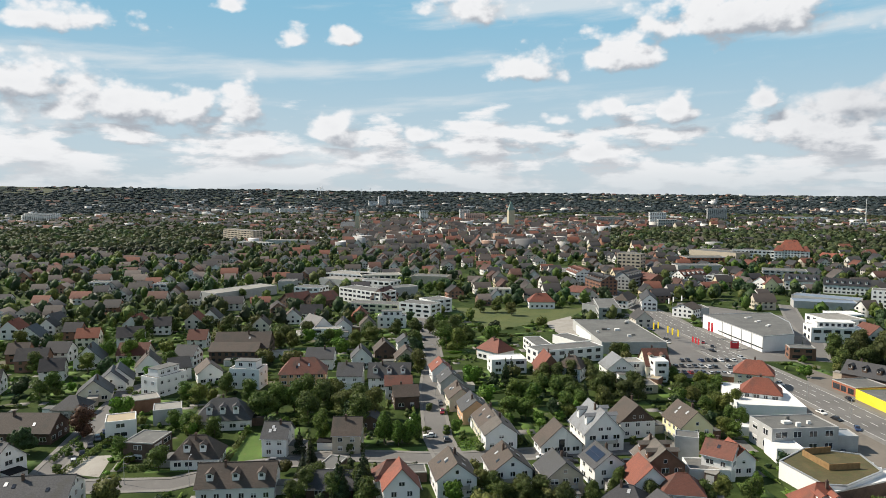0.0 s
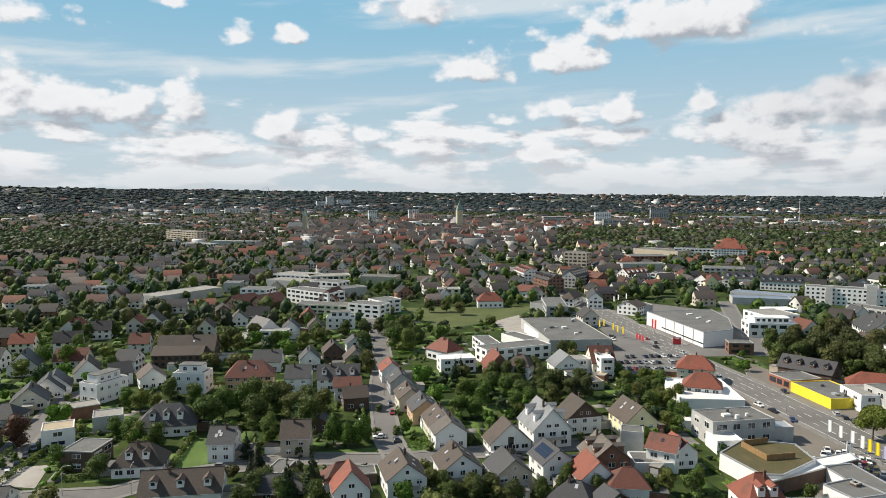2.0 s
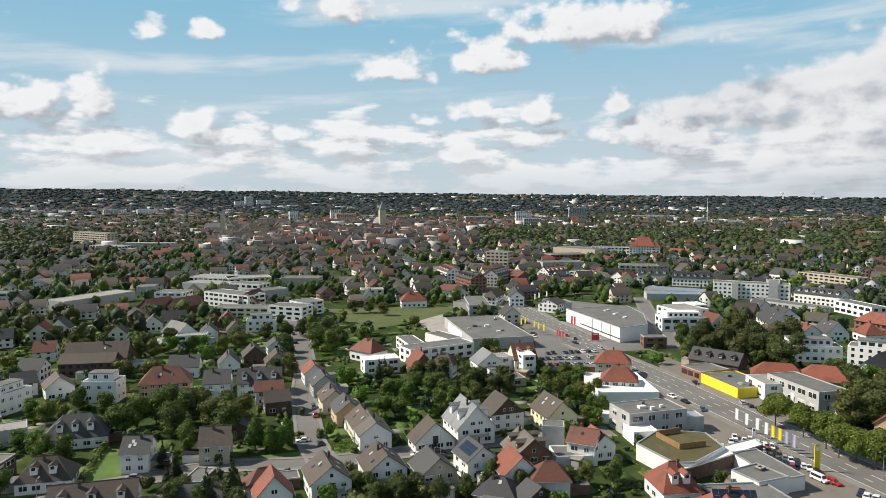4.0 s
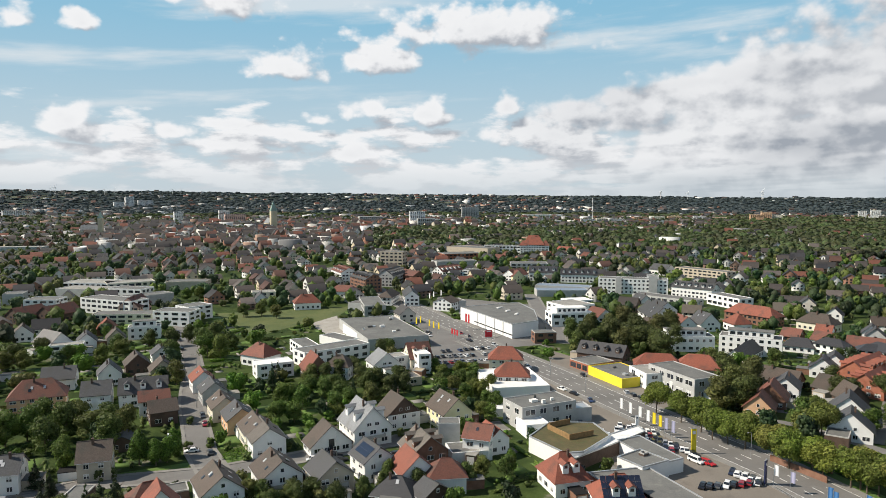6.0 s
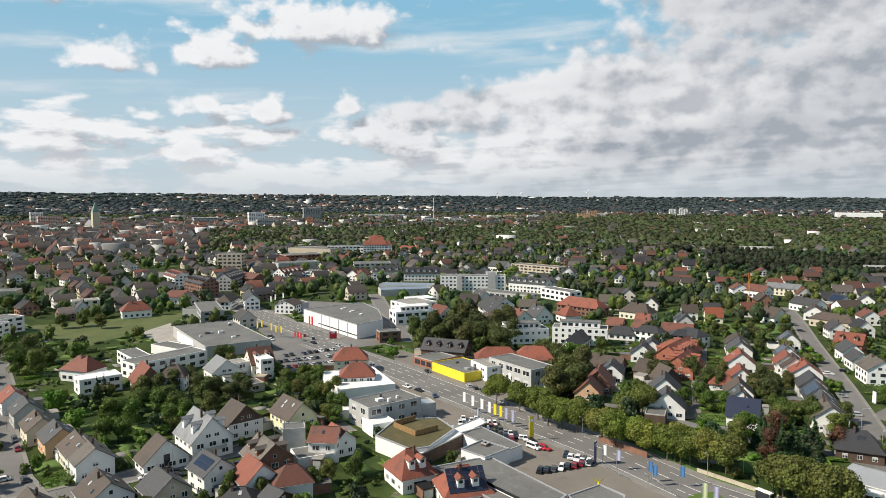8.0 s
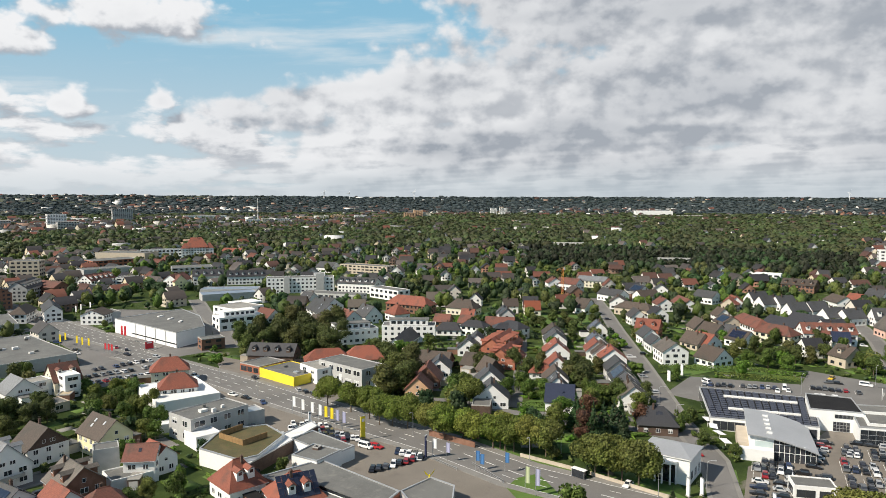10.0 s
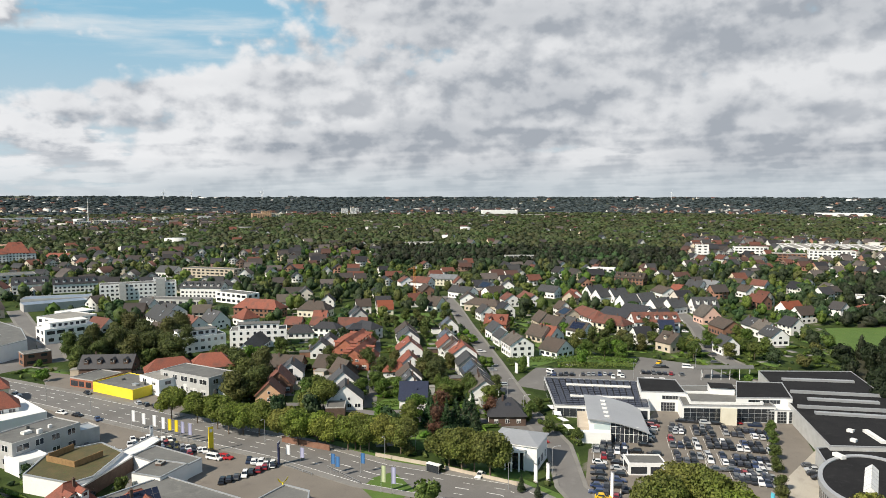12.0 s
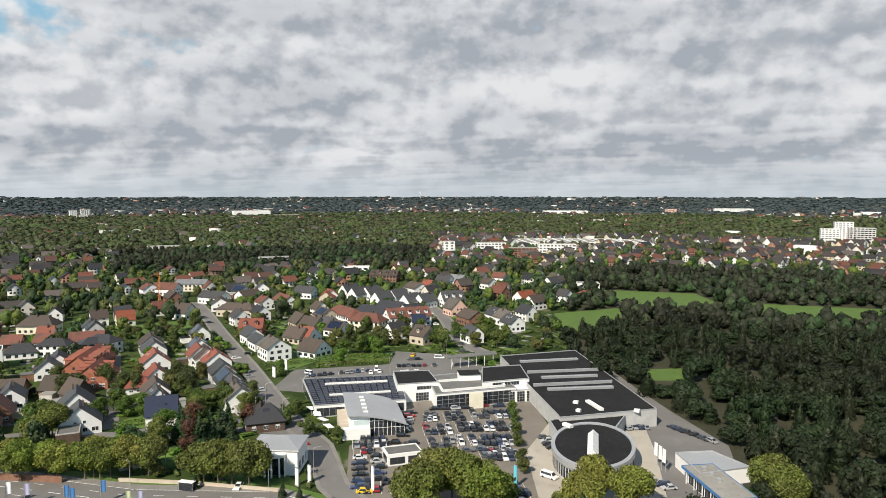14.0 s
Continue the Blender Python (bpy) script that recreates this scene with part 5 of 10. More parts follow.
house(214.9, 185.2, 40, 12, 12, 4.2, 9.5, "w", "d", "", 118)
house(227.1, 195.4, 70, 9, 9, 4.5, 9.5, "n", "k", "c", 119)
house(199.6, 171.2, 40, 10, 13, 4, 9.5, "w", "d", "", 120)
block(190.3, 167.6, -53, 6.8, 9, 4, "n", "d", "n", 121)
house(213.7, 149.6, -59.2, 10, 11, 4.4, 9.5, "w", "u", "", 122)
house(214.2, 148.7, 40, 5, 5, 4.2, 7.5, "w", "u", "c", 123)
house(225.5, 159.8, 40, 8, 9, 4.6, 9, "w", "d", "s", 124)
house(235.5, 167.5, 40, 10, 10, 4.6, 9, "w", "k", "", 125)
house(254, 180, 40, 11, 10, 4.6, 9, "w", "r", "", 126)
house(245.4, 181.9, -52.6, 10.1, 7.4, 3.2, 6.5, "w", "r", "hc", 127)
house(277.2, 196.9, 40, 12, 12, 4.6, 9.5, "w", "r", "s", 128)
house(299.2, 213.1, 40, 12, 11, 4.6, 9, "w", "d", "c", 129)
house(311.3, 223.2, 40, 12, 11, 4.6, 9, "w", "k", "", 130)
house(293.7, 185.3, 40, 11, 10, 4.6, 9, "w", "r", "c", 131)
house(308, 194.2, 40, 11, 10, 4.6, 9, "w", "d", "p", 132)
house(338.1, 212.2, 40, 10, 10, 4.6, 9, "w", "d", "p", 133)
house(291.1, 179.9, 40, 12, 11, 4.6, 9, "w", "k", "", 134)
house(285.4, 171.5, 40, 12, 12, 4.6, 9, "w", "r", "s", 135)
house(267.3, 157.8, 40, 11, 10, 4.8, 9, "g", "d", "c", 136)
house(254.4, 147.3, 40, 11, 10, 4.8, 9, "w", "a", "p", 137)
house(243.3, 138.6, 40, 11, 11, 4.8, 9, "w", "d", "s", 138)
house(235.1, 132.5, 40, 11, 11, 4.8, 9, "w", "m", "", 139)
house(216.5, 112.3, -57.1, 12.6, 10.1, 3.8, 8.5, "n", "a", "hs", 140)
house(310.9, 155.2, 46, 14, 12, 6.5, 10.5, "w", "m", "", 141)
house(340.2, 182.8, 46, 12, 9, 5, 9, "w", "d", "c", 142)
house(327.8, 172, 46, 11, 8, 4.6, 8, "w", "d", "c", 143)
house(357.9, 191.9, -72.4, 12.6, 13, 5.5, 10, "r", "r", "d", 144)
house(398.1, 260.7, 80, 12, 11, 4.6, 10, "w", "k", "", 145)
house(432.6, 255.1, 30, 13, 12, 5, 9, "w", "k", "", 146)
house(415.2, 232.2, -88.7, 25.3, 11, 5, 8.5, "t", "k", "h", 147)
house(317.6, 265.6, -57.4, 16.5, 11, 3, 7, "b", "e", "c", 148)
house(304.1, 244.8, -95.2, 15.6, 9.2, 6, 9, "w", "a", "hc", 149)
house(336.1, 275.8, 40, 10, 9, 5, 9, "g", "d", "", 150)
house(302.4, 247.1, -45, 16.2, 9.2, 5.6, 8, "w", "a", "hc", 151)
house(341.3, 282.6, 40, 9, 9, 5, 9, "w", "d", "c", 152)
house(266.7, 224.5, 21.3, 20, 14, 4, 9.5, "r", "r", "dc", 153)
house(273.9, 227, 22.4, 22.3, 14, 4, 9.5, "r", "r", "dc", 154)
house(251.7, 207.1, 22.7, 17.6, 14, 4, 9.5, "r", "r", "dc", 155)
house(292.5, 263.1, -74.4, 14.3, 8.3, 5.8, 8.5, "w", "a", "h", 156)
house(284.4, 275.3, -53.2, 14.2, 8.3, 3.5, 7, "w", "a", "h", 157)
house(301.3, 296.5, -63.7, 9.4, 10, 3.3, 7, "b", "e", "", 158)
house(307, 280.8, -73.7, 10.3, 10, 3.6, 7.5, "w", "e", "", 159)
house(316.9, 290.2, -63.7, 8, 10, 4, 9, "w", "r", "", 160)
house(339.1, 315, -74.4, 20.1, 12, 5, 10, "c", "k", "h", 161)
house(320.5, 346, -74.9, 31.8, 12.9, 6, 11, "b", "r", "h", 162)
house(295.2, 331.3, 80, 12, 11, 4.6, 9.5, "w", "r", "h", 163)
house(263.8, 340.1, 80, 12, 11, 4.6, 9, "w", "e", "", 164)
house(277.6, 338.3, 80, 14, 12, 4.6, 10.5, "w", "d", "s", 165)
house(277.2, 378.8, 85, 14, 14, 6, 11, "w", "d", "bs", 166)
house(287.1, 415.1, 85, 13, 11, 5, 10, "w", "d", "s", 167)
house(241.2, 337.7, -63.7, 9.2, 10, 5, 9, "w", "k", "", 168)
block(93.6, 378.9, 2.3, 32.6, 64, 6, "g", "d", "rn", 169)
block(82.3, 374.9, -86.3, 47.3, 10, 5, "w", "d", "n", 170)
block(101.2, 355, 14.8, 20.9, 9, 4.5, "n", "d", "n", 171)
house(157.8, 453.4, 44.9, 13.3, 14, 6, 9, "w", "k", "c", 172)
block(166.3, 458.5, 0, 9.8, 14, 6, "g", "d", "n", 173)
block(172.7, 337.4, -12.2, 11.7, 8, 6, "b", "d", "w", 174)
block(228.4, 408.7, -82.6, 22.7, 22, 8, "w", "g", "w", 175)
block(210.9, 378.7, -10.4, 26, 14, 8, "w", "w", "wt", 176)
block(243.8, 427.3, 0, 17.6, 14, 7, "w", "w", "w", 177)
block(264.9, 488.9, -18.6, 39.8, 16, 5, "g", "b", "n", 178)
block(248.5, 558.7, 52, 8.4, 4, 4, "w", "d", "n", 179)
block(-14.8, 456.1, -29.2, 23.7, 14, 9, "w", "d", "w", 180)
block(-5.1, 473.7, 35, 17.4, 14, 9, "w", "d", "w", 181)
block(-55.4, 513.8, -42.2, 44.4, 16, 10, "w", "d", "w", 182)
block(-37.7, 547.8, 34.5, 34.5, 14, 7, "g", "d", "n", 183)
block(-51, 582.9, -31.3, 28.7, 16, 8, "w", "d", "w", 184)
block(-45, 474.5, -15.1, 36.8, 14, 6, "c", "d", "w", 185)
block(-99.9, 534.7, -17.4, 21.2, 16, 9, "w", "d", "w", 186)
block(-127.7, 580.3, 0, 12.9, 16, 8, "g", "d", "n", 187)
block(-81.4, 600.4, -30.8, 45.4, 20, 7, "g", "g", "n", 188)
block(-83.2, 635.2, -26.5, 39.1, 24, 8, "w", "g", "w", 189)
block(-55.6, 625.5, 13.7, 35.8, 20, 8, "c", "g", "w", 190)
block(-10.1, 624.5, -15.2, 31.9, 18, 7, "t", "d", "n", 191)
block(-156.1, 537.6, 54.1, 57.9, 20, 7, "g", "g", "n", 192)
block(-324.2, 1145.4, -45.8, 96.3, 18, 20, "t", "d", "w", 193)
block(-273.6, 1032.2, -26.3, 52.6, 18, 8, "w", "g", "w", 194)
block(-231.9, 1076.4, -10.1, 72, 20, 8, "g", "g", "n", 195)
block(-223.4, 568.1, 0, 17.1, 12, 7, "w", "d", "w", 196)
block(-282.7, 586.7, 0, 21, 12, 6, "w", "d", "w", 197)
house(-42.2, 506.5, 73.4, 22.3, 13, 6, 12, "p", "e", "", 198)
house(-102.8, 494.5, 47.5, 19.2, 14, 5, 10, "n", "e", "", 199)
house(-85.5, 495.9, 51, 22, 14, 5, 10, "n", "e", "", 200)
block(193.2, 724.8, -32.9, 24.6, 16, 18, "t", "d", "w", 201)
house(261.4, 567.1, 33.5, 21.1, 14, 8, 13, "w", "e", "", 202)
house(259.2, 560.8, 85, 14, 10, 8, 13, "y", "e", "", 203)
house(295.1, 579, -29.1, 24.9, 13, 8, 13, "w", "a", "d", 204)
house(319.4, 556.7, -31.7, 32, 13, 7.5, 12, "w", "a", "d", 205)
house(174.2, 598.3, -69.7, 27.1, 14, 8, 12, "b", "e", "", 206)
house(103.8, 536.7, -29.4, 21.8, 12.9, 5, 9, "w", "e", "h", 207)
house(68.3, 490.2, 0, 17.6, 12, 5, 10, "w", "r", "h", 208)
house(39.5, 517.7, 90, 12, 10, 4, 9, "w", "d", "", 209)
block(43.2, 538.3, 0, 17.1, 12, 7, "c", "g", "w", 210)
house(142.8, 489.1, 77.7, 28.7, 10, 7, 11, "w", "d", "c", 211)
house(128, 494.5, 59.3, 23, 10.1, 6, 10, "w", "k", "h", 212)
block(108.4, 465, -97.1, 41.3, 14, 7, "g", "d", "w", 213)
block(106, 477, -39.5, 15, 20, 5, "g", "d", "n", 214)
house(156.4, 593.1, 53.6, 32, 14, 10, 15, "g", "d", "d", 215)
house(126.7, 565, -79.5, 32, 14, 11, 15, "b", "d", "d", 216)
house(121, 628.2, -84.6, 32, 14, 10, 14, "w", "e", "d", 217)
house(222.4, 636.2, 29.3, 29, 14, 6, 11, "w", "e", "d", 218)
block(254.8, 707.4, 0, 44.7, 20, 8, "g", "d", "n", 219)
block(248.6, 631.7, -40.3, 19.8, 14, 6, "w", "d", "w", 220)
block(315.3, 651.5, -22.1, 37.1, 24, 9, "g", "d", "w", 221)
block(293.5, 795.3, 0, 47, 25, 8, "r", "d", "w", 222)
block(324.3, 480.8, -34, 53, 14, 12.3, "w", "d", "", 223, "office_slab", "long white four-storey office slab with rows of windows")
block(310.9, 480.3, -34, 4.6, 3, 13.2, "g", "s", "n", 224, "stair_tower", "narrow grey stair tower against the white slab")
block(333.0, 466.5, -34, 6.5, 3.4, 15, "g", "s", "n", 225, "stair_tower", "narrow grey stair tower above the white slab")
block(340.3, 477.4, -34, 9, 9, 14.2, "w", "d", "", 226, "office_wing", "white wing of the office slab with a higher roof")
house(355.9, 445, -63, 32, 14, 8, 12, "w", "d", "d", 227)
house(427.6, 584.2, -75.4, 20.1, 16, 5, 10, "w", "d", "", 228)
block(442.6, 541.3, -74.5, 56, 14, 9, "t", "d", "w", 229)
block(277.8, 509, -38.8, 43.8, 16, 5, "g", "b", "n", 230)
block(319.2, 429.9, -65.9, 48.8, 14, 5, "g", "d", "w", 231)
house(263, 365.2, -109.4, 32, 13, 6, 12, "w", "d", "s", 232)
block(350.1, 401.4, -89.6, 32.3, 12, 8, "w", "d", "w", 233)
block(377.8, 836.6, -24.3, 66, 14, 11.8, "w", "d", "w", 234, "palace_wing", "long white palace wing with rows of tall windows")
house(404.6, 822, -26.15, 27, 17, 14, 25, "w", "r", "h", 235)
house(391.4, 824.5, -26.15, 9, 14, 13, 18.5, "w", "r", "hc", 236)
house(417.5, 814, -26.15, 9, 14, 13, 18.5, "w", "r", "hc", 237)
house(450, 814.9, -60.9, 25.5, 16, 6, 10, "c", "r", "", 238)
block(333.1, 852.1, -54.4, 62.7, 30, 10, "t", "d", "n", 239)
house(509.9, 263.7, 30, 12, 10, 5, 9, "w", "d", "", 240)
house(470.8, 255.2, -25.7, 15.9, 12, 5, 9, "w", "k", "", 241)
house(444.9, 228.4, 46, 12, 11, 5, 9, "w", "e", "", 242)
house(454.9, 218.2, -134.5, 21.5, 11, 5, 9, "w", "e", "", 243)
house(498.5, 221.6, -102.3, 16.3, 11, 5, 9, "w", "d", "", 244)
house(482.6, 195.9, 40, 11, 10, 5, 9.5, "w", "r", "", 245)
house(479.4, 195.4, 4.6, 16.4, 10, 5, 9, "t", "r", "", 246)
house(386.3, 176, 46, 12, 10, 4, 9, "t", "k", "", 247)
house(406.3, 168, -131.2, 11.9, 12, 5, 9, "t", "k", "p", 248)
house(407.5, 154.5, -132.7, 30.6, 11, 6, 10, "w", "e", "h", 249)
house(389.6, 134.5, -100.1, 20.3, 11, 6, 10, "c", "e", "h", 250)
house(407.7, 116, -54.7, 26.2, 13, 6.5, 11, "w", "e", "d", 251)
house(402.8, 107.8, -63.7, 8.2, 9, 4, 8, "w", "u", "c", 252)
house(421.2, 140.5, -114.2, 22.9, 12, 5.5, 9, "w", "a", "c", 253)
house(442.4, 136.4, -106.7, 17.5, 11, 5.5, 9, "w", "a", "c", 254)
house(433.4, 120.6, -42.5, 12.3, 11, 5.5, 9, "w", "a", "c", 255)
house(511.2, 191.4, -28, 14, 10, 5, 10, "w", "d", "", 256)
house(496, 178.4, -28, 14, 10, 5, 10, "w", "d", "", 257)
house(503.4, 170.5, -28, 14, 10, 5, 10, "w", "d", "", 258)
house(478.1, 154.5, -28, 14, 10, 5, 10, "w", "d", "", 259)
house(491.5, 146.8, -28, 14, 10, 5, 10, "w", "d", "", 260)
house(471.3, 131.4, -28, 14, 10, 5, 10, "w", "d", "", 261)
house(475.9, 122.1, -28, 14, 10, 5, 10, "w", "d", "", 262)
house(485.3, 105.6, -54.1, 16.4, 12, 5, 11, "w", "d", "d", 263)
house(450.8, 95.6, 40, 12, 12, 5, 11, "p", "m", "", 264)
house(419.4, 78.8, -139.2, 16, 12, 5, 9, "b", "k", "", 265)
house(432.3, 65.5, 40, 12, 10, 5, 9, "w", "d", "s", 266)
house(423.2, 58.6, 40, 12, 10, 5, 9, "w", "m", "", 267)
house(406.8, 52.2, 40, 12, 10, 5, 9, "w", "d", "s", 268)
house(433.8, 62.5, -99.5, 6.7, 10, 5, 8, "w", "m", "", 269)
house(361.5, 93.7, -116.9, 9.7, 12, 5, 9.5, "t", "k", "d", 270)
house(369.4, 69, 40, 10, 9, 5, 9, "w", "d", "", 271)
house(320, 138.4, 70, 12, 12, 3.6, 8.5, "w", "k", "", 272)
house(349.5, 155.7, 70, 12, 11, 3.6, 8.5, "w", "r", "", 273)
house(347.5, 159.8, 70, 12, 10, 3.6, 8.5, "t", "k", "", 274)
house(369.6, 145.5, 70, 12, 11, 4, 8.5, "w", "k", "p", 275)
house(380.3, 156.6, 70, 12, 11, 4, 8.5, "w", "d", "", 276)
house(378.5, 164.6, 70, 12, 11, 4, 8.5, "t", "k", "", 277)
house(584.9, 133.2, 70, 13, 12, 5, 10, "w", "d", "", 278)
house(590.1, 122.8, 70, 13, 12, 5, 10, "w", "s", "", 279)
house(564.5, 141.2, -107.5, 10.5, 12, 4, 8, "w", "r", "", 280)
house(610.7, 194.4, -85.6, 24.8, 18, 6, 10, "b", "k", "d", 281)
block(653.3, 235.3, -77.5, 22, 12, 8, "w", "w", "w", 282)
house(651, 250.9, 30, 12, 10, 6, 10, "w", "d", "", 283)
house(623.3, 91.4, 70, 12, 10, 5, 9, "w", "e", "", 284)
house(623.2, 109.9, 70, 12, 10, 5, 9, "w", "k", "", 285)
house(580.8, 94.8, 50, 12, 11, 5, 9, "w", "k", "", 286)
house(539.7, 146.1, -136, 18, 13, 5, 9, "w", "k", "", 287)
house(471.8, 322.7, -87.8, 18.6, 12, 8, 12, "w", "e", "", 288)
house(467.2, 334.6, 50, 11, 12, 8, 12, "w", "e", "", 289)
house(516.8, 329.4, -73.9, 23.8, 16, 6, 9, "c", "s", "c", 290)
house(486.3, 268.9, 60, 14, 12, 5, 10, "w", "a", "p", 291)
house(459, 275.5, -102.7, 20.6, 12, 5, 9, "w", "d", "", 292)
block(469.5, 269.4, -96.2, 11.7, 9, 6, "b", "g", "n", 293)

# ---------- single buildings and fixtures of their own kind ----------


def hall(name, label, points, h, wall, roof, category="hall", rim=0.35):
    """A flat hall on a polygon: walls, sunk roof, raised rim. Coordinates are absolute; the thing stands at the first corner."""
    ox, oy = points[0]
    if sum(a[0] * b[1] - b[0] * a[1] for a, b in zip(points, [*points[1:], points[0]])) < 0:
        points = points[::-1]
    AREAS.append(points)
    pts = [Vector((x - ox, y - oy)) for x, y in points]
    c = sum(pts, Vector((0, 0))) / len(pts)
    inner = [p + (c - p).normalized() * 0.5 for p in pts]
    th = thing(name, label, category, pose(ox, oy, 0))
    part("wall", prism(bmesh.new(), [tuple(p) for p in pts], -0.3, h - 0.4), wall, th)
    bm = bmesh.new()
    n = len(pts)
    for i in range(n):
        j = (i + 1) % n
        prism(bm, [tuple(q) for q in (pts[i], pts[j], inner[j], inner[i])], h - 0.4, h)
    part("parapet", bm, FLATS["s"], th)
    part("roof", prism(bmesh.new(), [tuple(p) for p in inner], h - 0.45, h - rim + 0.05), roof, th)
    return th


def strip_on(th, name, material, x0, y0, x1, y1, w, z0, z1, label=""):
    """A long low body on a roof, between two absolute points."""
    a, b = Vector((x0, y0)), Vector((x1, y1))
    ln = (b - a).length
    ob = part(name, boxes((-ln / 2, ln / 2, -w / 2, w / 2, z0, z1)), material, th, label)
    o = th.matrix_basis.inverted() @ Vector(((x0 + x1) / 2, (y0 + y1) / 2, 0))
    ob.matrix_basis = Matrix.Translation(o) @ Matrix.Rotation(math.atan2(y1 - y0, x1 - x0), 4, "Z")
    return ob



def open_canopy(points, h):
    """A flat steel roof on slim posts, open on all sides."""
    ox, oy = points[0]
    pts = [Vector((x - ox, y - oy)) for x, y in points]
    th = thing("car_canopy", "open grey steel canopy on posts over parked cars", "canopy", pose(ox, oy, 0))
    out = [tuple(p) for p in pts]
    if sum(a[0] * b[1] - b[0] * a[1] for a, b in zip(out, [*out[1:], out[0]])) < 0:
        out = out[::-1]
    part("roof", prism(bmesh.new(), out, h - 0.35, h), FLATS["d"], th)
    c = sum(pts, Vector((0, 0))) / len(pts)
    for a, b in ((pts[0], pts[1]), (pts[3], pts[2])):
        for i in range(6):
            p = a.lerp(b, (i + 0.3) / 5.6)
            p += (c - p).normalized() * 0.5
            part("post", rod(bmesh.new(), (p.x, p.y, -0.1), (p.x, p.y, h - 0.34), 0.12, 0.12), WHITEP, th)
    return th


def shade_sail(x, y, turn):
    """A tilted square of white cloth on one post."""
    th = thing("shade_sail", "white square shade sail tilted on a post", "sail", pose(x, y, 0, 0, 0, turn), group="shade sails beside the hall")
    part("post", rod(bmesh.new(), (0, 0, -0.1), (0, 0, 2.55), 0.07, 0.05), WHITEP, th)
    bm = bmesh.new()
    slab(bm, [(-1.7, -1.3, 2.25), (1.7, -1.3, 2.75), (1.7, 1.3, 3.05), (-1.7, 1.3, 2.55)], 0.06)
    part("sail", bm, WHITEP, th)
    return th


def roof_emblem(x, y, z):
    """A gilded winged sign on a ring of rods."""
    th = thing("roof_emblem", "golden winged sign standing on the yard roof", "sign", pose(x, y, z - 0.3, 0, 0, -25))
    for s in (-1, 1):
        bm = bmesh.new()
        slab(bm, [(0, -0.1, 0.5), (s * 1.5, -0.1, 2.2), (s * 1.1, 0.1, 1.2), (0, 0.1, 0.3)], 0.12)
        part("wing", bm, YELLOW, th)
    part("base", rod(bmesh.new(), (0, 0, 0), (0, 0, 0.9), 0.25, 0.12), YELLOW, th)
    return th


def curtain(th, x, y, turn, span, z0, z1, cols, rows):
    """A glazed front: one glass sheet behind a grid of dark bars."""
    m = th.matrix_basis.inverted() @ pose(x, y, 0, 0, 0, turn)
    g = part("glazing", boxes((-span / 2, span / 2, -0.04, 0.02, z0, z1)), GLASS, th, "large dark glass front")
    g.matrix_basis = m
    for i in range(cols + 1):
        u = -span / 2 + span * i / cols
        part("mullion", boxes((u - 0.05, u + 0.05, 0.02, 0.10, z0, z1)), METAL, g)
    for j in range(rows + 1):
        v = z0 + (z1 - z0) * j / rows
        part("transom", boxes((-span / 2, span / 2, 0.02, 0.09, v - 0.05, v + 0.05)), METAL, g)


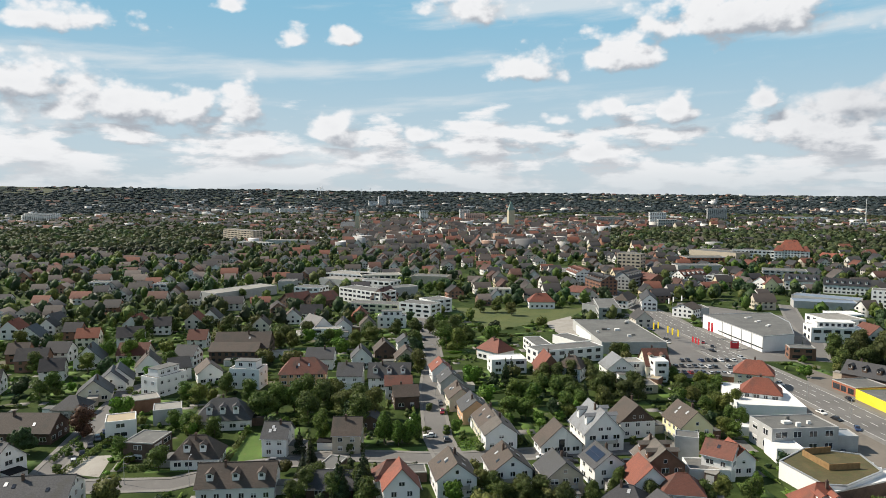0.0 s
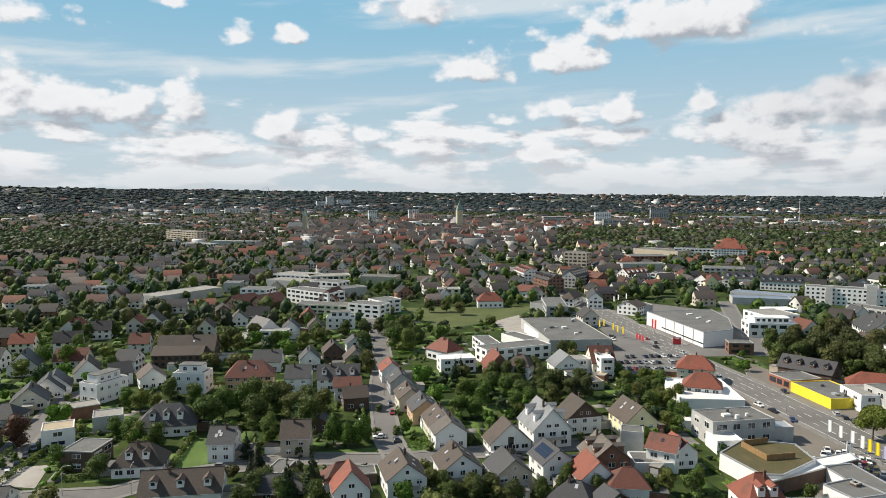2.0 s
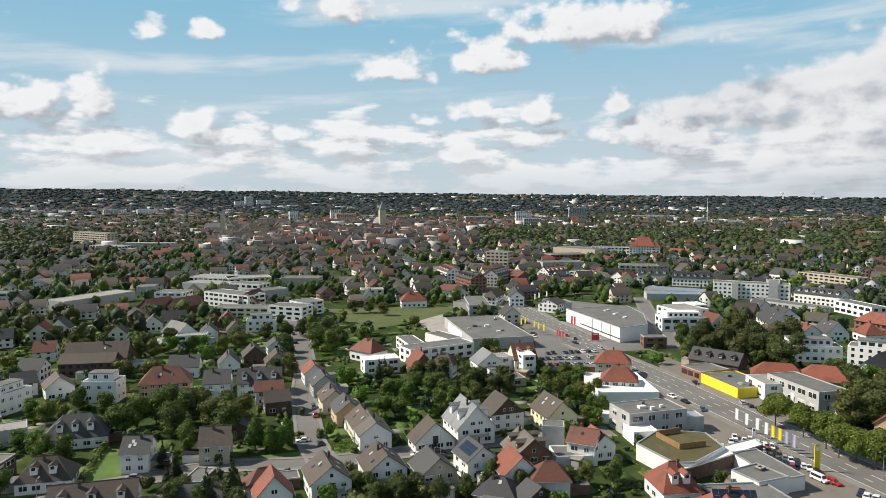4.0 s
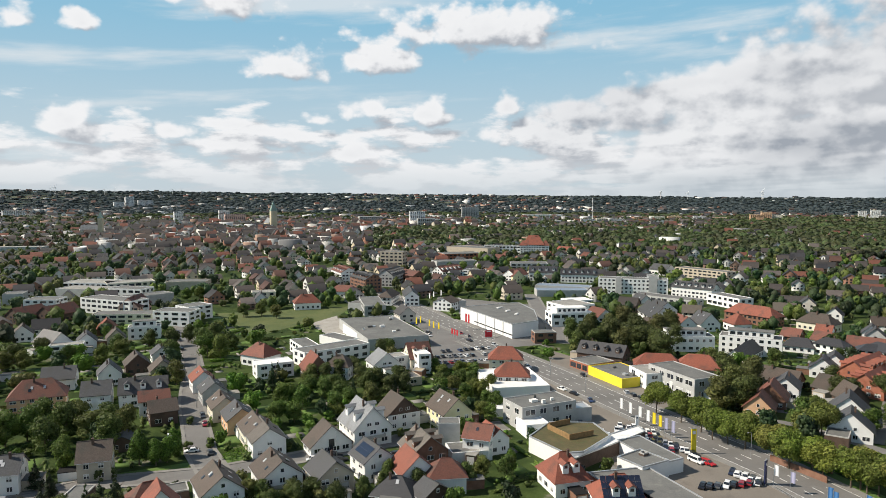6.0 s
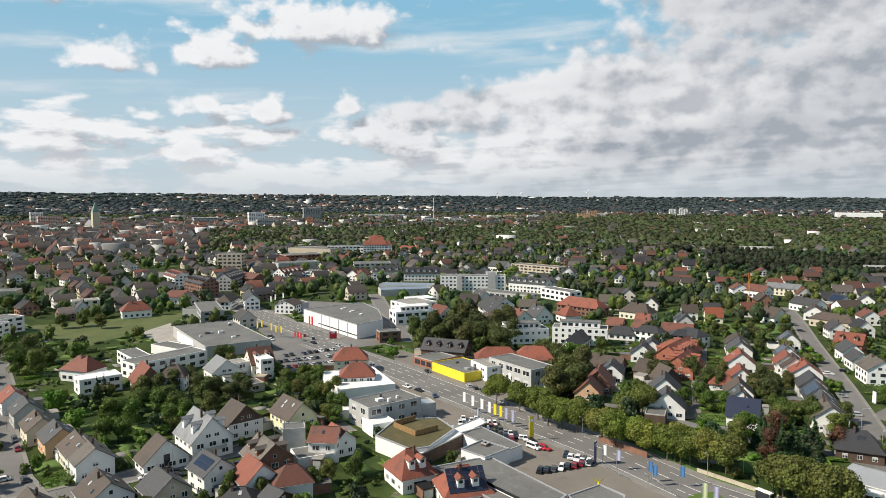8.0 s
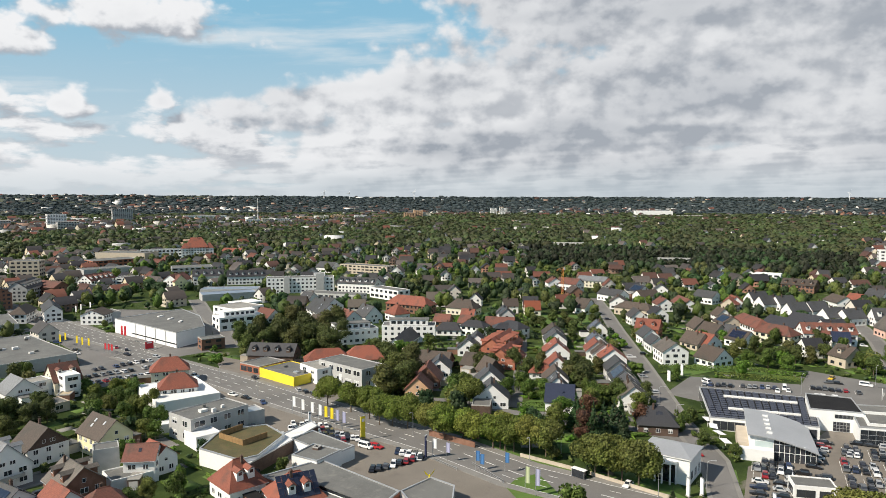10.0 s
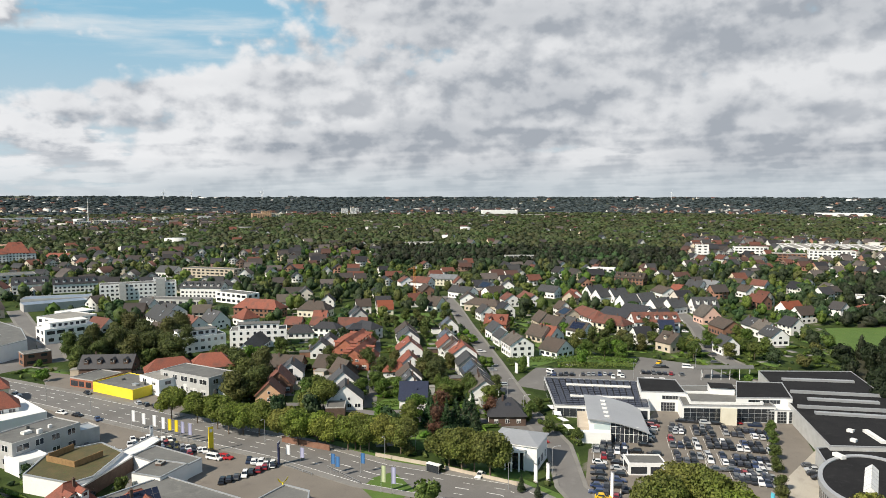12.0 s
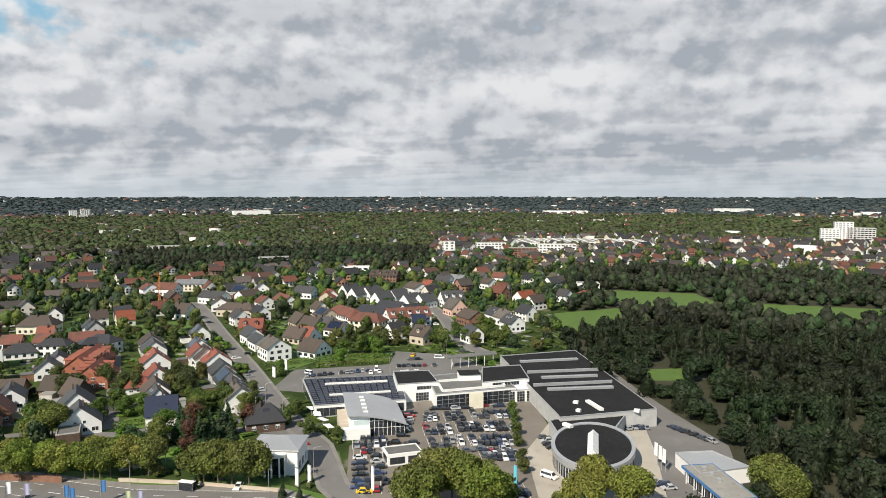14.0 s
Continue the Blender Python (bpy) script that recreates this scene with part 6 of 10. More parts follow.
def showroom(x, y, turn, width, depth, hi, lo):
    """A white showroom under one sheet-metal roof that curves down to one side; local x runs down the curve, local -y is the front."""
    th = thing("showroom", "white car showroom under a curved grey metal roof, glass front", "showroom", pose(x, y, 0, 0, 0, turn))
    n = 16
    prof = []
    for i in range(n + 1):
        f = i / n
        prof.append((-width / 2 + width * f, lo + (hi - lo) * math.cos(f * 1.5) ** 0.9))
    bm = bmesh.new()
    rows = [[bm.verts.new((px, s, pz + dz)) for px, pz in prof] for s, dz in ((-depth / 2 - 1.2, 0), (depth / 2 + 0.6, 0), (-depth / 2 - 1.2, -0.35), (depth / 2 + 0.6, -0.35))]
    for i in range(n):
        bm.faces.new((rows[0][i], rows[0][i + 1], rows[1][i + 1], rows[1][i]))
        bm.faces.new((rows[2][i + 1], rows[2][i], rows[3][i], rows[3][i + 1]))
        bm.faces.new((rows[0][i + 1], rows[0][i], rows[2][i], rows[2][i + 1]))
        bm.faces.new((rows[1][i], rows[1][i + 1], rows[3][i + 1], rows[3][i]))
    for e in (0, n):
        bm.faces.new((rows[0][e], rows[1][e], rows[3][e], rows[2][e]))
    part("roof", bm, FLATS["s"], th, "curved light grey sheet-metal roof")
    for i in range(5):
        part("roof_vent", boxes((-width * 0.22, -width * 0.22 + 1.6, -depth / 2 + (i + 0.7) * depth / 6, -depth / 2 + (i + 0.7) * depth / 6 + 0.35, prof[4][1] - 0.3, prof[4][1] + 0.35)), FLATS["w"], th)
    bm = bmesh.new()
    k = 6
    pts = [(-width / 2 + 0.5, prof[0][1] - 0.4)] + [(px, pz - 0.4) for px, pz in prof[1:k + 1]]
    a = [bm.verts.new((px, -depth / 2, -0.3)) for px, pz in pts] + [bm.verts.new((px, -depth / 2, pz)) for px, pz in pts[::-1]]
    b = [bm.verts.new((v.co.x, depth / 2, v.co.z)) for v in a]
    bm.faces.new(a), bm.faces.new(b[::-1])
    for i in range(len(a)):
        j = (i + 1) % len(a)
        bm.faces.new((a[j], a[i], b[i], b[j]))
    part("wall", bm, WALLS["w"], th)
    part("side_wing", boxes((-width / 2 - 2.6, -width / 2 + 0.6, -depth / 2 + 1, depth / 2 - 8, -0.3, hi * 0.55)), WALLS["t"], th, "beige rendered side wing")
    part("plinth_block", boxes((-width / 2 - 4, -width / 2 + width * 0.37, -depth / 2 - 2.2, -depth / 2 + 0.1, -0.3, 3.6)), WALLS["w"], th)
    part("panel", boxes((-width / 2 + 2, -width / 2 + width * 0.36, -depth / 2 - 0.12, -depth / 2 + 0.02, 4.0, hi - 2.0)), mat("pale_glass", (0.42, 0.50, 0.50), (0.50, 0.58, 0.58), rough=0.2, bump=0), th, "pale translucent glass band")
    g = None
    x0 = -width / 2 + width * 0.38
    cols = 8
    for i in range(cols):
        f0, f1 = 0.38 + 0.58 * i / cols, 0.38 + 0.58 * (i + 1) / cols
        z = lo + (hi - lo) * math.cos(f1 * 1.5) ** 0.9 - 0.4
        g = part("pane", boxes((-width / 2 + width * f0 + 0.06, -width / 2 + width * f1 - 0.06, -depth / 2, -depth / 2 + 0.06, 0.1, z)), GLASS, th, "tall dark glass pane")
        part("mullion", boxes((-width / 2 + width * f1 - 0.06, -width / 2 + width * f1 + 0.06, -depth / 2 - 0.06, -depth / 2 + 0.08, 0, z + 0.3)), FRAME, th)
    for z in (2.8, 5.2):
        part("transom", boxes((x0, width / 2 - (3.5 if z > 4 else 0.6), -depth / 2 - 0.05, -depth / 2 + 0.0, z - 0.06, z + 0.06)), FRAME, th)
    part("end_wall", boxes((width / 2 - 0.6, width / 2 - 0.2, -depth / 2, depth / 2, -0.2, lo - 0.1)), GLASS, th)
    part("rear_wall", boxes((-width / 2, width / 2 - 0.5, depth / 2 - 0.3, depth / 2, -0.2, lo)), WALLS["w"], th)
    return th


def rotunda(x, y, r, h, long=1.0):
    """An oval hall with a flat black roof, a wide grey rim and a glazed lantern ridge; long: length over width, along local x."""
    th = thing("rotunda", "oval grey hall with a flat black roof and glass lantern", "hall", pose(x, y, 0))
    n = 72
    ring = [(math.cos(i * math.tau / n) * long, math.sin(i * math.tau / n)) for i in range(n)]
    AREAS.append([(x + a * r, y + b * r) for a, b in ring])
    part("wall", prism(bmesh.new(), [(a * (r - 0.5), b * (r - 0.5)) for a, b in ring], -0.3, h - 0.5), WALLS["g"], th, "grey panelled wall")
    bm = bmesh.new()
    prof = [(r - 1.1, h - 0.35), (r - 1.1, h), (r, h), (r, h - 1.5), (r - 0.5, h - 1.5)]
    rows = [[bm.verts.new((a * q, b * q, z)) for a, b in ring] for q, z in prof]
    for p, q in zip(rows, rows[1:]):
        for i in range(n):
            j = (i + 1) % n
            bm.faces.new((p[i], p[j], q[j], q[i]))
    part("rim", bm, FLATS["s"], th, "wide grey metal roof rim")
    part("roof", prism(bmesh.new(), [(a * (r - 1.0), b * (r - 1.0)) for a, b in ring], h - 0.6, h - 0.3), FLATS["a"], th)
    d = Vector((x, y, 0)).normalized()
    t = math.atan2(d.y, d.x)
    bm = bmesh.new()
    v = [bm.verts.new(p) for p in ((-9.0, -1.6, h - 0.3), (9.0, -1.6, h - 0.3), (9.0, 1.6, h - 0.3), (-9.0, 1.6, h - 0.3), (-9.0, 0, h + 1.1), (9.0, 0, h + 1.1))]
    for f in ((0, 1, 5, 4), (2, 3, 4, 5), (1, 2, 5), (3, 0, 4)):
        bm.faces.new([v[i] for i in f])
    lan = part("lantern", bm, FLATS["w"], th, "pale ridged roof lantern")
    lan.matrix_basis = Matrix.Rotation(t, 4, "Z")
    for i in range(7):
        bm = bmesh.new()
        u = -8.8 + i * 2.93
        for e in (-1, 1):
            rod(bm, (u, e * 1.62, h - 0.25), (u, 0, h + 1.14), 0.07, 0.07, 6)
        part("glazing_bar", bm, METAL, lan)
    for i in range(n):
        a, b = ring[i]
        if a * x + b * y < 0.2 * r:
            ob = part("pane", boxes((-0.42, 0.42, 0, 0.05, 0.6, h - 2.2)), GLASS, th)
            ob.matrix_basis = Matrix.Translation((a * (r - 0.49), b * (r - 0.49), 0)) @ Matrix.Rotation(math.atan2(b * long, a / long) - math.pi / 2, 4, "Z")
    return th


def portico(x, y, turn, length, width, h):
    """A white pavilion with a hipped light metal roof and a round-fronted porch with columns."""
    th = thing("pavilion", "white rendered pavilion with light metal hipped roof and columns", "building", pose(x, y, 0, 0, 0, turn))
    L, W = length / 2, width / 2
    part("wall", boxes((-L, L, -W, W, -0.3, h)), WALLS["w"], th)
    part("cornice", boxes((-L - 0.5, L + 0.5, -W - 0.5, W + 0.5, h, h + 0.35)), WALLS["w"], th)
    bm = bmesh.new()
    a, b, c, d = ((-L - 0.5, -W - 0.5, h + 0.35), (L + 0.5, -W - 0.5, h + 0.35), (L + 0.5, W + 0.5, h + 0.35), (-L - 0.5, W + 0.5, h + 0.35))
    e, f = (-L * 0.35, 0, h + 2.4), (L * 0.35, 0, h + 2.4)
    for q in ((a, b, f, e), (b, c, f), (c, d, e, f), (d, a, e)):
        slab(bm, q, 0.1)
    part("roof", bm, FLATS["s"], th, "light grey standing-seam metal roof")
    n = 10
    arc = [(L * 0.55 * math.cos(math.pi + i * math.pi / n), -W - 2.2 * math.sin(i * math.pi / n)) for i in range(n + 1)]
    part("porch_roof", prism(bmesh.new(), [(q[0], q[1]) for q in arc], h - 1.6, h - 0.9), FLATS["w"], th)
    for i in range(1, n, 2):
        part("column", rod(bmesh.new(), (arc[i][0] * 0.94, arc[i][1] + 0.12, -0.2), (arc[i][0] * 0.94, arc[i][1] + 0.12, h - 1.6), 0.28, 0.24, 12), FRAME, th, "white round column")
    part("glazing", boxes((-L * 0.5, L * 0.5, -W - 0.05, -W + 0.01, 0.1, h - 1.7)), GLASS, th, "dark glass behind the columns")
    rng = random.Random(5)
    put_windows(th, th.matrix_basis, ((-1, 0), L), width, [1.2], rng, h=2.4)
    put_windows(th, th.matrix_basis, ((1, 0), L), width, [1.2], rng, h=2.4)
    return th


def banner(x, y, material, label, h=6.5, w=1.3, drop=4.0, turn=0.0):
    th = thing("flag", label, "flag", pose(x, y, 0, 0, 0, turn), group="advertising flags on poles")
    part("pole", rod(bmesh.new(), (0, 0, -0.2), (0, 0, h), 0.07, 0.05), METAL, th)
    bm = bmesh.new()
    cols = []
    for i in range(6):
        u = 0.08 + w * i / 5
        cols.append([bm.verts.new((u, 0.10 * math.sin(i * 1.3) + s * 0.015, z)) for z in (h - 0.1 - drop, h - 0.1 - drop * 0.5, h - 0.1) for s in (-1, 1)])
    for a, b in zip(cols, cols[1:]):
        for k in (0, 2):
            bm.faces.new((a[k], b[k], b[k + 2], a[k + 2])), bm.faces.new((a[k + 3], b[k + 3], b[k + 1], a[k + 1]))
    part("cloth", bm, material, th)
    return th


def pylon(x, y, material, label, h=6.0, w=1.6, turn=0.0):
    """A free-standing advertising pillar with a darker foot and a rim."""
    th = thing("sign_pylon", label, "sign", pose(x, y, 0, 0, 0, turn))
    part("foot", boxes((-w / 2 - 0.1, w / 2 + 0.1, -0.25, 0.25, -0.2, 0.35)), CONCRETE, th)
    part("panel", boxes((-w / 2, w / 2, -0.16, 0.16, 0.35, h)), material, th)
    part("rim", boxes((-w / 2 - 0.05, w / 2 + 0.05, -0.19, 0.19, h, h + 0.1)), METAL, th)
    part("mark", boxes((-w * 0.3, w * 0.3, -0.185, -0.165, h * 0.78, h * 0.90)), WHITEP if material not in (WHITEP,) else DARKBLUE, th)
    return th


def street_lamp(x, y, turn, h=8.0):
    th = thing("street_lamp", "tall grey steel street lamp with a curved arm", "street lamp", pose(x, y, 0, 0, 0, turn), group="street lamps")
    bm = rod(bmesh.new(), (0, 0, -0.2), (0, 0, h - 0.8), 0.10, 0.06)
    prev = Vector((0, 0, h - 0.8))
    for i in range(1, 6):
        a = i / 5 * math.pi / 2
        nxt = Vector((1.6 * (1 - math.cos(a)), 0, h - 0.8 + 0.8 * math.sin(a)))
        rod(bm, prev, nxt, 0.055, 0.05, 6)
        prev = nxt
    part("pole", bm, METAL, th)
    part("lamp_head", boxes((1.5, 2.4, -0.14, 0.14, h - 0.08, h + 0.06)), METAL, th)
    return th


def church(x, y, turn, tower_h, spire_h, w, nave):
    th = thing("church", "pale stone church with a tall square tower and slender green spire", "church", pose(x, y, 0, 0, 0, turn))
    stone = mat("pale_limestone", (0.46, 0.40, 0.28), (0.56, 0.50, 0.37), coarse=0.08, fine=1.0)
    copper = mat("green_copper", (0.16, 0.24, 0.21), (0.21, 0.30, 0.26), rough=0.6, coarse=0.1, fine=2)
    part("tower", boxes((-w / 2, w / 2, -w / 2, w / 2, -0.3, tower_h)), stone, th)
    bm = bmesh.new()
    base = [bm.verts.new((a * w * 0.52, b * w * 0.52, tower_h)) for a, b in ((-1, -1), (1, -1), (1, 1), (-1, 1))]
    tip = bm.verts.new((0, 0, tower_h + spire_h))
    bm.faces.new(base[::-1])
    for i in range(4):
        bm.faces.new((base[i], base[(i + 1) % 4], tip))
    part("spire", bm, copper, th)
    for a, b in ((-1, -1), (1, -1), (1, 1), (-1, 1)):
        bm = bmesh.new()
        rod(bm, (a * w * 0.42, b * w * 0.42, tower_h), (a * w * 0.42, b * w * 0.42, tower_h + spire_h * 0.3), w * 0.10, 0.05, 4)
        part("pinnacle", bm, copper, th)
    for i, z in enumerate((tower_h * 0.35, tower_h * 0.58, tower_h * 0.8)):
        for u in (-0.22, 0.22):
            part("louvre_window", boxes((u * w - w * 0.07, u * w + w * 0.07, -w / 2 - 0.05, -w / 2 + 0.01, z, z + tower_h * 0.13)), GLASS, th)
    bm = boxes((w / 2, w / 2 + nave, -w * 0.6, w * 0.6, -0.3, tower_h * 0.36))
    part("nave", bm, stone, th)
    bm = bmesh.new()
    for s in (-1, 1):
        pts = [(w / 2, s * w * 0.65, tower_h * 0.35), (w / 2 + nave, s * w * 0.65, tower_h * 0.35), (w / 2 + nave, 0, tower_h * 0.62), (w / 2, 0, tower_h * 0.62)]
        slab(bm, pts if s < 0 else pts[::-1], 0.4)
    part("nave_roof", bm, ROOFS["s"], th)
    return th


def turbine(x, y, h, blade):
    th = thing("wind_turbine", "white three-bladed wind turbine on the far ridge", "wind turbine", pose(x, y, ground_z(x, y), 0, 0, -math.degrees(math.atan2(x, y))), group="wind turbines on the skyline")
    part("tower", rod(bmesh.new(), (0, 0, -1), (0, 0, h), 1.3, 0.8, 10), FRAME, th)
    part("nacelle", boxes((-1, 1, -2.4, 2.4, h - 1, h + 1.2)), FRAME, th)
    for i in range(3):
        a = math.radians(20 + 120 * i)
        bm = bmesh.new()
        d = Vector((math.sin(a), 0, math.cos(a)))
        rod(bm, Vector((0, -2.8, h)), Vector((0, -2.8, h)) + d * blade, 0.75, 0.2, 5)
        part("blade", bm, FRAME, th)
    return th


def mast(x, y, h, label="thin red and white radio mast"):
    th = thing("radio_mast", label, "mast", pose(x, y, ground_z(x, y)))
    n = 6
    for i in range(n):
        part("segment", rod(bmesh.new(), (0, 0, h * i / n - (0.5 if i == 0 else 0)), (0, 0, h * (i + 1) / n), 1.5 - 0.15 * i, 1.35 - 0.15 * i, 8), WHITEP if i % 2 else CONCRETE, th)
    return th


def crane(x, y, h, arm, turn):
    """A slewing tower crane in lattice."""
    th = thing("tower_crane", "orange lattice tower crane on a building site", "crane", pose(x, y, 0, 0, 0, turn))
    paint = mat("crane_orange", (0.62, 0.22, 0.05), (0.70, 0.28, 0.08), rough=0.5, bump=0)
    bm = bmesh.new()
    for a, b in ((-1, -1), (1, -1), (1, 1), (-1, 1)):
        rod(bm, (a * 0.5, b * 0.5, 0), (a * 0.5, b * 0.5, h), 0.07, 0.07, 4)
    n = int(h / 1.4)
    for i in range(n):
        z0, z1 = h * i / n, h * (i + 1) / n
        for a, b, c, d in ((-1, -1, 1, -1), (1, -1, 1, 1), (1, 1, -1, 1), (-1, 1, -1, -1)):
            rod(bm, (a * 0.5, b * 0.5, z0), (c * 0.5, d * 0.5, z1), 0.035, 0.035, 4)
    part("mast", bm, paint, th)
    bm = bmesh.new()
    for s in (-0.4, 0.4):
        rod(bm, (-5, s, h), (arm, s, h), 0.07, 0.07, 4)
    rod(bm, (-5, 0, h + 1.0), (arm, 0, h + 0.7), 0.06, 0.06, 4)
    for i in range(int(arm / 1.5)):
        rod(bm, (i * 1.5, 0.4, h), (i * 1.5 + 0.75, 0, h + 0.9), 0.03, 0.03, 4), rod(bm, (i * 1.5 + 0.75, 0, h + 0.9), (i * 1.5 + 1.5, -0.4, h), 0.03, 0.03, 4)
    part("jib", bm, paint, th)
    part("counterweight", boxes((-5.4, -3.6, -0.7, 0.7, h - 1.4, h + 0.2)), CONCRETE, th)
    part("base", boxes((-2, 2, -2, 2, -0.2, 0.8)), CONCRETE, th)
    return th


def wall_run(x0, y0, x1, y1, h, material, label, name="garden_wall", w=0.3):
    d = math.hypot(x1 - x0, y1 - y0)
    ob = new(name, mesh_of(boxes((-d / 2, d / 2, -w / 2, w / 2, -0.2, h), (-d / 2 - 0.03, d / 2 + 0.03, -w / 2 - 0.05, w / 2 + 0.05, h, h + 0.08)), name, material))
    ob.matrix_basis = pose((x0 + x1) / 2, (y0 + y1) / 2, 0, 0, 0, math.degrees(math.atan2(y1 - y0, x1 - x0)))
    return tagged(ob, label, "wall")


def bus_stop(x, y, turn):
    th = thing("bus_shelter", "small glass bus shelter with a pale flat roof", "bus shelter", pose(x, y, 0, 0, 0, turn))
    part("roof", boxes((-2.2, 2.2, -0.8, 0.9, 2.4, 2.55)), WHITEP, th)
    part("back_pane", boxes((-2.1, 2.1, 0.72, 0.76, 0.2, 2.4)), GLASS, th)
    for sx in (-2.05, 2.05):
        part("post", boxes((sx - 0.05, sx + 0.05, 0.7, 0.8, -0.1, 2.4)), METAL, th)
        part("side_pane", boxes((sx - 0.02, sx + 0.02, -0.6, 0.7, 0.2, 2.3)), GLASS, th)
    part("bench", boxes((-1.5, 1.5, 0.3, 0.66, 0.42, 0.48)), METAL, th)
    return th


def guard_rail(x0, y0, x1, y1, label="low metal railing along the yard"):
    d = math.hypot(x1 - x0, y1 - y0)
    th = thing("railing", label, "railing", pose(x0, y0, 0, 0, 0, math.degrees(math.atan2(y1 - y0, x1 - x0))))
    part("rail", boxes((0, d, -0.03, 0.03, 0.85, 0.95)), METAL, th)
    part("rail", boxes((0, d, -0.02, 0.02, 0.40, 0.46)), METAL, th)
    n = max(2, int(d / 3))
    for i in range(n + 1):
        part("post", boxes((d * i / n - 0.04, d * i / n + 0.04, -0.04, 0.04, -0.1, 0.85)), METAL, th)
    return th


def wind_screen(name, label, x, y, turn, length, width, h, edge, roof):
    """A low flat pavilion with a coloured roof edge that reaches out over a glass front."""
    th = thing(name, label, "building", pose(x, y, 0, 0, 0, turn))
    L, W = length / 2, width / 2
    part("wall", boxes((-L + 1, L - 1, -W + 1, W - 0.5, -0.2, h - 0.6)), WALLS["w"], th)
    part("roof", boxes((-L, L, -W, W, h - 0.6, h - 0.15)), roof, th)
    part("roof_edge", boxes((-L - 0.15, L + 0.15, -W - 0.15, -W, h - 0.8, h), (-L - 0.15, L + 0.15, W, W + 0.15, h - 0.8, h), (-L - 0.15, -L, -W, W, h - 0.8, h), (L, L + 0.15, -W, W, h - 0.8, h)), edge, th, "bright coloured roof edge")
    for i in range(5):
        u = -L + 2 + (length - 4) * i / 4
        part("post", boxes((u - 0.1, u + 0.1, -W + 0.2, -W + 0.4, -0.1, h - 0.6)), FRAME, th)
        if i < 4:
            part("pane", boxes((u + 0.3, u + (length - 4) / 4 - 0.3, -W + 0.96, -W + 1.0, 0.2, h - 1.0)), GLASS, th)
    for i in range(3):
        part("roof_unit", boxes((-L + 3 + i * 4, -L + 4.2 + i * 4, -0.6, 0.6, h - 0.15, h + 0.7)), FLATS["s"], th)
    return th


PANEL = mesh_of(boxes((-1.0, 1.0, -0.8, 0.8, 0.0, 0.07)), "solar_panel", PVGLASS)


def panel_field(th, corners, z):
    """Single solar panels in rows on a roof, between its four corners."""
    a, b, c, d = [Vector(p) for p in corners]
    along, across = (b - a), (d - a)
    n, m = int(along.length / 2.2), int(across.length / 2.6)
    t = math.atan2(along.y, along.x)
    inv = th.matrix_basis.inverted()
    for j in range(m):
        for i in range(n):
            u, v = (i + 0.7) / (n + 0.4), (j + 0.7) / (m + 0.4)
            p = a + along * u + (across + (c - b - across) * u) * v
            ob = part("solar_panel", PANEL, None, th)
            ob.matrix_basis = inv @ pose(p.x, p.y, z - 0.05, 0, 0, math.degrees(t)) @ Matrix.Rotation(radians(4), 4, "X")


def bay_lines(x0, y0, x1, y1, n, turn):
    """White lines between parking bays."""
    bm = bmesh.new()
    a, b = Vector((x0, y0)), Vector((x1, y1))
    d = Vector((math.cos(radians(turn)), math.sin(radians(turn))))
    s = Vector((-d.y, d.x)) * 0.06
    step = (b - a) / max(1, n - 1)
    for i in range(n + 1):
        p = a + step * (i - 0.5)
        bm.faces.new([bm.verts.new((*q, 0.052)) for q in (p - d * 2.4 - s, p + d * 2.4 - s, p + d * 2.4 + s, p - d * 2.4 + s)])
    return tagged(new("bay_marking", mesh_of(bm, "bay_marking", LINE)), "white painted parking bay lines", "road marking", kind="structure")


# ---------- dealer yard: halls, showroom, rotunda ----------
dark_hall = hall("dealer_hall", "long grey dealer hall with flat black roof and skylights", [(231.2, 13.5), (314.7, 45.8), (334.2, 13.2), (247.9, -18.1)], 6.2, WALLS["g"], FLATS["a"])
strip_on(dark_hall, "skylight", FLATS["s"], 304.7, 35.5, 315.6, 11.3, 1.8, 5.8, 6.7, "long pale skylight strip")
strip_on(dark_hall, "skylight", FLATS["s"], 280, 24.1, 288.2, 2.4, 1.8, 5.8, 6.7, "long pale skylight strip")
strip_on(dark_hall, "skylight", FLATS["s"], 263.4, 20.3, 272.2, -3.6, 1.8, 5.8, 6.7, "long pale skylight strip")
strip_on(dark_hall, "roof_step", FLATS["s"], 286.6, 30.5, 297.9, 2.1, 0.8, 5.8, 7.0, "grey step in the roof")
strip_on(dark_hall, "roof_step", FLATS["s"], 267.5, 26, 279.6, -3.3, 0.8, 5.8, 7.0, "grey step in the roof")
strip_on(dark_hall, "roof_light", FLATS["w"], 251.7, 5.4, 242.3, 0.3, 1.6, 5.8, 6.7)
strip_on(dark_hall, "roof_light", FLATS["w"], 224.6, 12, 222.1, 9.5, 1.6, 5.8, 6.7)
strip_on(dark_hall, "roof_light", FLATS["w"], 244.1, -10.4, 243.8, -12.2, 1.6, 5.8, 6.7)
strip_on(dark_hall, "roof_light", FLATS["w"], 249.4, 10.1, 248.9, 8.4, 1.6, 5.8, 6.7)
strip_on(dark_hall, "roof_light", FLATS["w"], 240, 8.7, 239.5, 7.2, 1.6, 5.8, 6.7)
hall("dealer_annex", "grey link building between hall and rotunda", [(230.9, 17.2), (235.1, 13.4), (236.4, 3.8), (244.5, -8), (225.1, -3.5), (216.9, 13)], 5.0, WALLS["g"], FLATS["a"])
rotunda(209.5, 2.6, 12.2, 6.0, 1.62)
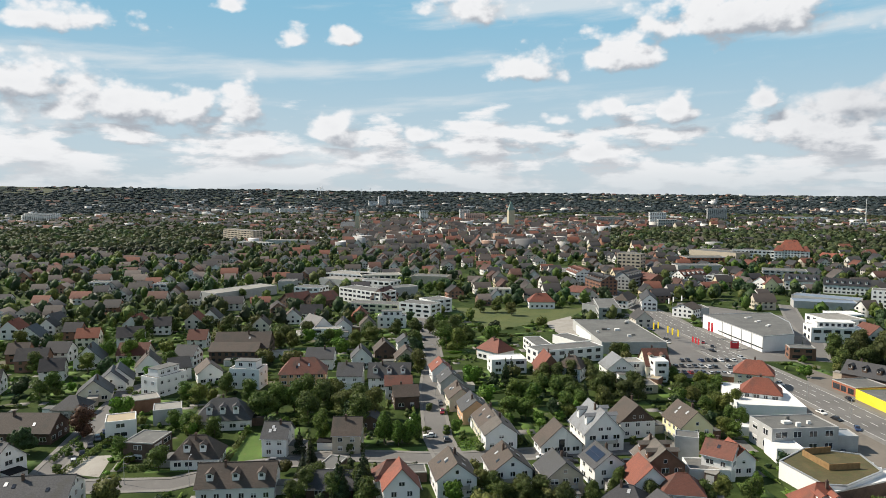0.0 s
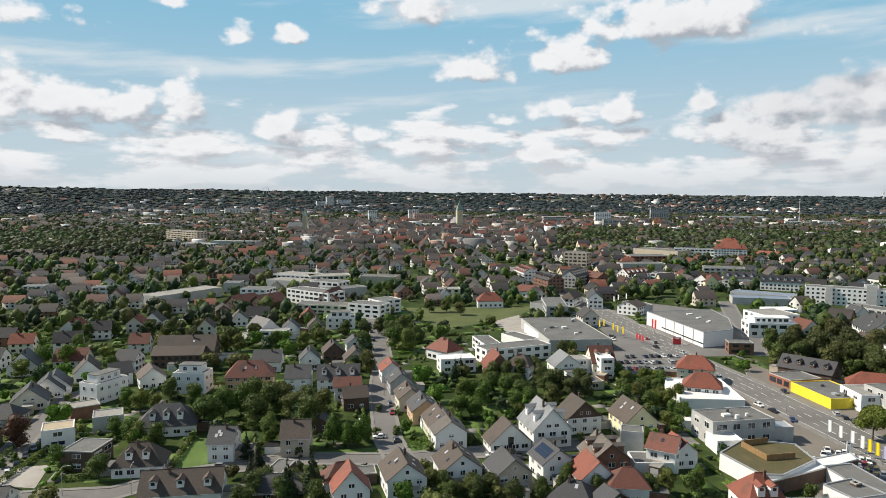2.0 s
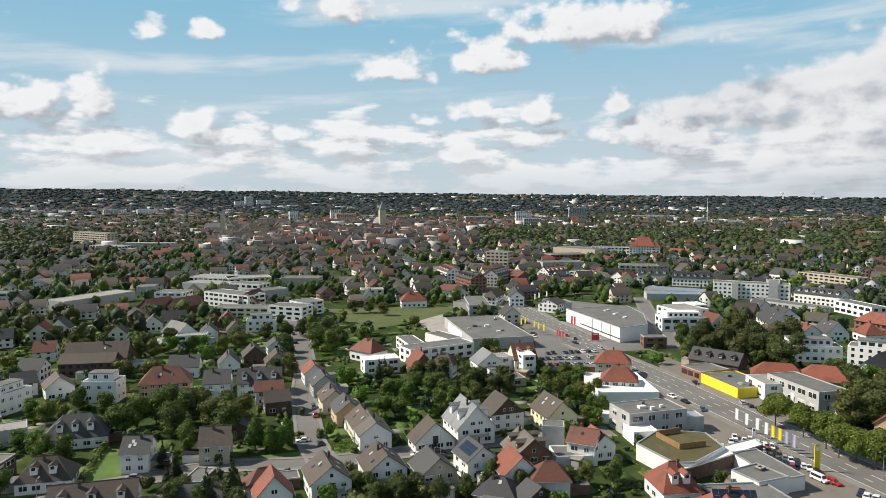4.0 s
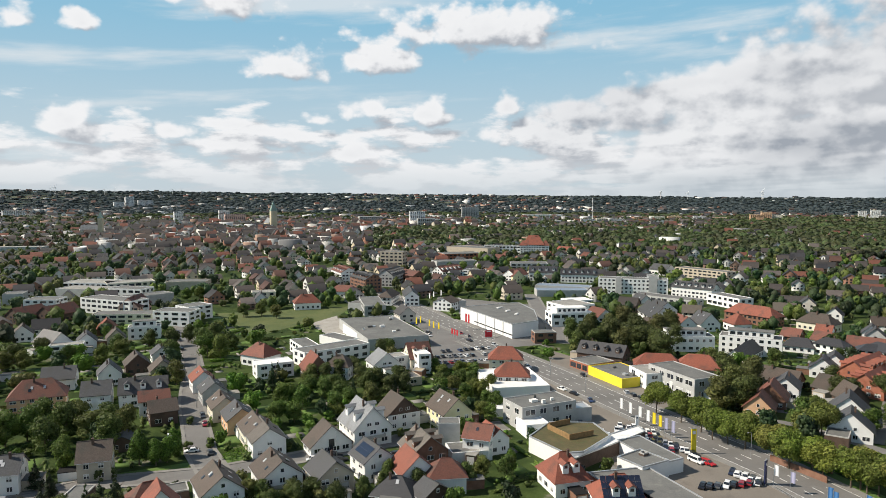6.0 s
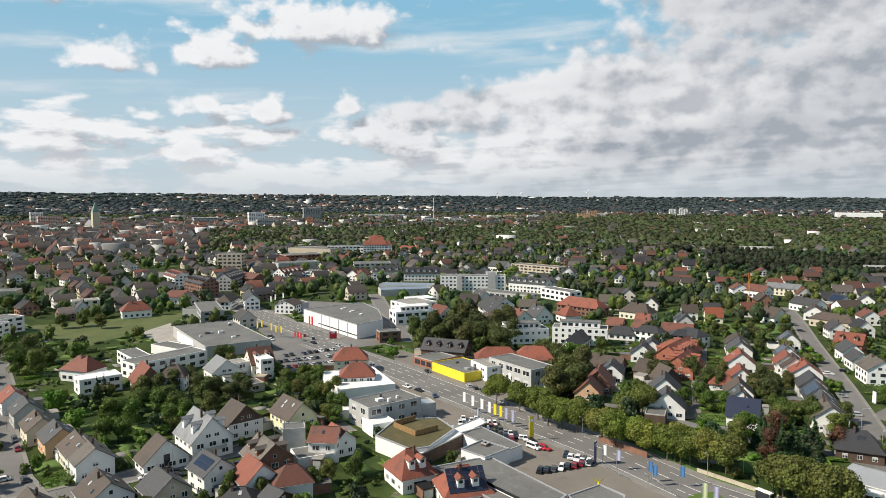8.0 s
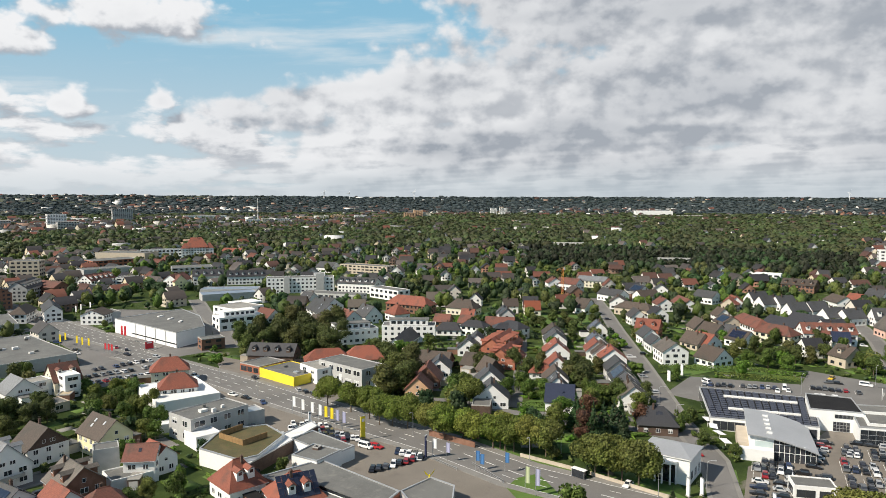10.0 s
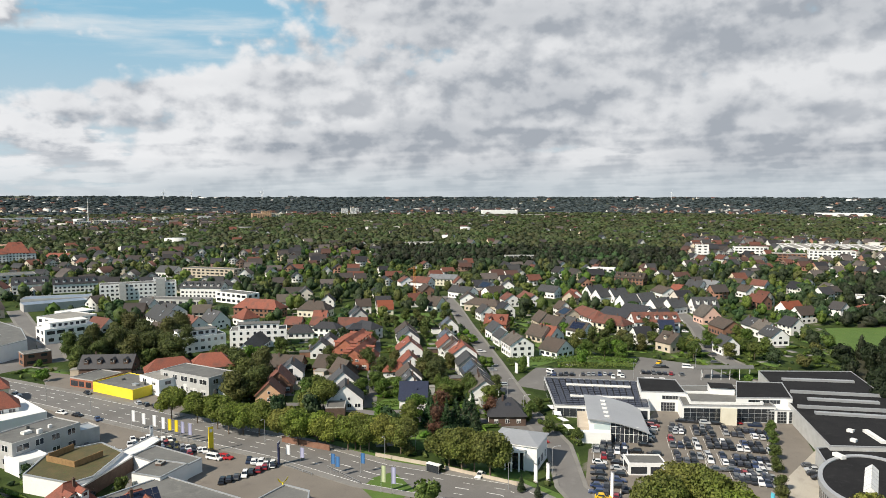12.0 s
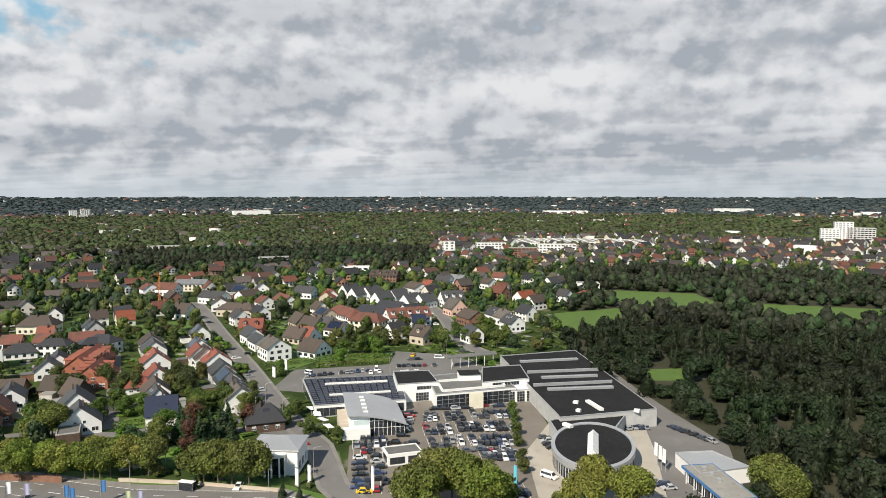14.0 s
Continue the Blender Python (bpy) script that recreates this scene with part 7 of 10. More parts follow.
solar_hall = hall("solar_hall", "white hall whose flat roof is covered in solar panels", [(230.3, 100), (245, 70.2), (278.4, 82.5), (263.3, 119.2)], 4.5, WALLS["w"], FLATS["a"])
panel_field(solar_hall, [(230.3, 100), (245, 70.2), (278.4, 82.5), (263.3, 119.2)], 4.5)
strip_on(solar_hall, "skylight", FLATS["w"], 243.1, 99.4, 252.8, 78.6, 1.1, 4.3, 5.0)
strip_on(solar_hall, "skylight", FLATS["w"], 257, 106.9, 266.8, 84.3, 1.1, 4.3, 5.0)
curtain(solar_hall, 246.7, 109.6, 210.2, 36.2, 0.3, 3.6, 9, 2)
curtain(solar_hall, 237.65, 85.1, 116.3, 31.5, 0.3, 3.3, 14, 1)
shade_sail(232.8, 102, 54)
shade_sail(227.2, 97.6, 30)
shade_sail(222.1, 93.3, 70)
shade_sail(215.9, 88.7, 54)
service_block = hall("service_block", "white dealer service block with black roof", [(254.1, 76.3), (261.2, 61.9), (277.7, 69.9), (272.9, 83.7)], 7.3, WALLS["w"], FLATS["a"])
curtain(service_block, 258.8, 66.8, 116.2, 6, 4.6, 5.9, 5, 1)
curtain(service_block, 258.4, 67.6, 116.2, 5, 0.2, 3.4, 5, 3)
glass_hall = hall("glass_hall", "white and glass dealer hall with grey roof", [(249, 60.1), (265, 32.5), (289.9, 44.4), (273.4, 70)], 6.0, WALLS["w"], FLATS["d"])
curtain(glass_hall, 257, 46.3, 120.1, 30.9, 0.3, 5.0, 14, 3)
strip_on(glass_hall, "top_floor", WALLS["w"], 272.3, 56.4, 275.3, 48.4, 6, 5.6, 8.2, "white set-back top floor")
strip_on(glass_hall, "top_roof", FLATS["a"], 272.3, 56.4, 275.3, 48.4, 7, 8.2, 8.4)
strip_on(glass_hall, "entrance", WALLS["c"], 253.5, 48.2, 255.7, 43.6, 1.6, -0.2, 5.8, "stone entrance bay")
office_block = hall("office_block", "white dealer office block with black roof", [(263.2, 45.2), (273.2, 28.2), (294.1, 34.2), (286.5, 49.4)], 7.6, WALLS["w"], FLATS["a"])
curtain(office_block, 268.2, 36.7, 120.5, 11, 5.4, 6.8, 9, 1)
for u0, v0, u1, v1 in ((0.1, 0.1, 0.88, 0.1), (0.88, 0.1, 0.88, 0.62), (0.88, 0.62, 0.1, 0.62), (0.1, 0.62, 0.1, 0.1)):
    strip_on(glass_hall, "roof_frame", FLATS["w"], 249 + 16 * u0 + 24.4 * v0, 60.1 - 27.6 * u0 + 9.9 * v0, 249 + 16 * u1 + 24.4 * v1, 60.1 - 27.6 * u1 + 9.9 * v1, 0.7, 5.6, 6.5, "pale raised skylight frame")
gates = hall("gate_block", "white gate building with three glazed gates", [(263.1, 36), (268.4, 25.3), (282.9, 27.6), (277.6, 38.3)], 4.8, WALLS["w"], FLATS["w"])
curtain(gates, 264, 34.2, 116.3, 3, 0.2, 4.2, 3, 4)
curtain(gates, 265.7, 30.6, 116.3, 3, 0.2, 4.2, 3, 4)
curtain(gates, 267.5, 27.1, 116.3, 3, 0.2, 4.2, 3, 4)
open_canopy([(309, 68.9), (322.7, 48.5), (328.9, 49.9), (315.4, 69.8)], 5.0)
showroom(229, 77.5, -65.6, 19.4, 26, 7.7, 3.4)
block(198.6, 58.2, -58.9, 10.5, 7, 3.6, "w", "d", "fd", 901, "sales_kiosk", "small white sales kiosk with dark glass front")
portico(185.5, 91.7, -79.7, 13.8, 12, 7.2)
hall("car_wash", "low white building with pale roof beside the yard", [(211.6, -20.9), (196.5, -26), (204.7, -40.3), (215.4, -31.5)], 4.5, WALLS["w"], FLATS["s"])
wind_screen("blue_pavilion", "low pavilion with bright blue roof edge", 192.7, -29.8, -159.8, 22, 9, 4.5, BLUEP, FLATS["g"])
garden_hall = hall("roof_garden_building", "white low building with planted roof and wooden screen", [(94.2, 193.3), (97.8, 176.9), (103.5, 176.1), (118.6, 185.8), (119.9, 198.3), (106.7, 203.7)], 5.2, WALLS["w"], FLATS["v"])
strip_on(garden_hall, "wooden_screen", WOOD, 103, 197.8, 104.7, 186.7, 0.2, 4.9, 6.6, "wooden terrace screen")
strip_on(garden_hall, "wooden_screen", WOOD, 104.7, 186.7, 113.7, 188, 0.2, 4.9, 6.6, "wooden terrace screen")
strip_on(garden_hall, "wooden_screen", WOOD, 104, 198.5, 112.3, 200.2, 0.2, 4.9, 6.6, "wooden terrace screen")
hall("long_canopy", "long white canopy roof along the building", [(98, 177.2), (99.8, 174.6), (132.6, 187.9), (133.7, 193.5), (119.7, 189.2)], 4.2, WALLS["n"], FLATS["w"])
workshop = hall("workshop", "long red brick workshop with grey flat roof", [(97.9, 164.5), (115.8, 163.1), (117.2, 130.9), (104.1, 126.2), (99.6, 133.7)], 4.2, WALLS["r"], FLATS["d"])
strip_on(workshop, "clerestory", WALLS["w"], 103.8, 159.5, 105.5, 136.5, 1.2, 3.8, 5.0, "white clerestory with windows")
strip_on(workshop, "clerestory_glazing", GLASS, 104.2, 159.7, 105.6, 139.4, 1.3, 4.3, 4.8, "dark clerestory window strip")
strip_on(workshop, "clerestory", WALLS["w"], 103.2, 158.2, 106.4, 129, 2.0, 3.9, 5.2, "white clerestory along the roof")
strip_on(workshop, "clerestory_roof", FLATS["d"], 103.2, 158.2, 106.4, 129, 2.6, 5.2, 5.4)
curtain(workshop, 103.8, 143.5, -83.8, 26.3, 4.2, 5.0, 22, 1)
roof_emblem(129, 132.2, 4.0)
hall("yard_office", "low building with grey flat roof in the yard", [(117.6, 131.2), (129.3, 131.9), (129.9, 123.6), (122.9, 117.6), (112.8, 119.8)], 4.0, WALLS["g"], FLATS["d"])
hall("sales_building", "white sales building with grey flat roof", [(119.6, 184.1), (128.6, 185.2), (129.3, 164.7), (120.3, 163.4)], 4.2, WALLS["w"], FLATS["d"])
hall("sales_annex", "white sales annex with grey flat roof", [(110.9, 170.4), (120.7, 173.5), (123.4, 163.3), (113.1, 161.2)], 4.9, WALLS["w"], FLATS["d"])
block(119.1, 169.4, 20, 2.2, 1.8, 0.9, "n", "a", "n", 990, "roof_unit_box", "small dark ventilation box on the flat roof", 4.6)

# ---------- flags, signs, lamps and walls ----------
banner(140.5, 214.7, WHITEP, "tall white advertising flag on a steel pole", 6.8, 1.2, 3.8, -65)
banner(140.5, 209.1, WHITEP, "tall white advertising flag on a steel pole", 6.8, 1.2, 3.8, -65)
banner(141.1, 204.2, WHITEP, "tall white advertising flag on a steel pole", 6.8, 1.2, 3.8, -65)
banner(141.2, 199.7, WHITEP, "tall white advertising flag on a steel pole", 6.8, 1.2, 3.8, -65)
banner(141.4, 196.7, YELLOW, "tall yellow advertising flag on a steel pole", 6.8, 1.2, 3.8, -65)
banner(141.7, 193.7, YELLOW, "tall yellow advertising flag on a steel pole", 6.8, 1.2, 3.8, -65)
banner(141.9, 190.8, VIOLET, "tall pale violet advertising flag on a steel pole", 6.8, 1.2, 3.8, -65)
banner(142, 187.3, VIOLET, "tall pale violet advertising flag on a steel pole", 6.8, 1.2, 3.8, -65)
banner(146.6, 148.8, WHITEP, "white advertising flag beside the main road", 6, 1.2, 3, -65)
banner(147, 143.5, VIOLET, "pale violet advertising flag beside the main road", 6, 1.2, 3, -65)
banner(148.3, 132.8, BLUEP, "blue advertising flag beside the main road", 6, 1.2, 3, -65)
banner(147.3, 130.3, BLUEP, "blue advertising flag beside the main road", 6, 1.2, 3, -65)
banner(153.1, 125.9, BLUEP, "blue advertising flag beside the main road", 6, 1.2, 3, -65)
banner(145.9, 113, LIME, "pale green advertising flag beside the main road", 7.5, 1.2, 4.5, -65)
banner(146.4, 110, VIOLET, "violet advertising flag beside the main road", 7.5, 1.2, 4.5, -65)
banner(118.5, 395.6, YELLOW, "yellow advertising flag by the car park", 6.8, 1.2, 3.8, -65)
banner(122, 398.8, YELLOW, "yellow advertising flag by the car park", 6.8, 1.2, 3.8, -65)
banner(123.5, 386.2, YELLOW, "yellow advertising flag by the car park", 6.8, 1.2, 3.8, -65)
banner(124.1, 380.2, YELLOW, "yellow advertising flag by the car park", 6.8, 1.2, 3.8, -65)
banner(125.7, 375.8, YELLOW, "yellow advertising flag by the car park", 6.8, 1.2, 3.8, -65)
banner(156.4, 488.1, WHITEP, "white advertising flag far down the road", 6.8, 1.2, 3.8, -65)
banner(161.9, 495.4, WHITEP, "white advertising flag far down the road", 6.8, 1.2, 3.8, -65)
banner(169.5, 500.5, WHITEP, "white advertising flag far down the road", 6.8, 1.2, 3.8, -65)
banner(130.2, 366, REDP, "red and white banner by the road", 5, 1.2, 3, -65)
banner(130.7, 363.2, REDP, "red and white banner by the road", 5, 1.2, 3, -65)
banner(131.2, 360.5, REDP, "red and white banner by the road", 5, 1.2, 3, -65)
banner(146.7, 383.2, REDP, "red flag by the market hall", 9, 1.2, 5, -65)
pylon(141.3, 175.5, YELLOW, "tall bright yellow advertising pillar", 8, 1.6, -10)
pylon(144.8, 149.9, DARKBLUE, "dark blue advertising pillar with white mark", 7, 1.6, 30)
pylon(139.3, 202.3, WHITEP, "small white advertising pillar", 4, 1.0, -10)
pylon(174.4, 81.1, WHITEP, "white advertising pillar by the corner", 5, 1.3, 60)
pylon(176.9, 78.5, WHITEP, "white advertising pillar by the corner", 5, 1.3, 60)
pylon(175.5, 59.7, WHITEP, "slim white advertising pillar in the yard", 7, 1.0, 60)
pylon(187, 22.8, CYAN, "slim light blue banner pillar in the yard", 6, 1.0, 60)
pylon(291.1, 139.8, WHITEP, "white blue advertising pillar on the verge", 5, 1.6, 60)
pylon(278.1, 139.2, WHITEP, "pale advertising pillar on the verge", 4.5, 2.0, 60)
banner(211.1, -15.9, WHITEP, "white dealer flag on a pole", 7, 1.2, 4, 40)
banner(208.3, -16.9, WHITEP, "white dealer flag on a pole", 7, 1.2, 4, 40)
banner(206, -17.8, WHITEP, "white dealer flag on a pole", 7, 1.2, 4, 40)
pylon(149.3, 357.9, REDP, "red and white roadside sign", 4, 4, -10)
pylon(172.6, 345.2, WHITEP, "wide white billboard on posts", 3.2, 7, -60)
street_lamp(164.1, 167.8, 200)
street_lamp(170.8, 145.7, 200)
street_lamp(159.2, 191.6, 200)
street_lamp(156.1, 167.7, 200)
street_lamp(142, 270.8, 30)
street_lamp(143.4, 243.8, 30)
street_lamp(164.1, 125.6, 200)
street_lamp(68.8, 213.5, 90)
street_lamp(37.3, 207.9, 90)
street_lamp(-69.4, 188.1, 90)
street_lamp(-87.5, 188.9, 0)
street_lamp(174.8, 121.8, 230)
street_lamp(166, 85.2, 230)
street_lamp(241.7, 124.7, 300)
street_lamp(182.7, 79.8, 300)
street_lamp(224.6, 109.5, 300)
street_lamp(257.9, 140.5, 300)
street_lamp(332.4, 74.9, 0)
street_lamp(-3.1, 274.8, 180)
street_lamp(-3.2, 331.1, 180)
street_lamp(296.8, 92.5, 0)
wall_run(169.4, 218.7, 167.7, 200.9, 2.0, WALLS["b"], "old brick garden wall along the pavement")
wall_run(167.7, 200.9, 167.9, 182.5, 2.0, WALLS["b"], "old brick garden wall along the pavement")
wall_run(167.9, 182.5, 168.9, 169.7, 2.0, WALLS["b"], "old brick garden wall along the pavement")
wall_run(168.9, 169.7, 168.3, 149.4, 2.0, WALLS["b"], "old brick garden wall along the pavement")
wall_run(159.4, 163.4, 161.6, 145.1, 1.8, WALLS["b"], "pinkish brick garden wall along the pavement")
wall_run(165.8, 130.4, 168.3, 111, 1.0, WALLS["t"], "low beige wall along the pavement")
wall_run(168.3, 111, 169.4, 83, 1.0, WALLS["t"], "low beige wall along the pavement")
bus_stop(165, 108.7, 90)
guard_rail(145.2, 147.6, 144.3, 136.6)
guard_rail(150.7, 136.4, 146.9, 121.3)
market_hall = hall("market_hall", "long white market hall with grey flat roof", [(154, 415.4), (160, 350.2), (179, 356.5), (192.6, 389.2), (196.4, 420.7)], 8.2, WALLS["w"], FLATS["d"])
strip_on(market_hall, "pilaster", FLATS["s"], 156.2, 391.9, 156.2, 391.3, 0.3, -0.2, 7.7)
strip_on(market_hall, "pilaster", FLATS["s"], 157.1, 381.5, 157.2, 380.8, 0.3, -0.2, 7.7)
strip_on(market_hall, "pilaster", FLATS["s"], 158.1, 371.1, 158.1, 370.4, 0.3, -0.2, 7.7)
strip_on(market_hall, "pilaster", FLATS["s"], 159, 360.7, 159.1, 360, 0.3, -0.2, 7.7)
strip_on(market_hall, "ledge", FLATS["a"], 155.8, 395.8, 160, 350.2, 0.5, 1.9, 2.3, "dark band along the white wall")
strip_on(market_hall, "skylight", FLATS["w"], 173.7, 402.8, 177.4, 404.3, 1.4, 7.8, 8.5)
strip_on(market_hall, "skylight", FLATS["w"], 174.1, 390.4, 177.5, 392.5, 1.4, 7.8, 8.5)
strip_on(market_hall, "skylight", FLATS["w"], 174.6, 378, 177.5, 380.8, 1.4, 7.8, 8.5)
banner(146.1, 386.1, REDP, "red banner in front of the market hall", 9, 1.2, 5, -65)
banner(146.5, 382.8, REDP, "red banner in front of the market hall", 9, 1.2, 5, -65)

# ---------- landmarks of the town and the skyline ----------
church(147.5, 1540.8, 100, 41, 21, 13, 42)
church(-170, 1410.6, 170, 34, 12, 8, 30)
turbine(-729.1, 4288.5, 42, 17.4)
turbine(-755.6, 4283.9, 38, 14.9)
turbine(-737.5, 4287, 44, 18.6)
turbine(2550.3, 3524, 38, 14.9)
turbine(2673.1, 3431.8, 38, 14.9)
turbine(2552.4, 3522.4, 40, 16.1)
turbine(2673.9, 3431.1, 40, 16.1)
turbine(2973, 3175.5, 50, 22.3)
turbine(2975.8, 3172.9, 48, 21.1)
turbine(4205.6, 1111.6, 44, 18.6)
turbine(2554.5, 3520.9, 44, 18.6)
turbine(2673.6, 3431.4, 42, 17.4)
turbine(2968.9, 3179.3, 44, 18.6)
turbine(-494.6, 4321.8, 34, 12.4)
turbine(-443.6, 4327.3, 34, 12.4)
turbine(-100.2, 4348.8, 34, 12.4)
turbine(-145.1, 4347.6, 34, 12.4)
mast(973.2, 1631.8, 65.1)
block(-282.3, 3287.9, 12.9, 34, 30, 42, "w", "g", "w", 3976, "distant_building", "white grain silo block on the skyline", ground_z(-282.3, 3287.9))
block(-221.2, 3312.6, 11.8, 60, 30, 26, "w", "g", "w", 4020, "distant_building", "white industrial works on the skyline", ground_z(-221.2, 3312.6))
block(-321.8, 3264.2, 13.6, 40, 30, 22, "w", "g", "w", 3940, "distant_building", "white industrial works on the skyline", ground_z(-321.8, 3264.2))
block(2205.5, 1177.1, -53.9, 120, 60, 16, "w", "w", "n", 3245, "distant_building", "white sports arena roof", ground_z(2205.5, 1177.1))
block(2074.6, 993.1, -56.4, 90, 40, 9, "n", "g", "n", 3100, "distant_building", "dark low hall in the wood", ground_z(2074.6, 993.1))
block(2645.9, 147.9, -78.8, 160, 50, 10, "w", "w", "n", 3650, "distant_building", "long white factory hall", ground_z(2645.9, 147.9))
block(2690.4, -227.5, -86.8, 40, 24, 16, "p", "g", "w", 3887, "distant_building", "pale apartment block far off", ground_z(2690.4, -227.5))
block(2866, -442.7, -90.8, 90, 30, 14, "w", "g", "w", 4185, "distant_building", "white hospital blocks far off", ground_z(2866, -442.7))
block(2854.7, -510.8, -92.1, 50, 30, 14, "w", "g", "w", 4220, "distant_building", "white hospital blocks far off", ground_z(2854.7, -510.8))
block(2661.7, -869.2, -100.1, 60, 30, 10, "w", "g", "n", 4340, "distant_building", "long white hall far off", ground_z(2661.7, -869.2))
block(1203.5, -337.7, -97.7, 26, 16, 24, "w", "g", "w", 2718, "distant_building", "tall white tower block of flats", ground_z(1203.5, -337.7))
block(1217.6, -360.9, -98.5, 26, 16, 34, "w", "g", "w", 2762, "distant_building", "tall white tower block of flats", ground_z(1217.6, -360.9))
block(1200.7, -381.9, -99.6, 36, 16, 26, "g", "g", "w", 2785, "distant_building", "tall grey tower block of flats", ground_z(1200.7, -381.9))
block(491.7, 1627.3, -8.8, 36, 22, 34, "w", "g", "w", 2863, "distant_building", "pale slab tower in the town", ground_z(491.7, 1627.3))
block(755.7, 1959.3, -13.1, 50, 22, 36, "g", "g", "w", 3368, "distant_building", "grey slab tower in the town", ground_z(755.7, 1959.3))
block(496.8, 1573.4, -9.5, 40, 26, 20, "g", "g", "w", 2830, "distant_building", "grey block in the town", ground_z(496.8, 1573.4))
block(418, 1802.2, -5.1, 60, 40, 18, "g", "g", "w", 2925, "distant_building", "grey office block in the town", ground_z(418, 1802.2))
block(-52.8, 1949.3, 9.6, 22, 18, 30, "w", "g", "w", 2700, "distant_building", "white gabled tower in the town", ground_z(-52.8, 1949.3))
block(57.5, 1899.1, 6.3, 26, 16, 34, "w", "g", "w", 2722, "distant_building", "tall white tower block of flats", ground_z(57.5, 1899.1))
block(82.5, 1848.2, 5.4, 50, 20, 26, "p", "g", "w", 2690, "distant_building", "pale slab of flats far off", ground_z(82.5, 1848.2))
block(-649.2, 2517.6, 22.5, 70, 24, 18, "w", "g", "w", 3060, "distant_building", "long white slab block of flats", ground_z(-649.2, 2517.6))
block(-554, 2540.3, 20.3, 60, 24, 18, "w", "g", "w", 3110, "distant_building", "long white slab block of flats", ground_z(-554, 2540.3))
block(-1130.4, 2003, 37.4, 90, 24, 20, "w", "g", "w", 2375, "distant_building", "pale slab of flats far off", ground_z(-1130.4, 2003))
block(-1068.3, 1865.8, 37.8, 70, 24, 20, "w", "g", "w", 2215, "distant_building", "pale slab of flats far off", ground_z(-1068.3, 1865.8))
block(1425.8, 1541.8, -34.8, 34, 22, 20, "o", "g", "w", 2972, "distant_building", "orange brick clinic in the distance", ground_z(1425.8, 1541.8))
block(1456.6, 1540.4, -35.4, 26, 22, 26, "o", "g", "w", 3006, "distant_building", "orange brick clinic in the distance", ground_z(1456.6, 1540.4))
block(1487.5, 1538.5, -36, 30, 22, 18, "c", "g", "w", 3040, "distant_building", "cream clinic wing in the distance", ground_z(1487.5, 1538.5))
block(1017.1, 2007, -18.9, 120, 40, 10, "w", "g", "n", 2770, "distant_building", "long white hall in the distance", ground_z(1017.1, 2007))
block(1922.8, 1597.8, -42.3, 26, 22, 24, "w", "g", "w", 3540, "distant_building", "tall white tower block of flats", ground_z(1922.8, 1597.8))
block(1900.6, 1624.2, -41.5, 20, 20, 22, "w", "g", "w", 3522, "distant_building", "tall white tower block of flats", ground_z(1900.6, 1624.2))
block(926.2, 1578.3, -22.4, 34, 20, 13, "w", "g", "w", 2430, "distant_building", "white terraced block of the town far off", ground_z(926.2, 1578.3))
block(967.3, 1577, -23.5, 28, 20, 14, "c", "g", "w", 2475, "distant_building", "cream terraced block of the town far off", ground_z(967.3, 1577))
block(1014.3, 1582.9, -24.7, 40, 20, 12, "w", "g", "w", 2530, "distant_building", "white terraced block of the town far off", ground_z(1014.3, 1582.9))
block(1160.1, 1690.2, -26.5, 36, 20, 12, "o", "g", "w", 2740, "distant_building", "orange terraced block of the town far off", ground_z(1160.1, 1690.2))
block(1217.6, 1686.4, -27.8, 30, 20, 13, "c", "g", "w", 2800, "distant_building", "cream terraced block of the town far off", ground_z(1217.6, 1686.4))
block(1262.9, 1677.8, -29, 38, 20, 12, "o", "g", "w", 2845, "distant_building", "orange terraced block of the town far off", ground_z(1262.9, 1677.8))
block(1328.3, 1652.3, -30.8, 34, 20, 12, "w", "g", "w", 2905, "distant_building", "white terraced block of the town far off", ground_z(1328.3, 1652.3))
block(1354.5, 1604.8, -32.2, 40, 20, 11, "o", "g", "w", 2915, "distant_building", "orange terraced block of the town far off", ground_z(1354.5, 1604.8))
block(878.7, 194.8, -69.5, 14, 14, 18, "w", "g", "w", 1694, "distant_building", "white tower house among the trees", ground_z(878.7, 194.8))
block(967.6, 155.2, -72.9, 40, 16, 11, "w", "g", "w", 1848, "distant_building", "white flat school block", ground_z(967.6, 155.2))
block(914, 104.5, -75.5, 36, 14, 9, "b", "g", "w", 1845, "distant_building", "low brick school block among trees", ground_z(914, 104.5))
block(957.9, 64, -78.2, 50, 16, 11, "w", "g", "w", 1945, "distant_building", "white flat school block", ground_z(957.9, 64))
block(869.1, 589.1, -47.9, 60, 30, 6, "w", "g", "w", 1350, "distant_building", "white low hall in the wood", ground_z(869.1, 589.1))
block(900.4, 540.1, -51, 30, 20, 5, "w", "g", "w", 1428, "distant_building", "white low hall in the wood", ground_z(900.4, 540.1))
block(744.4, 367.2, -55.7, 40, 8, 7, "g", "g", "w", 1319, "distant_building", "grey concrete bridge parapet", ground_z(744.4, 367.2))
block(599.8, 14, -80.7, 18, 10, 5, "w", "g", "w", 1640, "distant_building", "low white club house beside the field", ground_z(599.8, 14))
crane(417, 291.2, 26, 18, 200)
house(538.7, 10.4, -70, 22, 14, 3.4, 7, "w", "r", "hx", 950)
block(1079.1, 110.6, -72.1, 42, 90, 7, "w", "g", "ln", 960, "factory_shed", "long pale factory shed with skylight strips")
block(1099.7, 73.7, -74.2, 42, 90, 7, "w", "g", "ln", 961, "factory_shed", "long pale factory shed with skylight strips")
block(1108.4, 35.6, -76.2, 42, 90, 7, "w", "g", "ln", 962, "factory_shed", "long pale factory shed with skylight strips")
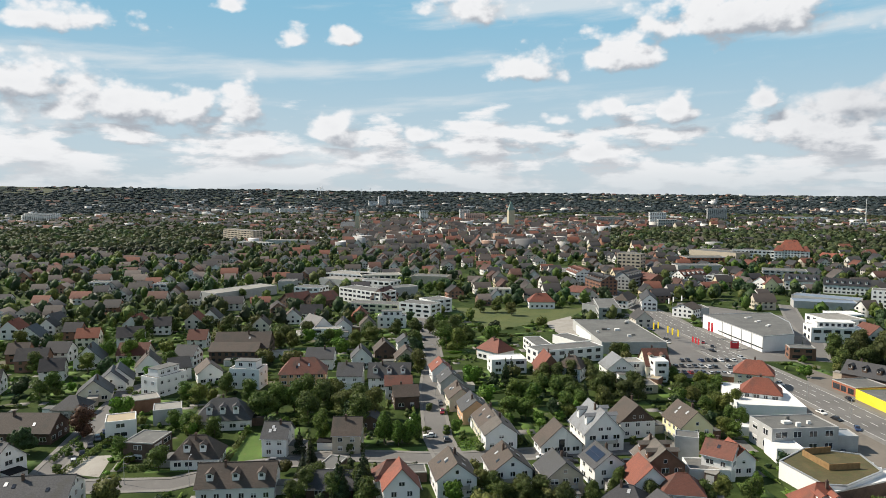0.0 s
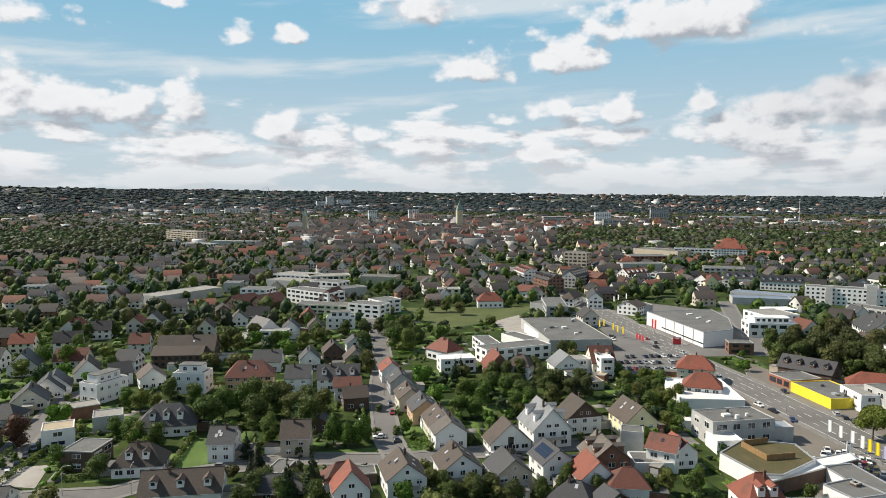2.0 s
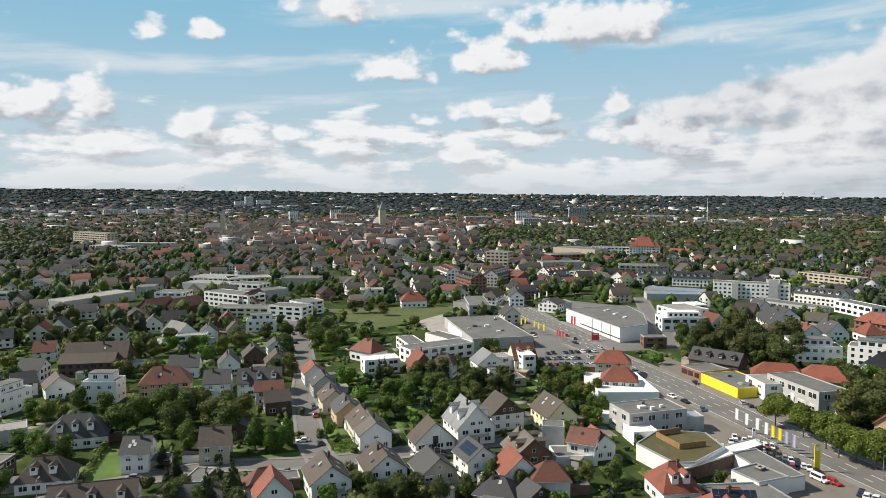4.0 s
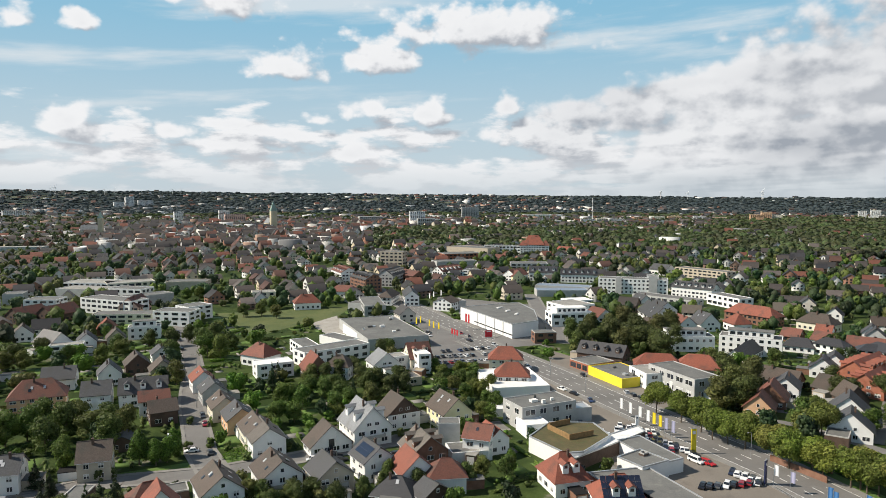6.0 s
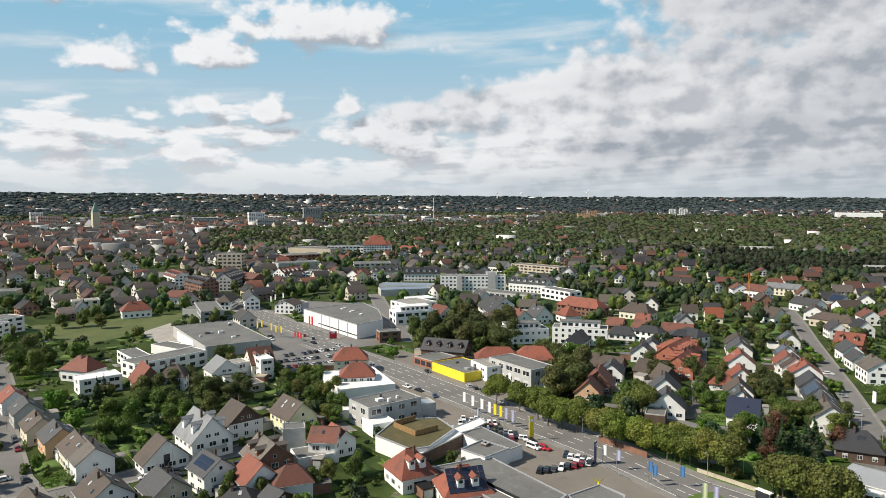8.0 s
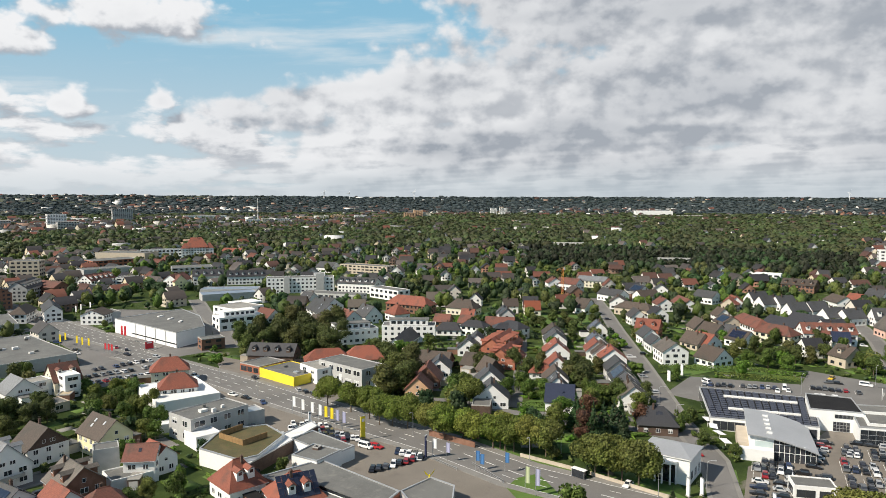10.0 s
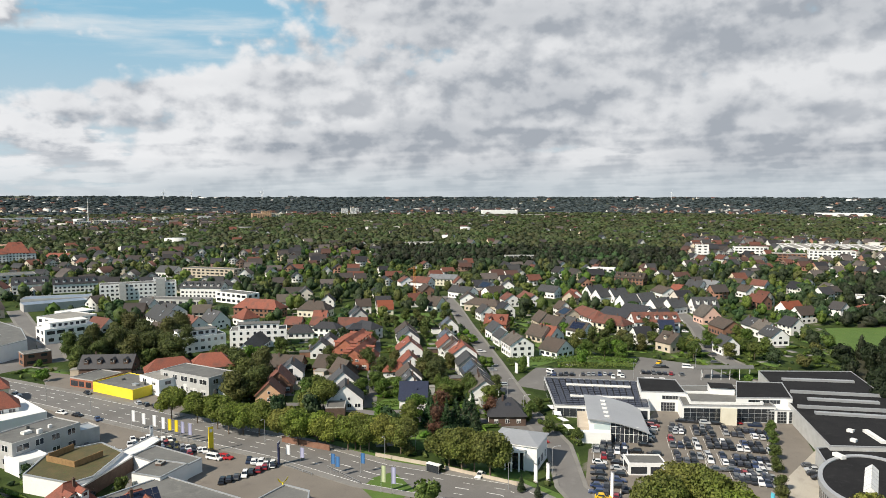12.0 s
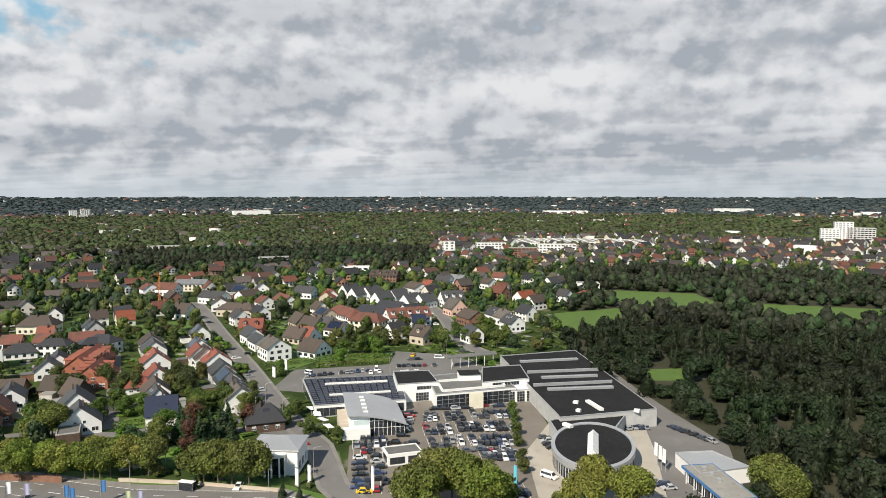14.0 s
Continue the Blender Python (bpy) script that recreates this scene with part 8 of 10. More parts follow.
block(1105.2, -2.6, -78.1, 42, 90, 7, "w", "g", "ln", 963, "factory_shed", "long pale factory shed with skylight strips")
block(1090.3, -39.5, -80.1, 42, 90, 7, "w", "g", "ln", 964, "factory_shed", "long pale factory shed with skylight strips")

# ---------- single trees, shrubs and hedges ----------
tree("p", 154.7, 212.9, 11.3)
tree("p", 156.8, 201.6, 11.3)
tree("p", 156.6, 190.9, 11.3)
tree("p", 155.1, 183.6, 11.3)
tree("p", 157.4, 179.3, 11.3)
tree("p", 159.3, 173.7, 11.3)
tree("p", 160.7, 163.4, 11.3)
tree("p", 159.8, 156.8, 11.3)
tree("p", 190.8, 174.3, 11.3)
tree("p", 164.9, 140.5, 11.3)
tree("p", 165.9, 136.4, 11.3)
tree("p", 163.3, 151.9, 11.3)
tree("p", 163, 147.9, 11.3)
tree("p", 166.4, 138.8, 11.3)
tree("p", 167.4, 134.2, 11.3)
tree("p", 170.2, 129.9, 11.3)
tree("p", 171.3, 124.9, 11.3)
tree("p", 169.7, 106.5, 12.5)
tree("p", 169.1, 101.8, 12.5)
tree("p", 169.9, 98.1, 12.5)
tree("p", 169.9, 93, 12.5)
tree("p", 170.8, 42.1, 14)
tree("p", 174.8, 37.8, 14)
tree("p", 172.2, 32.8, 14)
tree("p", 162.7, 43.7, 14)
tree("p", 166.4, 27.5, 14)
tree("p", 181.9, 1.3, 12)
tree("p", 178.6, -7.7, 12)
tree("p", 192, -42.7, 12)
tree("p", 185.7, -45.9, 12)
tree("p", 172.3, 4.6, 12)
tree("l", -39.1, 221.1, 11)
tree("l", -18.8, 221.1, 11)
tree("l", -11.1, 220.3, 9)
tree("l", -9, 224.1, 9)
tree("l", -14.1, 218.7, 9)
tree("r", -117.2, 226.7, 11)
tree("b", -59.9, 250.6, 12)
tree("b", -63.3, 243.7, 12)
tree("b", -54.5, 254.2, 12)
tree("b", -46.8, 240.4, 12)
tree("b", -42.6, 250.6, 12)
tree("b", -34.5, 243.7, 12)
tree("b", -29.8, 254.2, 12)
tree("b", -24.6, 243.7, 12)
tree("b", -28.8, 237.2, 12)
tree("b", -41.2, 261.6, 12)
tree("b", -51.9, 261.6, 12)
tree("b", -154.8, 266.9, 9)
tree("b", -153.8, 274.9, 9)
tree("b", -91.5, 259.3, 9)
tree("b", -98.4, 266.9, 9)
tree("b", -85.7, 274.9, 9)
tree("b", -74.6, 266.9, 9)
tree("b", -214.7, 400.9, 9)
tree("b", -153.2, 400.9, 9)
tree("b", -149.5, 525.7, 9)
tree("b", -164.3, 392.4, 9)
tree("b", -81.9, 198.4, 8)
tree("b", -90.5, 234.3, 8)
tree("b", -84.6, 228.4, 8)
tree("b", -229.1, 403.5, 8)
tree("b", -52.2, 217.5, 8)
tree("b", -80.8, 225.6, 8)
tree("b", -96.6, 207.5, 8)
tree("b", -73.5, 222.8, 8)
tree("b", -34.2, 186.1, 8)
tree("b", -26.6, 186.1, 8)
tree("b", -21.6, 182.4, 8)
tree("b", -36.5, 182.4, 8)
tree("b", -28.5, 178.7, 8)
tree("b", -19.3, 175.2, 8)
tree("b", -38, 175.2, 8)
tree("c", 25.8, 286.7, 12)
tree("c", 28.6, 291.4, 12)
tree("c", -26.8, 177.6, 12)
tree("c", -21.4, 181.2, 12)
tree("c", 1.8, 283.5, 9)
tree("c", -22, 192.9, 9)
tree("c", -25.4, 188.8, 9)
tree("c", -38.6, 201.5, 9)
tree("c", -43.8, 211, 9)
tree("c", -39.3, 192.9, 9)
tree("b", 4.9, 382, 13)
tree("b", 1.7, 359.1, 13)
tree("b", 7.4, 352.1, 13)
tree("b", -1.2, 374, 13)
tree("b", 13.9, 373.9, 10)
tree("b", 24.9, 469.2, 10)
tree("b", 36.2, 469.2, 10)
tree("b", 44.6, 457.6, 10)
tree("b", -7.7, 398.2, 10)
tree("b", -15.4, 389.8, 10)
tree("b", 69, 588.5, 10)
tree("b", 108.9, 628.4, 10)
tree("b", 31.9, 522.2, 10)
tree("b", -1.8, 553.4, 10)
tree("b", -10.7, 553.4, 10)
tree("b", -75.1, 389.8, 10)
tree("b", -41.3, 381.7, 10)
tree("b", 39.3, 274.9, 9)
tree("b", 44.2, 270.9, 9)
tree("b", 48.2, 274.9, 9)
tree("b", 31.7, 266.9, 9)
tree("b", 33.9, 259.3, 9)
tree("b", 27.3, 266.9, 9)
tree("b", 50.1, 266.9, 9)
tree("b", 61.6, 274.9, 9)
tree("b", 62.1, 287.9, 9)
tree("b", 66.1, 274.9, 9)
tree("b", 69.6, 266.9, 9)
tree("b", 51.1, 255.7, 9)
tree("b", 75, 266.9, 9)
tree("b", 43.7, 248.7, 9)
tree("b", 29.2, 245.3, 9)
tree("b", 41.8, 292.5, 9)
tree("b", 62.7, 302.2, 9)
tree("b", 81.5, 329.3, 9)
tree("b", 23.2, 245.3, 9)
tree("b", 60.3, 259.3, 9)
tree("b", 47.7, 292.5, 9)
tree("b", 54.5, 297.3, 9)
tree("b", 77.3, 283.5, 9)
tree("y", 33.6, 234.4, 4)
tree("y", 40.9, 243.6, 4)
tree("y", 48.7, 253.4, 4)
tree("y", 22.7, 240.4, 4)
tree("y", 15.7, 223.2, 4)
tree("y", 67.8, 297.5, 4)
tree("c", 54.8, 268.7, 8)
tree("c", 66.4, 281, 8)
tree("c", 70.6, 264.8, 8)
tree("c", 68, 234.3, 8)
tree("c", 55, 314.6, 8)
tree("b", 96.3, 281.9, 7.5)
tree("b", 97.3, 295.5, 7.5)
tree("b", 99.9, 269.6, 7.5)
tree("b", 102.8, 265.7, 7.5)
tree("b", 93.9, 261.9, 7.5)
tree("b", 100.7, 254.6, 7.5)
tree("b", 95.2, 251.1, 7.5)
tree("b", 102.4, 251.1, 7.5)
tree("b", 91.1, 269.6, 7.5)
tree("b", 108.4, 258.2, 7.5)
tree("b", 100.8, 235, 7.5)
tree("b", 98.2, 238.1, 7.5)
tree("b", 91.6, 226.3, 7.5)
tree("b", 88.2, 232.1, 7.5)
tree("b", 105.9, 286.3, 7.5)
tree("b", 109.6, 277.7, 7.5)
tree("b", 94.1, 223.5, 7.5)
tree("l", 46.9, 183.6, 7)
tree("l", 43.6, 176.4, 7)
tree("l", 38.7, 177.1, 7)
tree("l", 82.2, 179.9, 7)
tree("b", 13.6, 181.7, 7)
tree("b", 15.4, 176.4, 7)
tree("b", 21.2, 176.4, 7)
tree("b", 26, 179.9, 7)
tree("b", 20.1, 179.9, 7)
tree("b", 30.9, 173.7, 7)
tree("b", 53.1, 176.4, 7)
tree("b", 9.9, 183.6, 7)
tree("b", 67.6, 176.4, 7)
tree("b", 79.2, 176.4, 7)
tree("b", 72.6, 178.1, 7)
tree("b", 207.1, 280.3, 15)
tree("b", 230.6, 320.1, 15)
tree("b", 248.3, 330.6, 15)
tree("b", 205.6, 297.9, 15)
tree("b", 211.6, 303.4, 14)
tree("b", 209.2, 312.8, 14)
tree("b", 194.4, 295.6, 14)
tree("b", 208.5, 289.1, 14)
tree("b", 233.9, 319.3, 14)
tree("b", 225, 297.3, 14)
tree("b", 207, 237.6, 14)
tree("b", 197, 220.9, 14)
tree("b", 188.2, 206.3, 14)
tree("b", 180.4, 209.8, 14)
tree("b", 208.9, 225.8, 14)
tree("b", 225.3, 343.4, 16)
tree("b", 207.1, 324, 16)
tree("b", 196.1, 312.4, 16)
tree("b", 221.5, 323.3, 16)
tree("b", 188.2, 322, 12)
tree("b", 189, 311.9, 12)
tree("b", 178.5, 311.2, 12)
tree("b", 207.4, 348.5, 12)
tree("b", 190.1, 340.5, 12)
tree("c", 174.3, 302.9, 9)
tree("c", 185.1, 313, 9)
tree("b", 246.8, 252.4, 10)
tree("b", 212, 226.8, 10)
tree("b", 197.3, 217.3, 10)
tree("b", 187.6, 218.7, 10)
tree("b", 185.1, 206.9, 10)
tree("b", 217.7, 260.2, 10)
tree("b", 239.4, 295.7, 10)
tree("b", 195.3, 186.3, 10)
tree("b", 202.9, 187.8, 10)
tree("b", 239.9, 215.1, 10)
tree("b", 233.1, 205.9, 10)
tree("b", 242.3, 187.4, 10)
tree("b", 247.7, 199.3, 10)
tree("b", 260, 174.5, 10)
tree("b", 244.4, 161.3, 10)
tree("b", 253.6, 164.5, 10)
tree("b", 202.3, 140.7, 10)
tree("b", 191, 135.2, 10)
tree("b", 256.8, 237.1, 9)
tree("b", 280.3, 249.1, 9)
tree("b", 303.5, 271.5, 9)
tree("b", 236.8, 202.9, 9)
tree("b", 220.8, 173.7, 9)
tree("b", 218.7, 159.9, 9)
tree("b", 215.8, 165.7, 9)
tree("b", 231.2, 134.6, 9)
tree("b", 228.3, 140.5, 9)
tree("b", 237.2, 140.7, 9)
tree("b", 226.9, 143.4, 9)
tree("b", 219.9, 140.3, 9)
tree("b", 227.4, 125.1, 9)
tree("b", 204, 172.4, 9)
tree("b", 212, 173.5, 9)
tree("c", 197.7, 131.8, 13)
tree("c", 193.5, 126.4, 13)
tree("c", 192.5, 121.8, 13)
tree("c", 206.8, 120.5, 13)
tree("c", 203.2, 120.6, 13)
tree("c", 196.4, 120.5, 13)
tree("c", 194.1, 112.1, 13)
tree("r", 209, 134.5, 10)
tree("r", 192.7, 125.2, 10)
tree("r", 214.4, 116.2, 10)
tree("b", 243.7, 131.5, 8)
tree("b", 268, 167.7, 8)
tree("b", 316.7, 214.3, 8)
tree("b", 253.1, 174.4, 8)
tree("b", 291.9, 230.9, 8)
tree("b", 311.6, 242.5, 8)
tree("b", 334.5, 254.1, 8)
tree("b", 336.7, 249.6, 8)
tree("b", 355.4, 254.9, 8)
tree("b", 358.5, 248.6, 8)
tree("b", 344.1, 234.7, 8)
tree("b", 363.1, 239.3, 8)
tree("b", 366.2, 233, 8)
tree("b", 256.7, 190.6, 8)
tree("b", 243.6, 182.4, 8)
tree("l", 246.3, 134.2, 7)
tree("l", 235.3, 152.7, 7)
tree("l", 284.5, 139, 7)
tree("b", 354.4, 132.5, 9)
tree("b", 357.1, 127.1, 9)
tree("b", 345.7, 116.8, 9)
tree("b", 348.3, 111.6, 9)
tree("b", 350.8, 106.3, 9)
tree("b", 367.8, 105.3, 9)
tree("b", 336.6, 135.1, 9)
tree("b", 326.4, 125, 9)
tree("b", 330.1, 117.4, 9)
tree("b", 327.7, 107.8, 9)
tree("b", 359.9, 88, 9)
tree("b", 348.8, 79.6, 9)
tree("b", 379.9, 80.8, 9)
tree("b", 367.7, 72.3, 9)
tree("b", 398.9, 117.6, 9)
tree("b", 391.7, 112.2, 9)
tree("b", 381.7, 132.5, 9)
tree("b", 356.3, 64.5, 9)
tree("b", 372.9, 61.8, 9)
tree("b", 361.3, 54.4, 9)
tree("b", 403.1, 70.1, 9)
tree("b", 396.8, 64.4, 9)
tree("b", 378, 51.4, 9)
tree("y", 281.3, 154.8, 5)
tree("y", 280.2, 157.1, 5)
tree("y", 321.6, 187.1, 5)
tree("y", 333.3, 197.5, 5)
tree("b", 209.4, 82.9, 5)
tree("b", 241.6, 30.3, 5)
tree("b", 227.8, 27.9, 5)
tree("b", 218, 25.8, 5)
tree("b", 204.8, 23.1, 5)
tree("b", 250.7, 31.9, 5)
tree("b", 196.7, 21.7, 5)
tree("b", 219.2, 105.8, 6)
tree("b", 225.4, 106.7, 6)
tree("b", 232, 107.5, 6)
tree("b", 210.1, 93.5, 6)
tree("s", 236.5, 115.3, 2.2)
tree("s", 220, 101, 2.2)
tree("s", 223.5, 99.5, 2.2)
tree("s", 212, 85.5, 2.2)
tree("s", 215.9, 93.1, 2.2)
tree("s", 261.2, 108.7, 2.2)
tree("s", 212.8, 81.9, 2.2)
tree("s", 207.4, 81.8, 2.2)
tree("c", 166.2, 107, 5)
tree("c", 165.8, 76.4, 5)
tree("c", 166.4, 81.5, 5)
tree("b", -158.1, 310.4, 10)
tree("b", -121.7, 310.4, 10)
tree("b", -160, 333.1, 10)
tree("b", -182, 310.4, 10)
tree("b", -217.3, 359.2, 10)
tree("b", -181.6, 333.1, 10)
tree("b", -149.2, 333.1, 10)
tree("b", -155, 359.2, 10)
tree("b", -135.9, 407, 10)
tree("b", -123.3, 398.2, 10)
tree("b", -103.8, 373.9, 10)
tree("b", -85.3, 359.2, 10)
tree("b", -84.2, 373.9, 10)
tree("b", -76.6, 359.2, 10)
tree("b", -59.2, 359.2, 10)
tree("b", -44.7, 359.2, 10)
tree("b", -37.4, 373.9, 10)
tree("b", -26.4, 389.8, 10)
tree("b", -14.2, 359.2, 10)
tree("b", -11.1, 310.4, 10)
tree("s", -84.5, 238.9, 3)
tree("s", -83.6, 242, 3)
tree("s", -119.2, 269.6, 3)
tree("s", -124.9, 277.5, 3)
tree("s", -131.7, 277.5, 3)
tree("s", -98.4, 230.1, 3)
tree("s", -90.9, 230.1, 3)
tree("s", -70, 235.9, 3)
tree("s", -64.6, 230.1, 3)
tree("s", -90.4, 219.4, 3)
tree("s", -67.3, 255.1, 3)
tree("s", -56, 242, 3)
tree("s", -51.4, 238.9, 3)
tree("s", -113.9, 209.5, 3)
tree("s", -112.9, 214.3, 3)
tree("s", -110.1, 196.3, 3)
tree("s", -93, 204.9, 3)
tree("s", -91.6, 209.5, 3)
tree("s", -86.1, 200.5, 3)
tree("s", -85.9, 204, 3)
tree("s", -53.3, 214.3, 3)
tree("s", -41.9, 219.4, 3)
tree("s", -25.2, 214.3, 3)
tree("s", -28.4, 211.9, 3)
tree("s", -5, 255.1, 3)
tree("s", -5.4, 230.1, 3)
tree("s", 6.6, 224.6, 3)
tree("s", 11.6, 214.3, 3)
tree("s", 16.2, 230.1, 3)
tree("s", 24.4, 219.4, 3)
tree("s", 39.6, 224.6, 3)
tree("s", 60.2, 219.4, 3)
tree("s", 1.1, 230.1, 3)
hedge(-92.4, 198, -82.7, 200.1, 1.8, 1.2, "s")
hedge(-116.2, 204.4, -117.7, 223.6, 1.6, 1.2, "s")
hedge(-108.1, 193.9, -107.2, 224.6, 1.5, 1.2, "s")
hedge(-64.3, 204.4, -65.5, 233.4, 1.6, 1.2, "s")
hedge(5.5, 216, 12.1, 223.6, 1.8, 3, "y")
hedge(1.2, 249.8, 3.4, 263.5, 1.6, 1.2, "y")
hedge(203.8, 161.8, 214.6, 149.3, 2, 1.2, "s")
hedge(214.6, 149.3, 217.9, 149, 2, 1.2, "s")
hedge(238.8, 155, 255.3, 161.3, 3, 1.2, "y")
hedge(252.5, 200.1, 220, 175, 2, 1.2, "s")
hedge(294, 152.5, 319.3, 122.2, 2, 3, "s")
hedge(319.3, 122.2, 325.1, 99.8, 2, 3, "s")
hedge(198.5, 177.1, 204.3, 170.1, 1.5, 1.2, "s")
hedge(299, 128.5, 317, 98.8, 2, 3, "s")

# ---------- cars ----------
car_row(237, 61, 238.8, 57.5, 3, 20, 0.15)
car_row(236.4, 59.6, 240.5, 48.6, 6, 20, 0.1)
bay_lines(236.4, 59.6, 240.5, 48.6, 6, 20)
car_row(241.3, 61.4, 245.4, 50.4, 6, 20, 0.2)
bay_lines(241.3, 61.4, 245.4, 50.4, 6, 20)
car_row(243.9, 44.5, 246.2, 31.8, 7, 20, 0.1)
bay_lines(243.9, 44.5, 246.2, 31.8, 7, 20)
car_row(248.7, 46.2, 251.1, 33.5, 7, 20, 0.2)
bay_lines(248.7, 46.2, 251.1, 33.5, 7, 20)
car_row(223.3, 56.6, 226.1, 47.4, 5, 20, 0.1)
bay_lines(223.3, 56.6, 226.1, 47.4, 5, 20)
car_row(228.2, 58.4, 231, 49.2, 5, 20, 0.2)
bay_lines(228.2, 58.4, 231, 49.2, 5, 20)
car_row(228.9, 46.5, 233.5, 30, 9, 20, 0.1)
bay_lines(228.9, 46.5, 233.5, 30, 9, 20)
car_row(233.8, 48.3, 238.4, 31.8, 9, 20, 0.2)
bay_lines(233.8, 48.3, 238.4, 31.8, 9, 20)
car_row(212, 52.1, 212.3, 45.1, 4, 20, 0.1)
bay_lines(212, 52.1, 212.3, 45.1, 4, 20)
car_row(216.9, 53.9, 217.2, 46.8, 4, 20, 0.2)
bay_lines(216.9, 53.9, 217.2, 46.8, 4, 20)
car_row(216.1, 43.8, 219.6, 28.1, 9, 20, 0.15)
bay_lines(216.1, 43.8, 219.6, 28.1, 9, 20)
car_row(221, 45.6, 224.5, 29.9, 9, 20, 0.25)
bay_lines(221, 45.6, 224.5, 29.9, 9, 20)
car_row(205.7, 33.2, 207.1, 24.9, 6, 20, 0.1)
bay_lines(205.7, 33.2, 207.1, 24.9, 6, 20)
car_row(210.6, 35, 212, 26.6, 6, 20, 0.2)
bay_lines(210.6, 35, 212, 26.6, 6, 20)
car_row(207.6, 35.2, 209.9, 26.8, 6, 20, 0.2)
bay_lines(207.6, 35.2, 209.9, 26.8, 6, 20)
car_row(212.5, 37, 214.8, 28.6, 6, 20, 0.30000000000000004)
bay_lines(212.5, 37, 214.8, 28.6, 6, 20)
car_row(209.9, 40.5, 211.4, 37.5, 2, 110, 0.15)
car_row(189.1, 30, 183.1, 19.6, 6, 20, 0.1)
bay_lines(189.1, 30, 183.1, 19.6, 6, 20)
car_row(194, 31.8, 188, 21.4, 6, 20, 0.2)
bay_lines(194, 31.8, 188, 21.4, 6, 20)
car_row(182, 27.8, 177.7, 19.8, 5, 20, 0.1)
bay_lines(182, 27.8, 177.7, 19.8, 5, 20)
car_row(186.8, 29.6, 182.6, 21.5, 5, 20, 0.2)
bay_lines(186.8, 29.6, 182.6, 21.5, 5, 20)
car_row(248.6, 60.3, 252.7, 49.1, 4, 110, 0.1)
car_row(256.7, 43.9, 257.4, 38.1, 3, 110, 0.2)
car_row(206.3, 75.7, 209.3, 67.6, 5, 20, 0.15)
bay_lines(206.3, 75.7, 209.3, 67.6, 5, 20)
car_row(211.2, 77.5, 214.1, 69.3, 5, 20, 0.25)
bay_lines(211.2, 77.5, 214.1, 69.3, 5, 20)
car_row(201.4, 73.5, 204.1, 65.9, 5, 20, 0.15)
bay_lines(201.4, 73.5, 204.1, 65.9, 5, 20)
car_row(206.3, 75.3, 209, 67.6, 5, 20, 0.25)
bay_lines(206.3, 75.3, 209, 67.6, 5, 20)
car_row(218.5, 63.9, 242.6, 68, 7, 110, 0.0)
car_row(211.3, 64.5, 212.2, 59.3, 2, 110, 0)
car_row(196.8, 71.1, 176.4, 64, 6, 110, 0.1)
car_row(199.3, 66.1, 178.8, 59.2, 6, 110, 0.1)
car_row(175.4, 61.2, 178.7, 51.9, 5, 20, 0.2)
bay_lines(175.4, 61.2, 178.7, 51.9, 5, 20)
car_row(180.3, 63, 183.5, 53.7, 5, 20, 0.30000000000000004)
bay_lines(180.3, 63, 183.5, 53.7, 5, 20)
car_row(320.3, 92.8, 323.2, 86.9, 3, 110, 0.15)
car_row(308.6, 92, 313.9, 76.5, 8, 20, 0.1)
bay_lines(308.6, 92, 313.9, 76.5, 8, 20)
car_row(294.8, 90.4, 299.2, 81.6, 4, 110, 0.2, "white")
car_row(282.9, 125.6, 297.4, 103, 12, 20, 0.1)
bay_lines(282.9, 125.6, 297.4, 103, 12, 20)
car_row(293.2, 100.2, 296.8, 97.5, 2, 20, 0, "white")
car_row(227.1, 18.4, 218.4, 15.2, 4, 110, 0.0)
car_row(242.8, -8.1, 244.8, -14.3, 4, 30, 0.2)
car_row(328.5, 11.6, 267.8, -17, 9, 70, 0.3)
car_row(246.8, -23.2, 235.3, -34.3, 6, 40, 0.2)
car_row(198.6, -14.6, 194.7, -18, 3, 110, 0.1)
car_row(121.9, 210.5, 124.9, 197.4, 6, 60, 0.1)
car_row(130.6, 200.9, 136.3, 179.4, 10, 60, 0.1)
car_row(134.1, 204.5, 137.4, 198.8, 3, 60, 0, "white")
car_row(138.3, 170.3, 140, 166.9, 3, 100, 0.0, "red")
car_row(141.7, 159.1, 143.6, 150.6, 5, 40, 0)
car_row(127, 153.8, 140.8, 151.2, 7, 40, 0)
car_row(142.3, 157.7, 143.2, 150.8, 4, 40, 0.0, "white")
car_row(110.4, 331.6, 138, 331.6, 10, 90, 0.05)
car_row(106.8, 320.6, 133.2, 318.5, 10, 90, 0.05)
car_row(104.3, 309.2, 129.4, 306.3, 10, 90, 0.05)
car_row(120.9, 421, 121.5, 379.8, 4, -60, 0.3)
car_row(140.4, 403.6, 139.9, 379.8, 3, 70, 0.3)
car_row(136.8, 379.8, 139.6, 362.8, 3, 70, 0.3)
car_row(155.1, 271.2, 156.9, 261.9, 2, 70, 0.3)
car_row(159.4, 239, 160.6, 226.5, 4, 70, 0.1)
car_row(139.9, 233.7, 140.6, 230.5, 1, 70, 0.15)
car_row(-12.9, 379.8, -8.7, 317.4, 8, 95, 0.2)
car_row(-15.2, 450.3, -10.4, 379.8, 7, 95, 0.2)
car_row(-4, 312.3, 1.1, 232.5, 9, 95, 0.3)
car_row(-0.8, 235.4, 2.8, 211.7, 3, 95, 0.4)
car_row(-109.7, 204.8, -114.4, 244.4, 7, 120, 0.1)
car_row(-51, 204.8, -47.1, 202.6, 1, 0, 0.15)
car_row(387.3, 235.8, 288.9, 159.9, 7, 130, 0.3)
